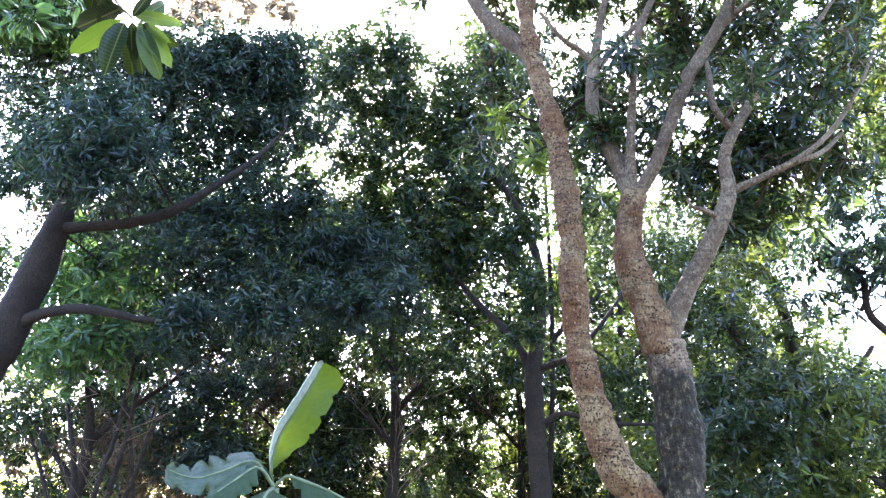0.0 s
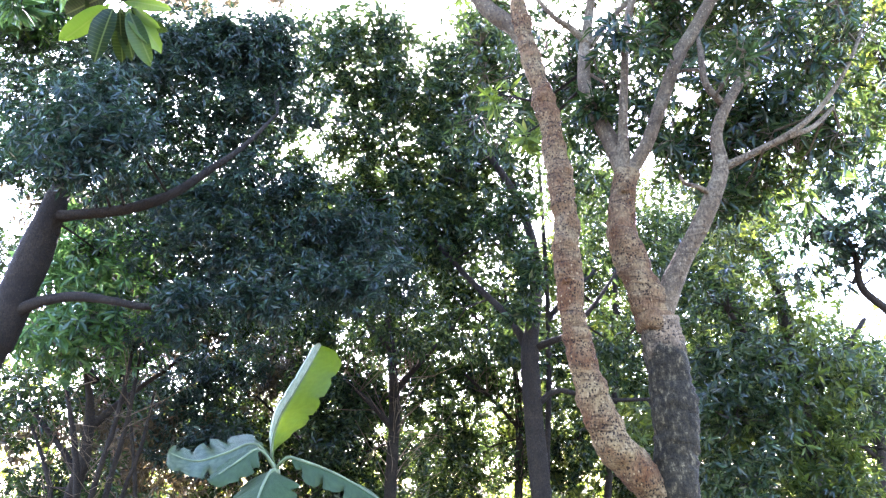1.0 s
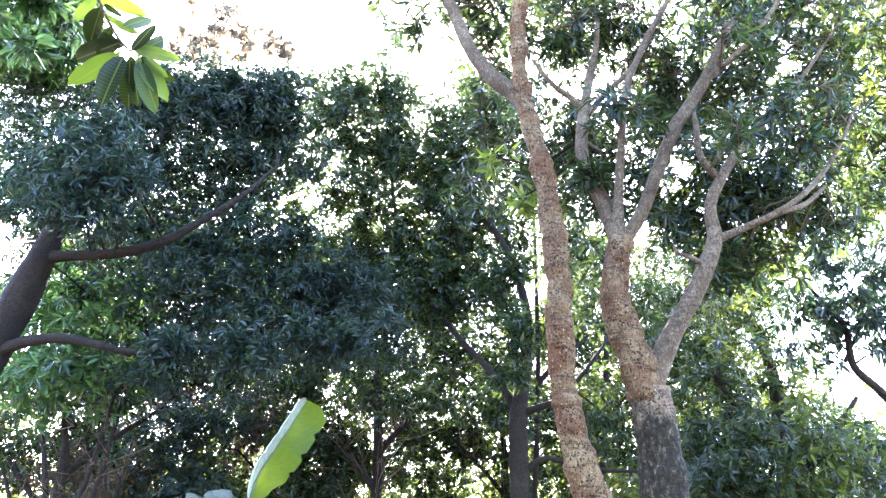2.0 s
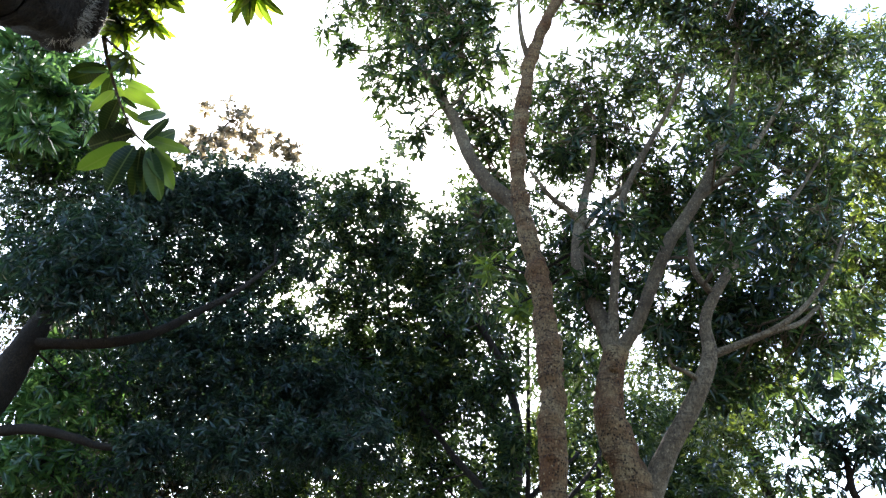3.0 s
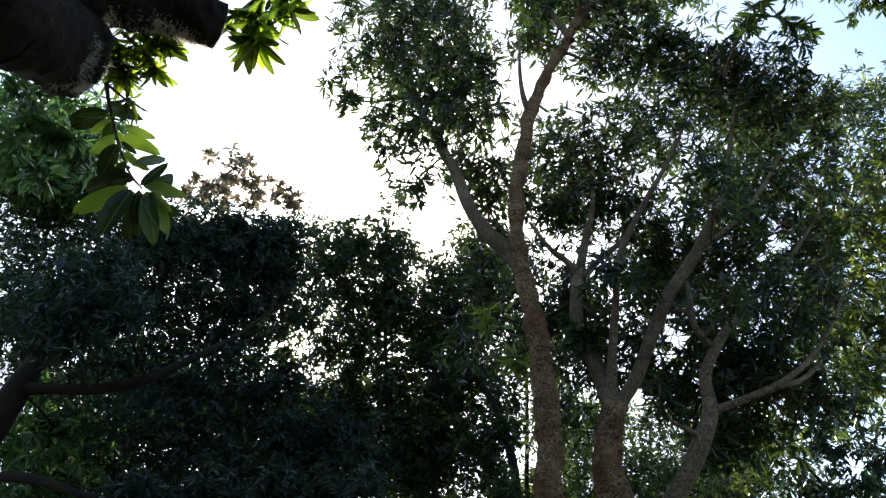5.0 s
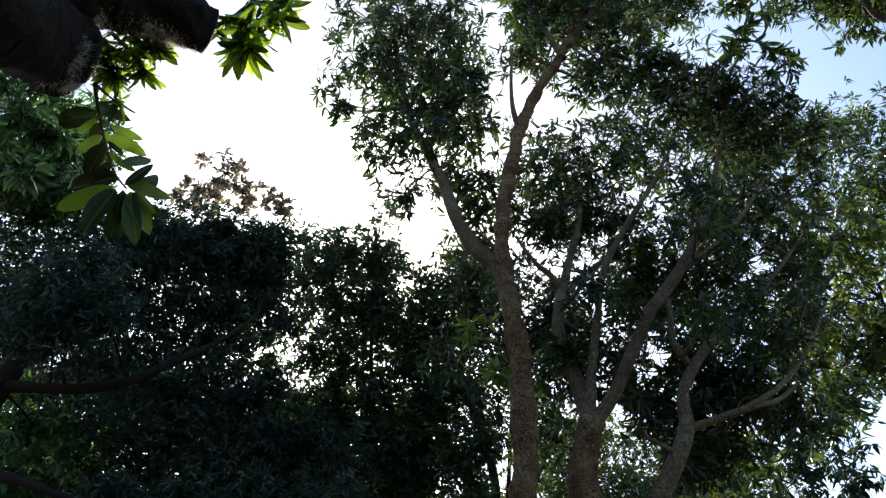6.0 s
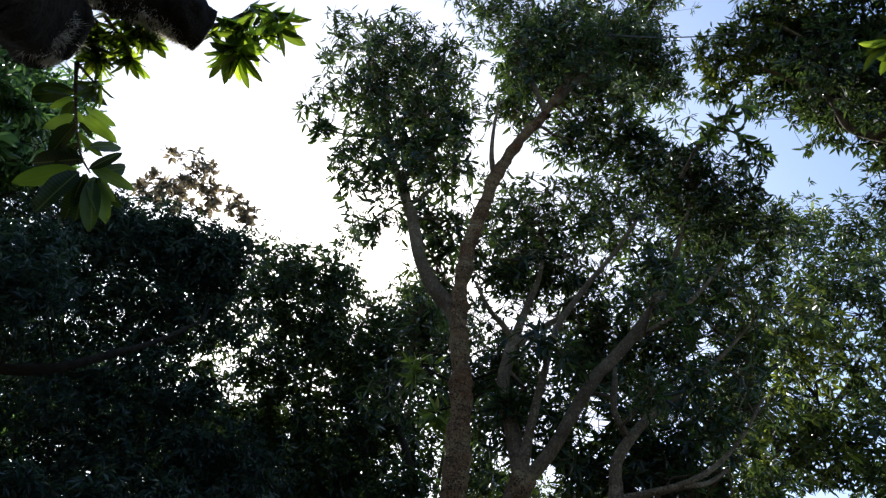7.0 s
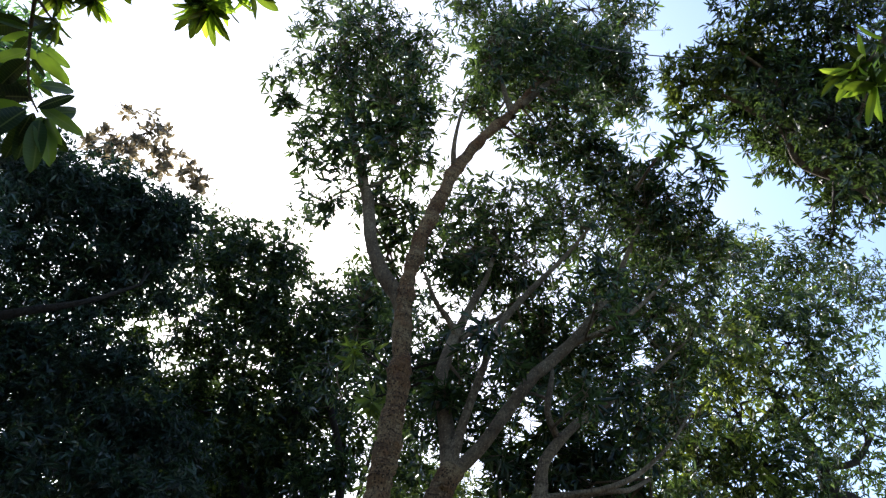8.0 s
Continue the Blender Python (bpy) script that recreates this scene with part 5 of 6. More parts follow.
    (-0.97, 13.73, 2.01, 0.64, 0.51, 0.49, 62),
    (-1.73, 13.50, 3.19, 0.65, 0.58, 0.65, 58),
]
foliage(back3_tree, LEAF_MANGO, puffs, 33, thick=5.1, length=0.135, gaps=-0.65, shoots=False, simple=True)
puffs = [
    (-2.56, 15.22, 6.64, 0.91, 0.70, 0.65, 101),
    (-2.27, 13.71, 4.47, 0.89, 0.70, 0.66, 117),
    (-2.02, 14.61, 2.90, 0.71, 0.59, 0.60, 84),
    (-1.88, 14.56, 1.34, 0.85, 0.66, 0.62, 104),
    (-1.36, 13.20, 7.13, 0.78, 0.66, 0.70, 93),
    (-1.40, 14.09, 6.06, 0.71, 0.60, 0.63, 77),
    (-1.38, 15.33, 4.56, 0.84, 0.64, 0.57, 96),
    (-1.32, 13.92, 1.21, 0.84, 0.63, 0.56, 93),
    (-2.03, 13.50, 2.35, 0.64, 0.52, 0.53, 46),
]
foliage(back3_tree, LEAF_MANGO, puffs, 53, thick=5.1, length=0.135, gaps=-0.65, shoots=False, simple=True)
back4_tree = tree("mango_tree", "slender mango tree with thin dark trunk and deep green leaves")
limb(back4_tree, "trunk", BARK_DARK, [(1.49, 14.50, -0.15, 0.119), (1.49, 14.50, 0.25, 0.093), (1.49, 14.50, 1.17, 0.083), (1.59, 14.50, 2.96, 0.074), (1.47, 14.50, 4.91, 0.050), (1.39, 14.50, 5.66, 0.023)])
limb(back4_tree, "limb", BARK_DARK, [(1.59, 14.50, 2.61, 0.052), (1.14, 14.48, 3.11, 0.037), (0.49, 14.28, 3.71, 0.022)])
limb(back4_tree, "limb", BARK_DARK, [(1.59, 14.50, 3.31, 0.052), (2.04, 14.64, 3.81, 0.037), (2.69, 14.72, 4.41, 0.022)])
limb(back4_tree, "limb", BARK_DARK, [(1.59, 14.50, 4.01, 0.052), (1.14, 14.30, 4.51, 0.037), (0.49, 14.24, 5.11, 0.022)])
puffs = [
    (0.23, 14.71, 7.67, 0.85, 0.76, 0.83, 134),
    (0.22, 14.86, 5.90, 0.80, 0.63, 0.59, 89),
    (-0.40, 15.64, 4.34, 0.72, 0.61, 0.64, 100),
    (-0.13, 15.42, 2.59, 0.83, 0.63, 0.57, 102),
    (-0.34, 16.01, 1.15, 0.84, 0.68, 0.67, 122),
    (1.10, 14.90, 5.25, 0.72, 0.61, 0.64, 87),
    (0.71, 15.26, 3.65, 0.81, 0.68, 0.70, 123),
    (0.79, 16.43, 2.03, 0.84, 0.67, 0.66, 120),
]
foliage(back4_tree, LEAF_MANGO, puffs, 34, thick=3.9, length=0.135, gaps=-0.65, shoots=False, simple=True)
puffs = [
    (-0.38, 15.96, 7.08, 0.90, 0.69, 0.63, 107),
    (0.15, 15.26, 5.11, 0.99, 0.71, 0.58, 126),
    (-0.24, 15.11, 3.56, 0.68, 0.66, 0.78, 116),
    (-0.42, 16.67, 1.73, 1.01, 0.78, 0.73, 161),
    (1.06, 15.73, 6.14, 1.04, 0.77, 0.68, 134),
    (1.02, 14.89, 4.08, 0.76, 0.60, 0.58, 96),
    (0.56, 15.36, 2.53, 0.68, 0.57, 0.59, 87),
    (0.84, 16.02, 0.83, 0.87, 0.72, 0.73, 138),
]
foliage(back4_tree, LEAF_MANGO, puffs, 54, thick=3.9, length=0.135, gaps=-0.65, shoots=False, simple=True)
back5_tree = tree("mango_tree", "slender mango tree with thin dark trunk and sunlit yellow-green leaves")
limb(back5_tree, "trunk", BARK_DARK, [(1.83, 13.00, -0.15, 0.077), (1.83, 13.00, 0.25, 0.060), (1.83, 13.00, 1.20, 0.053), (2.06, 13.00, 4.17, 0.049), (2.10, 13.00, 7.63, 0.034), (2.04, 13.00, 8.40, 0.016)])
limb(back5_tree, "limb", BARK_DARK, [(2.06, 13.00, 3.82, 0.057), (1.61, 12.97, 4.32, 0.041), (0.96, 13.32, 4.92, 0.025)])
limb(back5_tree, "limb", BARK_DARK, [(2.06, 13.00, 4.52, 0.057), (2.51, 13.09, 5.02, 0.041), (3.16, 13.45, 5.62, 0.025)])
limb(back5_tree, "limb", BARK_DARK, [(2.06, 13.00, 5.22, 0.057), (1.61, 13.14, 5.72, 0.041), (0.96, 13.20, 6.32, 0.025)])
puffs = [
    (2.07, 13.59, 5.71, 0.67, 0.54, 0.54, 68),
    (1.90, 14.02, 4.33, 0.65, 0.54, 0.55, 77),
    (1.81, 15.10, 2.70, 0.66, 0.60, 0.68, 97),
    (1.62, 13.93, 0.93, 0.79, 0.58, 0.50, 86),
    (3.17, 15.07, 6.51, 0.90, 0.68, 0.61, 94),
    (2.75, 13.84, 4.46, 0.74, 0.59, 0.56, 82),
    (2.82, 15.15, 3.33, 0.97, 0.77, 0.75, 144),
    (2.54, 15.27, 1.75, 0.68, 0.62, 0.70, 94),
]
foliage(back5_tree, LEAF_BRIGHT, puffs, 35, thick=4.0, length=0.135, gaps=-0.65, shoots=False, simple=True)
puffs = [
    (1.87, 14.96, 5.07, 0.77, 0.61, 0.58, 84),
    (2.02, 14.19, 3.13, 0.80, 0.61, 0.56, 98),
    (1.96, 14.83, 2.00, 0.79, 0.61, 0.56, 96),
    (3.28, 15.35, 7.89, 0.89, 0.77, 0.81, 125),
    (2.95, 14.53, 5.90, 0.98, 0.69, 0.56, 95),
    (2.53, 13.76, 3.80, 0.72, 0.62, 0.67, 95),
    (2.75, 14.33, 2.38, 0.66, 0.61, 0.69, 91),
    (2.54, 15.19, 0.70, 0.73, 0.63, 0.67, 97),
]
foliage(back5_tree, LEAF_MANGO, puffs, 55, thick=4.0, length=0.135, gaps=-0.65, shoots=False, simple=True)
back6_tree = tree("mango_tree", "slender mango tree with thin dark trunk and sunlit yellow-green leaves")
limb(back6_tree, "trunk", BARK_DARK, [(3.12, 14.00, -0.15, 0.100), (3.12, 14.00, 0.25, 0.078), (3.12, 14.00, 1.15, 0.070), (3.51, 14.00, 3.65, 0.063), (3.74, 14.00, 6.48, 0.043), (3.69, 14.00, 7.26, 0.020)])
limb(back6_tree, "limb", BARK_DARK, [(3.51, 14.00, 3.30, 0.044), (3.06, 14.07, 3.80, 0.031), (2.41, 14.30, 4.40, 0.019)])
limb(back6_tree, "limb", BARK_DARK, [(3.51, 14.00, 4.00, 0.044), (3.96, 13.93, 4.50, 0.031), (4.61, 13.51, 5.10, 0.019)])
limb(back6_tree, "limb", BARK_DARK, [(3.51, 14.00, 4.70, 0.044), (3.06, 14.01, 5.20, 0.031), (2.41, 14.09, 5.80, 0.019)])
puffs = [
    (4.28, 15.08, 8.15, 0.74, 0.64, 0.68, 87),
    (4.68, 16.04, 6.27, 0.98, 0.78, 0.76, 127),
    (3.94, 15.95, 4.67, 0.84, 0.71, 0.74, 123),
    (3.81, 16.26, 2.58, 0.92, 0.78, 0.82, 150),
    (3.72, 15.45, 0.86, 0.72, 0.66, 0.76, 107),
    (5.81, 15.78, 7.27, 0.88, 0.69, 0.64, 98),
    (4.79, 14.59, 5.21, 0.86, 0.73, 0.77, 114),
    (5.07, 15.18, 3.29, 0.89, 0.69, 0.65, 114),
    (5.09, 15.49, 1.99, 0.67, 0.56, 0.57, 76),
    (7.23, 16.40, 8.76, 0.98, 0.84, 0.90, 151),
    (6.10, 14.64, 5.68, 0.83, 0.63, 0.58, 83),
    (6.38, 15.84, 4.20, 0.97, 0.79, 0.79, 152),
]
puffs += [
    (5.55, 15.26, 2.74, 0.73, 0.61, 0.63, 91),
    (5.68, 15.77, 1.11, 0.84, 0.66, 0.63, 106),
]
foliage(back6_tree, LEAF_BRIGHT, puffs, 36, thick=3.9, length=0.135, gaps=-0.65, shoots=False, simple=True)
puffs = [
    (4.49, 16.08, 7.29, 0.90, 0.81, 0.90, 139),
    (3.90, 14.85, 5.08, 0.89, 0.71, 0.69, 105),
    (4.22, 15.85, 3.63, 1.00, 0.74, 0.64, 127),
    (3.71, 14.68, 1.67, 0.83, 0.67, 0.65, 107),
    (5.49, 16.27, 8.66, 0.86, 0.76, 0.84, 123),
    (5.06, 14.69, 5.90, 0.80, 0.71, 0.78, 108),
    (5.17, 15.50, 4.26, 0.77, 0.61, 0.59, 89),
    (4.91, 15.59, 2.48, 0.77, 0.63, 0.62, 94),
    (4.83, 15.69, 1.20, 0.72, 0.63, 0.68, 97),
    (6.03, 14.73, 6.63, 0.90, 0.77, 0.81, 125),
    (5.62, 14.44, 5.13, 0.71, 0.63, 0.69, 85),
    (5.78, 14.44, 3.06, 0.82, 0.70, 0.74, 120),
]
puffs += [
    (5.81, 15.45, 1.62, 0.68, 0.59, 0.63, 86),
]
foliage(back6_tree, LEAF_MANGO, puffs, 56, thick=3.9, length=0.135, gaps=-0.65, shoots=False, simple=True)
back7_tree = tree("mango_tree", "slender mango tree with thin dark trunk and sunlit yellow-green leaves")
limb(back7_tree, "trunk", BARK_DARK, [(7.05, 14.50, -0.15, 0.119), (7.05, 14.50, 0.25, 0.093), (7.05, 14.50, 1.07, 0.083), (7.31, 14.50, 2.85, 0.074), (7.37, 14.50, 4.80, 0.050), (7.38, 14.50, 5.55, 0.023)])
limb(back7_tree, "limb", BARK_DARK, [(7.31, 14.50, 2.50, 0.052), (6.86, 14.50, 3.00, 0.037), (6.21, 14.96, 3.60, 0.022)])
limb(back7_tree, "limb", BARK_DARK, [(7.31, 14.50, 3.20, 0.052), (7.76, 14.77, 3.70, 0.037), (8.41, 14.07, 4.30, 0.022)])
limb(back7_tree, "limb", BARK_DARK, [(7.31, 14.50, 3.90, 0.052), (6.86, 14.66, 4.40, 0.037), (6.21, 14.72, 5.00, 0.022)])
puffs = [
    (7.54, 16.81, 8.85, 0.95, 0.83, 0.89, 145),
    (7.15, 15.89, 6.50, 0.86, 0.77, 0.84, 124),
    (6.70, 15.95, 4.70, 0.88, 0.78, 0.85, 148),
    (5.96, 15.28, 2.54, 0.77, 0.59, 0.55, 83),
    (6.34, 15.34, 1.09, 0.78, 0.60, 0.55, 85),
    (8.57, 16.16, 8.25, 1.10, 0.87, 0.82, 157),
    (8.09, 15.78, 4.39, 0.85, 0.68, 0.65, 109),
    (6.91, 15.15, 2.53, 0.93, 0.75, 0.75, 138),
    (6.69, 15.12, 0.73, 0.90, 0.64, 0.52, 93),
    (8.15, 14.96, 3.15, 0.87, 0.64, 0.56, 96),
    (8.71, 15.95, 1.90, 0.86, 0.67, 0.62, 106),
]
foliage(back7_tree, LEAF_BRIGHT, puffs, 37, thick=2.8, length=0.135, gaps=-0.65, shoots=False, simple=True)
puffs = [
    (7.45, 16.52, 7.75, 0.97, 0.82, 0.85, 141),
    (6.22, 14.87, 5.21, 0.76, 0.67, 0.73, 94),
    (6.83, 16.57, 3.43, 0.76, 0.65, 0.69, 104),
    (6.11, 15.20, 1.91, 0.80, 0.61, 0.55, 87),
    (6.30, 15.60, 0.21, 0.79, 0.60, 0.54, 84),
    (8.44, 16.71, 7.75, 1.08, 0.83, 0.77, 143),
    (8.80, 16.94, 5.63, 1.05, 0.81, 0.76, 137),
    (7.43, 15.75, 3.28, 0.73, 0.60, 0.61, 88),
    (6.65, 15.01, 1.53, 0.92, 0.71, 0.66, 120),
    (8.23, 15.05, 4.12, 0.79, 0.69, 0.74, 117),
    (8.71, 16.04, 2.69, 0.82, 0.68, 0.69, 112),
    (7.77, 14.72, 1.17, 0.76, 0.64, 0.67, 100),
]
foliage(back7_tree, LEAF_MANGO, puffs, 57, thick=2.8, length=0.135, gaps=-0.65, shoots=False, simple=True)
back8_tree = tree("mango_tree", "slender mango tree with thin dark trunk and sunlit yellow-green leaves")
limb(back8_tree, "trunk", BARK_DARK, [(8.90, 15.00, -0.15, 0.140), (8.90, 15.00, 0.25, 0.109), (8.90, 15.00, 1.02, 0.097), (9.14, 15.00, 2.18, 0.085), (9.18, 15.00, 3.40, 0.056), (9.21, 15.00, 4.13, 0.026)])
limb(back8_tree, "limb", BARK_DARK, [(9.14, 15.00, 1.83, 0.060), (8.70, 15.16, 2.33, 0.043), (8.04, 14.92, 2.93, 0.026)])
limb(back8_tree, "limb", BARK_DARK, [(9.14, 15.00, 2.53, 0.060), (9.59, 15.00, 3.03, 0.043), (10.24, 15.11, 3.63, 0.026)])
limb(back8_tree, "limb", BARK_DARK, [(9.14, 15.00, 3.23, 0.060), (8.70, 15.18, 3.73, 0.043), (8.04, 14.56, 4.33, 0.026)])
puffs = [
    (8.86, 15.88, 3.90, 0.82, 0.63, 0.59, 95),
    (8.89, 15.89, 1.90, 0.98, 0.80, 0.80, 155),
    (8.82, 16.47, 0.51, 0.97, 0.72, 0.64, 122),
    (9.75, 15.53, 3.00, 0.71, 0.61, 0.64, 90),
    (9.86, 16.65, 0.98, 0.90, 0.71, 0.67, 120),
    (10.60, 15.22, 4.05, 0.91, 0.73, 0.70, 126),
    (11.41, 16.61, 2.40, 0.95, 0.77, 0.75, 141),
    (11.10, 17.25, 0.70, 0.87, 0.74, 0.76, 132),
]
foliage(back8_tree, LEAF_BRIGHT, puffs, 38, thick=2.8, length=0.135, gaps=-0.65, shoots=False, simple=True)
puffs = [
    (9.22, 16.42, 2.92, 1.02, 0.77, 0.68, 138),
    (8.93, 16.89, 1.06, 0.74, 0.65, 0.70, 102),
    (9.80, 15.68, 3.74, 0.85, 0.71, 0.71, 121),
    (10.73, 16.91, 2.11, 0.82, 0.73, 0.80, 130),
    (10.09, 17.26, 0.38, 1.00, 0.77, 0.70, 139),
    (10.30, 15.29, 2.84, 0.82, 0.71, 0.76, 123),
    (10.98, 16.77, 1.14, 0.74, 0.60, 0.60, 88),
]
foliage(back8_tree, LEAF_MANGO, puffs, 58, thick=2.8, length=0.135, gaps=-0.65, shoots=False, simple=True)
near_tree = tree("mango_tree", "old mango tree with thick dark lichen-fringed limbs overhead")
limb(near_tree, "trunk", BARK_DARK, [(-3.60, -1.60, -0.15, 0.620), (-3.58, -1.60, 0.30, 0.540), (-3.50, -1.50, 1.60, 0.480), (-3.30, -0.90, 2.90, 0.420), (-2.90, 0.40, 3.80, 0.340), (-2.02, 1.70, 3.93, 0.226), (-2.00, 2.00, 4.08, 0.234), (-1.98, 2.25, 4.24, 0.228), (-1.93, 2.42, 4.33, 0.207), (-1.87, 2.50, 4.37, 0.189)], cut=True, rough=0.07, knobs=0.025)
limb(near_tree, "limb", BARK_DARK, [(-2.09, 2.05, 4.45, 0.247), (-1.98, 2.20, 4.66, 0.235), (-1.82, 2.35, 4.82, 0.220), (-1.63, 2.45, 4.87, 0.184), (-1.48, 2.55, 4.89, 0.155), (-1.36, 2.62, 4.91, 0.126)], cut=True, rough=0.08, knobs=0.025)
# Limbs behind the camera, unseen: added to carry the crown that blocks light.
limb(near_tree, "limb", BARK_DARK, [(-3.40, -1.20, 2.90, 0.300), (-2.60, -2.20, 4.40, 0.220), (-1.20, -3.00, 5.60, 0.150), (0.60, -3.60, 6.20, 0.080), (2.20, -4.20, 6.20, 0.040)])
limb(near_tree, "limb", BARK_DARK, [(-3.45, -1.40, 2.40, 0.280), (-3.40, -3.20, 3.80, 0.180), (-2.80, -5.00, 4.80, 0.100), (-1.00, -6.40, 5.00, 0.040)])
puffs = [
    (-2.54, 3.18, 4.50, 0.14, 0.11, 0.12, 8),
    (-2.44, 3.32, 4.55, 0.14, 0.11, 0.12, 8),
    (-2.49, 3.67, 4.65, 0.15, 0.12, 0.13, 8),
    (-2.59, 3.17, 4.78, 0.14, 0.12, 0.12, 8),
    (-2.56, 3.35, 4.34, 0.14, 0.11, 0.12, 8),
    (-2.43, 3.58, 4.77, 0.15, 0.12, 0.13, 8),
    (-2.21, 3.11, 4.08, 0.13, 0.10, 0.11, 8),
]
foliage(near_tree, LEAF_SUNLIT, puffs, 19, thick=2.2, length=0.12, stem=0.006, limit=0.4)
# Unseen crown above and behind the camera, added to dim the sky light.
puffs = [
    (-3.40, -2.20, 5.60, 1.30, 1.30, 0.91, 150),
    (-1.60, -2.40, 6.30, 1.30, 1.30, 0.91, 150),
    (0.20, -2.60, 6.60, 1.30, 1.30, 0.91, 150),
    (2.00, -3.00, 6.40, 1.30, 1.30, 0.91, 150),
    (-2.80, -4.60, 5.40, 1.50, 1.50, 1.05, 160),
    (-0.60, -5.00, 5.80, 1.50, 1.50, 1.05, 160),
    (1.60, -5.20, 5.60, 1.50, 1.50, 1.05, 160),
    (-5.20, -2.60, 4.80, 1.40, 1.40, 0.98, 150),
    (-4.80, -0.40, 5.40, 1.00, 1.00, 0.70, 90),
    (3.60, -4.40, 5.20, 1.40, 1.40, 0.98, 150),
    (-2.00, -6.80, 4.20, 1.50, 1.50, 1.05, 150),
    (1.20, -7.20, 4.20, 1.50, 1.50, 1.05, 150),
]
puffs += [
    (-5.40, -5.40, 3.80, 1.50, 1.50, 1.05, 150),
    (4.40, -6.40, 3.80, 1.50, 1.50, 1.05, 150),
]
foliage(near_tree, LEAF_DEEP, puffs, 20, thick=3.0, length=0.3, shoots=False, simple=True)


# ---- leaves within reach of the lens ----
def leaf_meshes(mat):
    """Three mango leaf blades of unit length along +y, arched, with a grooved rib and wavy edges."""
    made = []
    for k in range(3):
        rng = np.random.default_rng(70 + k)
        along = np.linspace(0, 1, 10)
        half = 0.135 * np.sin(np.pi * along**0.92) ** 0.55 * (1 + 0.1 * k) + 0.004
        half[-1] = 0.001
        across = np.array((-1, -0.55, 0, 0.55, 1))
        x = half[:, None] * across[None] + 0.03 * np.sin(along * (2 + k))[:, None]
        y = np.repeat(along[:, None], 5, 1)
        z = (0.035 + 0.02 * k) * np.abs(across)[None] * (half / 0.15)[:, None] - 0.13 * along[:, None] ** 2 * (0.6 + 0.5 * k)
        z = z + 0.012 * np.sin(along * 17 + k)[:, None] * np.abs(across)[None] * np.sign(across)[None]
        verts = np.stack([x, y, z], -1).reshape(-1, 3)
        i, j = np.meshgrid(np.arange(9), np.arange(4), indexing="ij")
        faces = np.stack([i * 5 + j, i * 5 + j + 1, i * 5 + j + 6, i * 5 + j + 5], -1).reshape(-1, 4)
        ob = mesh_object("leaf", verts, faces, mat)
        made.append(ob.data)
        bpy.data.objects.remove(ob)
    return made


BLADES, LIT_BLADES = leaf_meshes(LEAF_NEAR), leaf_meshes(LEAF_NEAR_LIT)


def leafy_twig(owner, points, whorls, seed, blades=LIT_BLADES):
    """A twig of a tree with whorls (place, axis, number, leaf length, droop); every leaf is a part of the twig."""
    rng = np.random.default_rng(seed)
    verts, faces = tube(points, 7, 0.03, rng, 0.05)
    twig = mesh_object("twig", verts, faces, BARK_PALE, owner)
    for place, axis, number, length, droop in whorls:
        axis = Vector(axis).normalized()
        side = axis.orthogonal().normalized()
        for k in range(number):
            spin = Matrix.Rotation(k * 2.4 + rng.uniform(-0.4, 0.4), 3, axis)
            lean = rng.uniform(0.7, 1.5)
            way = axis * math.cos(lean) + spin @ side * math.sin(lean) - Vector((0, 0, droop * rng.uniform(0.6, 1.4)))
            way.normalize()
            top = (axis + Vector(rng.normal(0, 0.35, 3))).normalized()
            x = way.cross(top).normalized()
            z = x.cross(way)
            size = length * rng.uniform(0.75, 1.2)
            leaf = new("leaf", blades[int(rng.integers(3))])
            leaf.parent = twig
            base = Vector(place) - axis * rng.uniform(0, 0.07)
            turn = Matrix((x, way, z)).transposed().to_4x4()
            leaf.matrix_basis = Matrix.Translation(base) @ turn @ Matrix.Diagonal((size * rng.uniform(0.62, 0.9), size, size, 1))
    return twig


def hanging_shoot(owner, points, rows, seed):
    """A drooping shoot with broad single leaves along both sides: rows of (base, tip, breadth)."""
    rng = np.random.default_rng(seed)
    verts, faces = tube(points, 7, 0.03, rng, 0.05)
    twig = mesh_object("twig", verts, faces, BARK_PALE, owner)
    for base, tip, breadth in rows:
        base, way = Vector(base), Vector(tip) - Vector(base)
        size = way.length * 1.05
        way.normalize()
        top = Vector((0.4, -0.69, -0.6)) + Vector(rng.normal(0, 0.28, 3))
        x = way.cross(top).normalized()
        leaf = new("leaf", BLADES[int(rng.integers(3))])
        leaf.parent = twig
        turn = Matrix((x, way, x.cross(way))).transposed().to_4x4()
        leaf.matrix_basis = Matrix.Translation(base) @ turn @ Matrix.Diagonal((size * breadth * 0.82, size, size, 1))
    return twig


hanging_shoot(near_tree, [(-1.865, 2.700, 4.403, 0.0140), (-1.944, 2.900, 4.478, 0.0115), (-1.931, 3.000, 4.420, 0.0098), (-1.850, 3.050, 4.261, 0.0083), (-1.755, 3.100, 4.115, 0.0067), (-1.665, 3.120, 4.033, 0.0050)], [
    ((-1.899, 3.050, 4.447), (-1.744, 3.160, 4.479), 1.20),
    ((-1.861, 3.050, 4.375), (-1.648, 3.050, 4.270), 1.20),
    ((-1.723, 3.050, 4.154), (-1.660, 3.200, 4.372), 1.10),
    ((-1.645, 3.050, 3.998), (-1.541, 3.020, 4.158), 1.20),
    ((-1.644, 3.050, 4.012), (-1.416, 3.120, 4.029), 1.35),
    ((-1.583, 3.050, 3.958), (-1.436, 3.160, 3.888), 1.50),
    ((-1.590, 3.050, 3.935), (-1.443, 3.050, 3.636), 1.25),
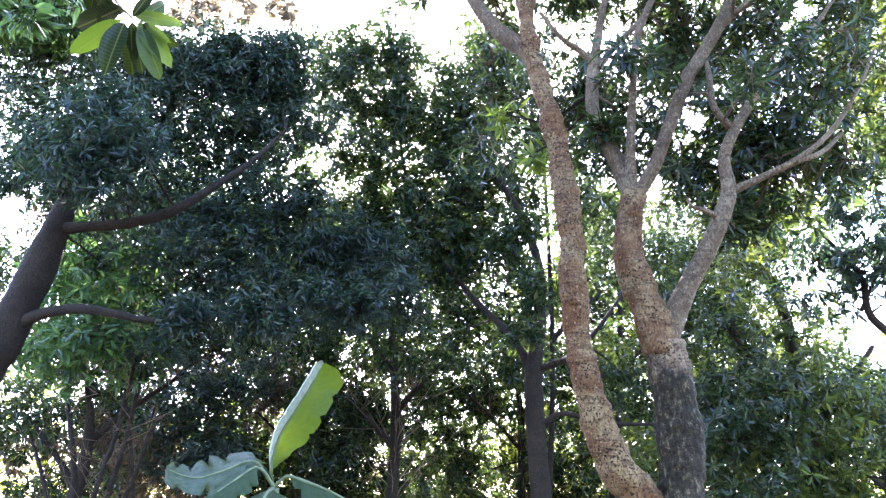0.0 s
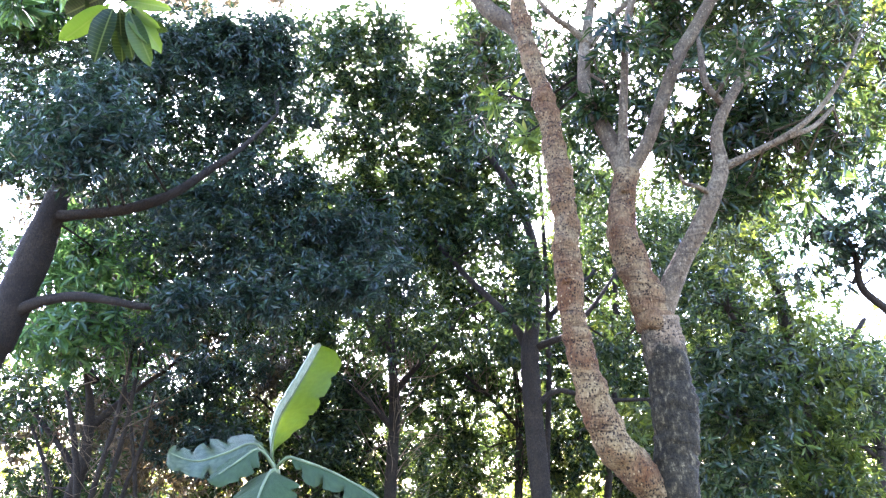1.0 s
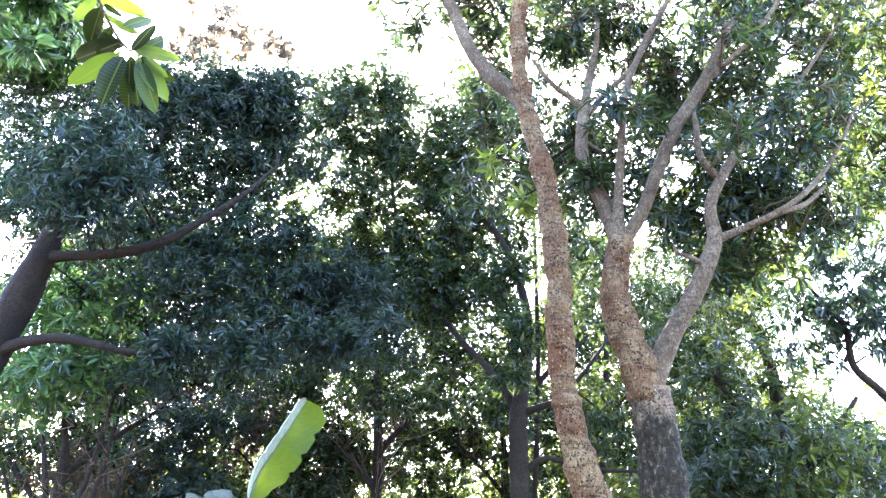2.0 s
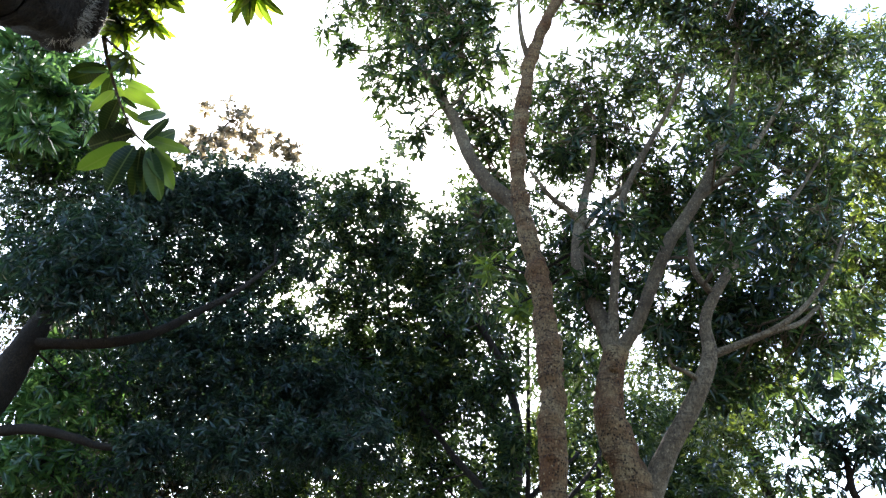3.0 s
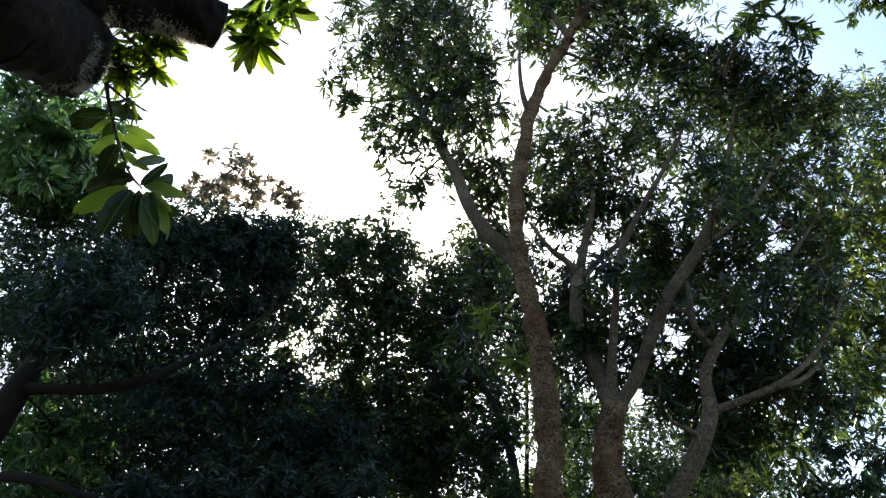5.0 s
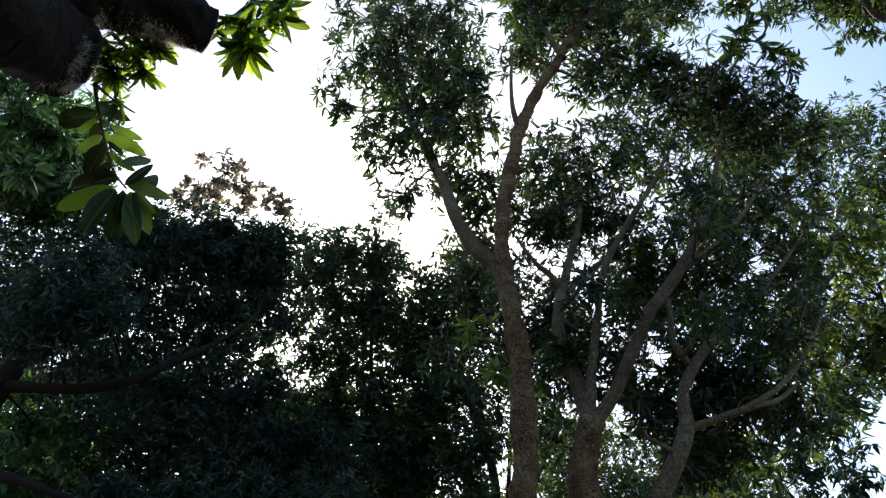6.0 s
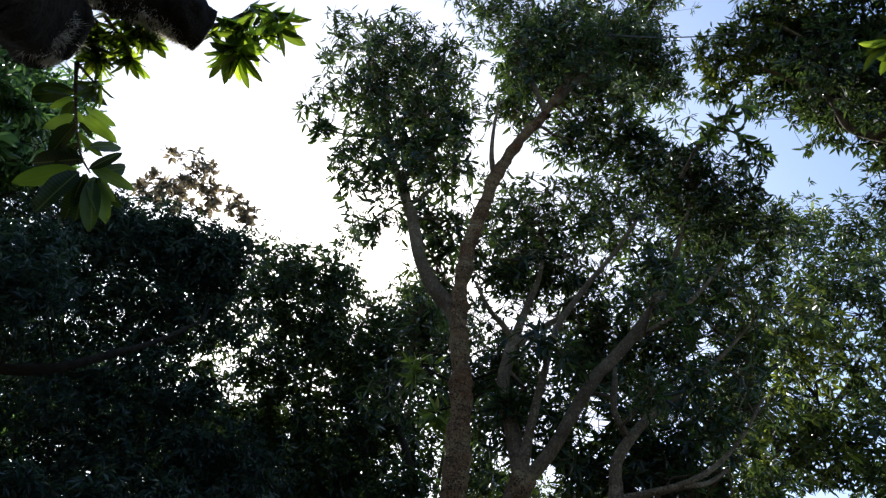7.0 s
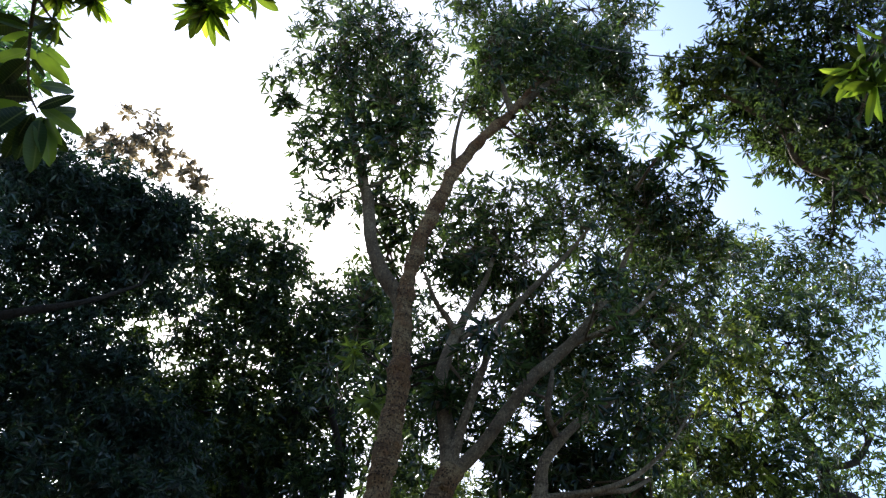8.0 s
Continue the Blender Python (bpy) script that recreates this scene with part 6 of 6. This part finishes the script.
    ((-1.642, 3.050, 3.947), (-1.667, 3.200, 3.738), 1.30),
    ((-1.679, 3.050, 3.962), (-1.718, 3.020, 3.655), 1.40),
    ((-1.702, 3.050, 3.980), (-1.956, 3.120, 3.807), 1.40),
    ((-1.871, 3.050, 4.290), (-1.952, 3.160, 4.118), 1.60),
    ((-1.913, 3.050, 4.355), (-1.985, 3.050, 4.189), 1.50),
    ((-2.020, 3.050, 4.556), (-2.323, 3.200, 4.519), 1.30),
    ((-1.994, 3.050, 4.514), (-2.155, 3.020, 4.459), 1.00),
    ((-1.864, 3.050, 4.316), (-1.783, 3.120, 4.297), 1.10),
    ((-1.965, 3.050, 4.469), (-2.011, 3.160, 4.344), 1.30),
    ((-1.571, 3.050, 3.968), (-1.440, 3.050, 3.848), 1.20),
    ((-1.707, 3.080, 4.056), (-1.935, 3.150, 4.164), 1.20),
    ((-1.732, 3.080, 4.078), (-2.030, 3.200, 4.035), 1.30),
    ((-1.657, 3.080, 3.990), (-1.603, 3.180, 3.749), 1.30),
    ((-1.610, 3.080, 3.985), (-1.409, 3.050, 3.735), 1.30),
    ((-1.634, 3.080, 4.016), (-1.530, 3.200, 4.215), 1.20),
    ((-1.941, 3.080, 4.419), (-1.835, 3.100, 4.332), 1.20),
    ((-2.005, 3.080, 4.528), (-2.096, 3.120, 4.417), 1.30),
    ((-2.069, 3.080, 4.636), (-1.832, 3.000, 4.487), 1.00),
    ((-1.804, 3.080, 4.189), (-1.859, 3.150, 4.019), 1.40),
    ((-1.845, 3.080, 4.261), (-1.671, 3.100, 4.163), 1.10),
], 1)
leafy_twig(near_tree, [(-1.952, 2.550, 4.671, 0.0140), (-1.918, 2.650, 4.712, 0.0110), (-1.863, 2.700, 4.701, 0.0080)], [((-1.916, 2.680, 4.727), (0.4, 0.2, -0.3), 16, 0.16, 0.5), ((-1.851, 2.700, 4.688), (0.5, 0.1, -0.5), 18, 0.16, 0.6)], 2)
leafy_twig(near_tree, [(-1.819, 2.550, 4.783, 0.0130), (-1.795, 2.650, 4.822, 0.0100), (-1.756, 2.700, 4.818, 0.0080)], [((-1.798, 2.660, 4.824), (0.4, 0.2, -0.4), 16, 0.16, 0.5), ((-1.727, 2.700, 4.785), (0.6, 0.1, -0.4), 16, 0.16, 0.5), ((-1.667, 2.700, 4.854), (0.7, 0.1, -0.2), 13, 0.16, 0.4)], 12)
leafy_twig(near_tree, [(-1.891, 2.660, 4.678, 0.0100), (-1.877, 2.750, 4.642, 0.0080), (-1.845, 2.800, 4.582, 0.0060)], [((-1.865, 2.750, 4.629), (0.3, 0.2, -0.5), 16, 0.15, 0.6), ((-1.846, 2.800, 4.592), (0.3, 0.1, -0.7), 16, 0.15, 0.7)], 15)
leafy_twig(near_tree, [(-1.859, 2.700, 4.404, 0.0100), (-1.853, 2.850, 4.478, 0.0070), (-1.802, 2.900, 4.481, 0.0050)], [((-1.813, 2.900, 4.484), (0.4, 0.1, -0.6), 13, 0.15, 0.8)], 16)
leafy_twig(near_tree, [(-1.368, 2.620, 4.942, 0.0150), (-1.310, 2.680, 5.101, 0.0120), (-1.201, 2.700, 5.114, 0.0090)], [((-1.304, 2.680, 5.079), (0.3, 0.2, -0.2), 15, 0.19, 0.4), ((-1.193, 2.700, 5.086), (0.4, 0.1, -0.6), 19, 0.22, 0.6)], 3)
leafy_twig(near_tree, [(-1.314, 2.680, 5.113, 0.0120), (-1.222, 2.700, 5.356, 0.0100), (-1.066, 2.700, 5.392, 0.0080)], [((-1.200, 2.700, 5.342), (0.4, 0.2, -0.2), 16, 0.20, 0.4), ((-1.059, 2.700, 5.362), (0.6, 0.1, -0.4), 19, 0.21, 0.5)], 4)
leafy_twig(near_tree, [(-1.327, 2.640, 4.940, 0.0120), (-1.268, 2.700, 4.942, 0.0090), (-1.202, 2.720, 4.939, 0.0070)], [((-1.202, 2.720, 4.939), (0.3, 0.1, -0.7), 18, 0.21, 0.6)], 5)
leafy_twig(near_tree, [(-1.941, 2.550, 4.644, 0.0120), (-1.938, 2.700, 4.666, 0.0090), (-1.882, 2.750, 4.586, 0.0060)], [((-1.926, 2.700, 4.653), (0.3, 0.1, -0.5), 14, 0.15, 0.6), ((-1.870, 2.750, 4.572), (0.2, 0.1, -0.7), 14, 0.14, 0.6)], 21)
leafy_twig(near_tree, [(-1.781, 2.620, 4.807, 0.0100), (-1.726, 2.700, 4.849, 0.0070), (-1.635, 2.720, 4.797, 0.0050)], [((-1.722, 2.700, 4.839), (0.4, 0.1, -0.4), 13, 0.15, 0.5), ((-1.714, 2.720, 4.687), (0.5, 0.1, -0.6), 12, 0.15, 0.6)], 22)
leafy_twig(near_tree, [(-1.306, 2.680, 5.087, 0.0120), (-1.143, 2.720, 5.183, 0.0090), (-1.000, 2.720, 5.185, 0.0060)], [((-1.133, 2.720, 5.173), (0.4, 0.1, -0.5), 14, 0.2, 0.5), ((-1.020, 2.720, 5.272), (0.5, 0.1, -0.4), 13, 0.2, 0.5), ((-1.153, 2.740, 4.945), (0.2, 0.1, -0.7), 13, 0.2, 0.6)], 23)
leafy_twig(near_tree, [(-1.824, 2.550, 4.670, 0.0120), (-1.750, 2.680, 4.679, 0.0090), (-1.653, 2.750, 4.607, 0.0060)], [((-1.795, 2.700, 4.697), (0.4, 0.1, -0.4), 15, 0.15, 0.5), ((-1.675, 2.760, 4.626), (0.4, 0.1, -0.6), 16, 0.15, 0.6), ((-1.662, 2.720, 4.807), (0.6, 0.1, -0.3), 14, 0.15, 0.5), ((-1.830, 2.780, 4.557), (0.1, 0.1, -0.7), 13, 0.14, 0.6)], 24)
leafy_twig(overhead_tree, [(1.762, 0.783, 4.469, 0.0168), (1.619, 0.950, 4.029, 0.0120), (1.570, 1.000, 3.935, 0.0090), (1.543, 1.050, 3.933, 0.0060)], [((1.533, 1.050, 3.918), (-0.6, 0.2, -0.4), 13, 0.13, 0.6), ((1.570, 1.000, 3.935), (-0.4, 0.1, 0.0), 12, 0.13, 0.5), ((1.605, 1.020, 3.842), (-0.3, 0.2, -0.5), 12, 0.13, 0.6), ((1.614, 0.970, 4.076), (-0.3, 0.2, -0.2), 10, 0.13, 0.4)], 6)
# Darker copy of the leaves here, so the twigs read as silhouettes.
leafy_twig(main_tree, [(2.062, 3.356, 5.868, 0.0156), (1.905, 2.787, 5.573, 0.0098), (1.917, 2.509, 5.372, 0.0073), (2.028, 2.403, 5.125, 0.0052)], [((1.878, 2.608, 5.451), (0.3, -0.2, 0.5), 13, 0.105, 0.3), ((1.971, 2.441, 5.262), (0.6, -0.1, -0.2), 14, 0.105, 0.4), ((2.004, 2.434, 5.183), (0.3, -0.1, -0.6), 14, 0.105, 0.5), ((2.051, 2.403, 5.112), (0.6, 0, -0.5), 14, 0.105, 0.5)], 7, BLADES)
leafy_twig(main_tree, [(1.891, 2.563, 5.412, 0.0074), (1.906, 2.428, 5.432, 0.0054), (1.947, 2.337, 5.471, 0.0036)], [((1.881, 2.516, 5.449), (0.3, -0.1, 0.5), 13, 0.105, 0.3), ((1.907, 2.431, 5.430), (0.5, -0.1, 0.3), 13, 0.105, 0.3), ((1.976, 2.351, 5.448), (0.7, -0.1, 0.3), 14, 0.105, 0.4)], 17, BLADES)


# ---- branch scars on the main trunks ----
def scar(owner, place, radius, seed):
    """A grown-over knot: a raised rim round a dark hollow, facing the clearing."""
    rng = np.random.default_rng(seed)
    turn = np.arange(16) / 16 * 2 * np.pi
    rings = []
    for reach, depth in ((1.5, 0.02), (1.1, -0.01), (0.8, -0.014), (0.5, -0.008), (0.2, -0.005), (0.02, -0.004)):
        wob = 1 + 0.12 * np.sin(turn * 3 + seed) + rng.normal(0, 0.05, 16)
        rings.append(np.stack([radius * reach * wob * np.cos(turn) * 1.25, np.full(16, depth), radius * reach * wob * np.sin(turn) * 0.8], 1) + np.array(place))
    verts = np.vstack(rings)
    i, j = np.meshgrid(np.arange(5), np.arange(16), indexing="ij")
    k = (j + 1) % 16
    faces = np.stack([i * 16 + j, (i + 1) * 16 + j, (i + 1) * 16 + k, i * 16 + k], -1).reshape(-1, 4)
    mesh_object("branch_scar", verts, faces, BARK_DARK if radius > 0.028 else BARK_MAIN, owner)


for index, (place, radius) in enumerate((((1.031, 5.290, 3.080), 0.026), ((1.614, 5.450, 3.926), 0.024), ((1.097, 5.330, 4.064), 0.022), ((1.735, 5.366, 2.720), 0.028))):
    scar(main_tree, place, radius, index)


# ---- lichen fringe on the sawn limbs ----
def fringe(owner, seed=8):
    m, t, out = material("pale_lichen")
    body = node(t, "ShaderNodeBsdfPrincipled", Roughness=0.9)
    body.inputs["Base Color"].default_value = (0.7, 0.66, 0.58, 1)
    soft = node(t, "ShaderNodeBsdfTranslucent")
    soft.inputs["Color"].default_value = (0.6, 0.55, 0.45, 1)
    mix = t.nodes.new("ShaderNodeMixShader")
    t.links.new(body.outputs[0], mix.inputs[1])
    t.links.new(soft.outputs[0], mix.inputs[2])
    t.links.new(mix.outputs[0], out.inputs[0])
    rng = np.random.default_rng(seed)
    bunch = []
    for rows, side, bound in ((LIMB_ROWS[owner.name][0][-4:], (0.75, 0.3, -0.55), 0.72), (LIMB_ROWS[owner.name][1][3:], (0.1, 0.6, -0.79), 0.8)):
        n = 26000
        pick = rng.integers(0, len(rows) - 1, n)
        share = rng.uniform(0, 1, (n, 1))
        at = rows[pick] * (1 - share) + rows[pick + 1] * share
        way = unit(rows[pick + 1, :3] - rows[pick, :3])
        out_way = unit(np.cross(way, unit(rng.normal(0, 1, (n, 3)))))
        grown = out_way @ np.array(side) > bound + rng.normal(0, 0.08, n)
        at, out_way, n = at[grown], out_way[grown], int(grown.sum())
        base = at[:, :3] + out_way * at[:, 3:4] * 0.97
        tip = base + unit(out_way + rng.normal(0, 0.7, (n, 3))) * rng.gamma(2.0, 0.011, (n, 1))
        wide = unit(rng.normal(0, 1, (n, 3))) * 0.0026
        bunch.append(np.stack([base - wide, base + wide, tip], 1).reshape(-1, 3))
    verts = np.vstack(bunch)
    tagged(mesh_object("lichen", verts, np.arange(len(verts)).reshape(-1, 3), m, owner, False), "pale grey lichen fuzz", kind="stuff")


fringe(near_tree)


# ---- young banana plant ----
def banana_leaf(name, dark, light, shine, share, rough=0.3):
    """Veined blade that lets part of the sunlight through."""
    m, t, out = material(name)
    coords = node(t, "ShaderNodeUVMap").outputs[0]
    veins = node(t, "ShaderNodeTexWave", Scale=26.0, Distortion=0.6, Detail=1.0)
    veins.bands_direction = "Y"
    t.links.new(coords, veins.inputs["Vector"])
    blot = node(t, "ShaderNodeTexNoise", Scale=9.0, Detail=4.0)
    t.links.new(coords, blot.inputs["Vector"])
    base = ramp(t, blot.outputs[0], (0.35, dark), (0.65, light))
    base = mixed(t, "MULTIPLY", 0.35, base, ramp(t, veins.outputs["Fac"], (0.0, (0.6, 0.65, 0.55)), (0.6, (1.1, 1.1, 1.0))))
    glow = mixed(t, "MULTIPLY", 0.4, shine, ramp(t, veins.outputs["Fac"], (0.0, (0.65, 0.7, 0.4)), (0.6, (1, 1, 1))))
    body = node(t, "ShaderNodeBsdfPrincipled", Roughness=rough)
    t.links.new(base, body.inputs["Base Color"])
    bump = node(t, "ShaderNodeBump", Strength=0.3, Distance=0.006)
    t.links.new(veins.outputs["Fac"], bump.inputs["Height"])
    t.links.new(bump.outputs[0], body.inputs["Normal"])
    soft = node(t, "ShaderNodeBsdfTranslucent")
    t.links.new(glow, soft.inputs["Color"])
    mix = t.nodes.new("ShaderNodeMixShader")
    mix.inputs[0].default_value = share
    t.links.new(body.outputs[0], mix.inputs[1])
    t.links.new(soft.outputs[0], mix.inputs[2])
    t.links.new(mix.outputs[0], out.inputs[0])
    return m


def banana():
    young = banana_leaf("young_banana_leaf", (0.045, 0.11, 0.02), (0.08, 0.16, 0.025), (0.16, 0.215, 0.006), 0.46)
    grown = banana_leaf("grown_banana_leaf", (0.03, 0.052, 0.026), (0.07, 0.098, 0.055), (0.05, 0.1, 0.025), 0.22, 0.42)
    # Darker, duller copy of grown for the lower blades: shade put into the colour.
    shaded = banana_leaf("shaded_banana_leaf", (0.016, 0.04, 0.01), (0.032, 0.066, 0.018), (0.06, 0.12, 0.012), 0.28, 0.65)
    under = banana_leaf("banana_leaf_underside", (0.27, 0.31, 0.25), (0.4, 0.44, 0.37), (0.08, 0.12, 0.04), 0.12)
    stalk, t, out = material("banana_stalk")
    body = node(t, "ShaderNodeBsdfPrincipled", Roughness=0.5)
    streak = node(t, "ShaderNodeTexNoise", Scale=14.0, Detail=5.0)
    t.links.new(node(t, "ShaderNodeTexCoord").outputs["Object"], streak.inputs["Vector"])
    t.links.new(ramp(t, streak.outputs[0], (0.35, (0.07, 0.1, 0.045)), (0.65, (0.14, 0.18, 0.08))), body.inputs["Base Color"])
    t.links.new(body.outputs[0], out.inputs[0])

    plant = tagged(new("banana_plant"), "young banana plant with a half-unrolled bright green leaf", "plant")
    top = (-0.971, 4.300, 1.662)
    rng = np.random.default_rng(4)
    verts, faces = tube([(top[0], top[1] + 0.02, -0.1, 0.09), (top[0], top[1] + 0.01, 0.5, 0.075), (top[0], top[1], top[2] * 0.75, 0.055), (*top, 0.03)], 14, 0.06, rng, 0.04)
    mesh_object("pseudostem", verts, faces, stalk, plant)

    def blade(points, half, normal, fold, twist=0.0, torn=0.0, bare=0.12, blunt=3.0, m=None, wavy=1.6, flap=None):
        """A leaf: rib along the points, blade folded up by fold on either side (left, right), torn between the veins."""
        path = glide(points, 0.02)[:, :3]
        n = len(path)
        along = np.linspace(0, 1, n)
        way = unit(np.gradient(path, axis=0))
        side = unit(np.cross(way, np.array(normal, float)))
        face = np.cross(side, way)
        open_ = np.clip((along - bare) / (1 - bare), 0, 1)
        w = half * np.clip(open_ * 5, 0, 1) ** 0.6 * np.clip((1 - open_) * blunt, 0, 1) ** 0.5
        w[open_ <= 0] = 0.006
        slots = 6
        across = np.concatenate([-np.linspace(1, 0, slots), np.linspace(0, 1, slots)[1:]])
        grid = np.zeros((n, len(across), 3))
        uv = np.zeros((n, len(across), 2))
        for c, s in enumerate(across):
            turn = fold[0] if s < 0 else fold[1]
            curl = turn * (0.6 + 0.4 * abs(s))
            wave = 0.05 * half * np.sin(along * 14 + (4 if s < 0 else 0)) * abs(s) * wavy
            edge = 1 - torn * np.abs(np.sin(along * 19 + (s < 0) * 2)) ** 24 * abs(s)
            grid[:, c] = path + side * (w * s * edge * math.cos(curl))[:, None] + face * (w * abs(s) * math.sin(curl) + wave)[:, None] + way * (w * abs(s) * 0.35)[:, None]
            uv[:, c] = np.stack([np.full(n, s * half * 4), along * np.linalg.norm(path[-1] - path[0]) * 4 - abs(s) * half], 1)
        i, j = np.meshgrid(np.arange(n - 1), np.arange(len(across) - 1), indexing="ij")
        k = len(across)
        faces = np.stack([i * k + j, i * k + j + 1, (i + 1) * k + j + 1, (i + 1) * k + j], -1).reshape(-1, 4)
        ob = mesh_object("leaf", grid.reshape(-1, 3), faces, m or grown, plant)
        if flap:
            ob.data.materials.append(flap)
            ob.data.polygons.foreach_set("material_index", (j < slots - 1).astype(np.int32).ravel())
        layer = ob.data.uv_layers.new(name="UVMap")
        layer.data.foreach_set("uv", uv.reshape(-1, 2)[faces.ravel()].astype(np.float32).ravel())
        rib_rows = [(*p, 0.011 * (1 - 0.75 * a)) for p, a in zip(path[::4], along[::4])]
        verts, quads = tube(rib_rows, 8, 0.04, rng, 0.02)
        mesh_object("midrib", verts, quads, stalk, ob)
        return ob

    blade([(-0.977, 4.300, 1.659, 0.1300), (-0.999, 4.300, 1.799, 0.1300), (-0.963, 4.280, 1.946, 0.1300), (-0.881, 4.270, 2.092, 0.1300), (-0.803, 4.260, 2.227, 0.1300), (-0.718, 4.250, 2.386, 0.1300)], 0.17, (0.38, -0.92, 0.1), (1.28, 0.25), torn=0.16, bare=0.14, blunt=7.0, m=young, wavy=2.6, flap=under)
    blade([(-0.971, 4.300, 1.672, 0.1300), (-1.090, 4.270, 1.808, 0.1300), (-1.232, 4.200, 1.756, 0.1300), (-1.391, 4.150, 1.708, 0.1300), (-1.547, 4.120, 1.759, 0.1300)], 0.125, (-0.1, -0.6, 0.8), (-0.55, 0.25), torn=0.8, bare=0.2, blunt=2.2, wavy=3.0)
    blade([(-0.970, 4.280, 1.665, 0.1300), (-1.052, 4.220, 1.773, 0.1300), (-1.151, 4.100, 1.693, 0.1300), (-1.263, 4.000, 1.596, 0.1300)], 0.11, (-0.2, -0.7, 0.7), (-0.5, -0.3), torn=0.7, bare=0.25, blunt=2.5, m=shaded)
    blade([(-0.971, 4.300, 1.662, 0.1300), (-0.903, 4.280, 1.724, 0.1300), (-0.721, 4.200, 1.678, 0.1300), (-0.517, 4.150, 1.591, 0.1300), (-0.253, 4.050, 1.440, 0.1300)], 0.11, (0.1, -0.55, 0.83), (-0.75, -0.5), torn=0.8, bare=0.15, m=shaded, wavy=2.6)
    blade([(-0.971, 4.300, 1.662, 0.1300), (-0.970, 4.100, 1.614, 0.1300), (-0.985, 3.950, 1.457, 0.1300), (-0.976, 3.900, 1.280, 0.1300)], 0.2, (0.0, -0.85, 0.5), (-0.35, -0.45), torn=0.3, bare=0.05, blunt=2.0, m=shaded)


banana()


# ---- cable between the crowns ----
def cable():
    m, t, out = material("black_cable")
    body = node(t, "ShaderNodeBsdfPrincipled", Roughness=0.6)
    body.inputs["Base Color"].default_value = (0.03, 0.03, 0.03, 1)
    t.links.new(body.outputs[0], out.inputs[0])
    a, b = np.array((2.090, 5.022, 10.698)), np.array((3.582, 3.802, 9.689))
    rows = [(*(a + (b - a) * s - np.array((0, 0, 0.5 * s * (1 - s)))), 0.008) for s in np.linspace(0, 1, 9)]
    verts, faces = tube(rows, 6, 0.3, np.random.default_rng(1), 0.0)
    tagged(mesh_object("overhead_cable", verts, faces, m), "thin black cable slung between the tree crowns", "cable")


cable()


# ---- dry wood under the crowns ----
def brushwood(owner, count, low, high, seed):
    rng = np.random.default_rng(seed)
    rows = np.vstack(LIMB_ROWS[owner.name])
    rows = rows[(rows[:, 2] > low) & (rows[:, 2] < high)]
    starts = rows[rng.integers(0, len(rows), count), :3]
    way = unit(rng.normal(0, 1, (count, 3)) * (0.8, 0.6, 0.5) + np.array((0.2, -0.2, 1.0)))
    ends = starts + way * rng.uniform(0.4, 1.5, (count, 1))
    fine = ends[rng.integers(0, count, count * 2)] - way[rng.integers(0, count, count * 2)] * 0.02
    spray = fine + unit(rng.normal(0, 1, fine.shape) + np.array((0, 0, 0.4))) * rng.uniform(0.15, 0.5, (count * 2, 1))
    r0 = np.concatenate([rng.uniform(0.006, 0.012, count), np.full(count * 2, 0.004)])
    verts, faces = rods(np.vstack([starts, fine]), np.vstack([ends, spray]), r0, r0 * 0.45, rng)
    tagged(mesh_object("brushwood", verts, faces, BARK_PALE, owner), "dry brown bare twigs", kind="stuff")


for number, (owner, count) in enumerate(((back0_tree, 45), (back1_tree, 60), (back2_tree, 60), (back3_tree, 80), (back4_tree, 70))):
    brushwood(owner, count, 0.8, 3.6, 90 + number)


# ---- far woods ----
def far_woods():
    """Sunlit brush and tree tops beyond the orchard."""
    rng = np.random.default_rng(21)
    clumps = [(x + rng.uniform(-1.2, 1.2), rng.uniform(19, 27), z * rng.uniform(0.8, 1.2), 1.6, 1.2, 0.9, 1) for x in np.arange(-20, 21, 1.4) for z in (0.5, 1.6, 2.8, 4.0, 5.4, 6.8)]
    tips, axes = [], []
    for x, y, z, a, b, c, _ in clumps:
        n = int(105 * max(0.2, 1 - z / 7.5))
        way = rng.normal(0, 0.6, (n, 3))
        tips.append(np.array((x, y, z)) + way * (a, b, c))
        axes.append(unit(way + np.array((0, 0, 0.6))))
    tips, axes = np.vstack(tips), np.vstack(axes)
    keep = tips[:, 2] > 0.05
    verts, faces = leaves(tips[keep], axes[keep], rng, 8, 0.22, simple=True)
    tagged(mesh_object("far_woods", verts, faces, LEAF_LIME, None, False), "sunlit green brush beyond the orchard trees", "woods", kind="stuff")


far_woods()
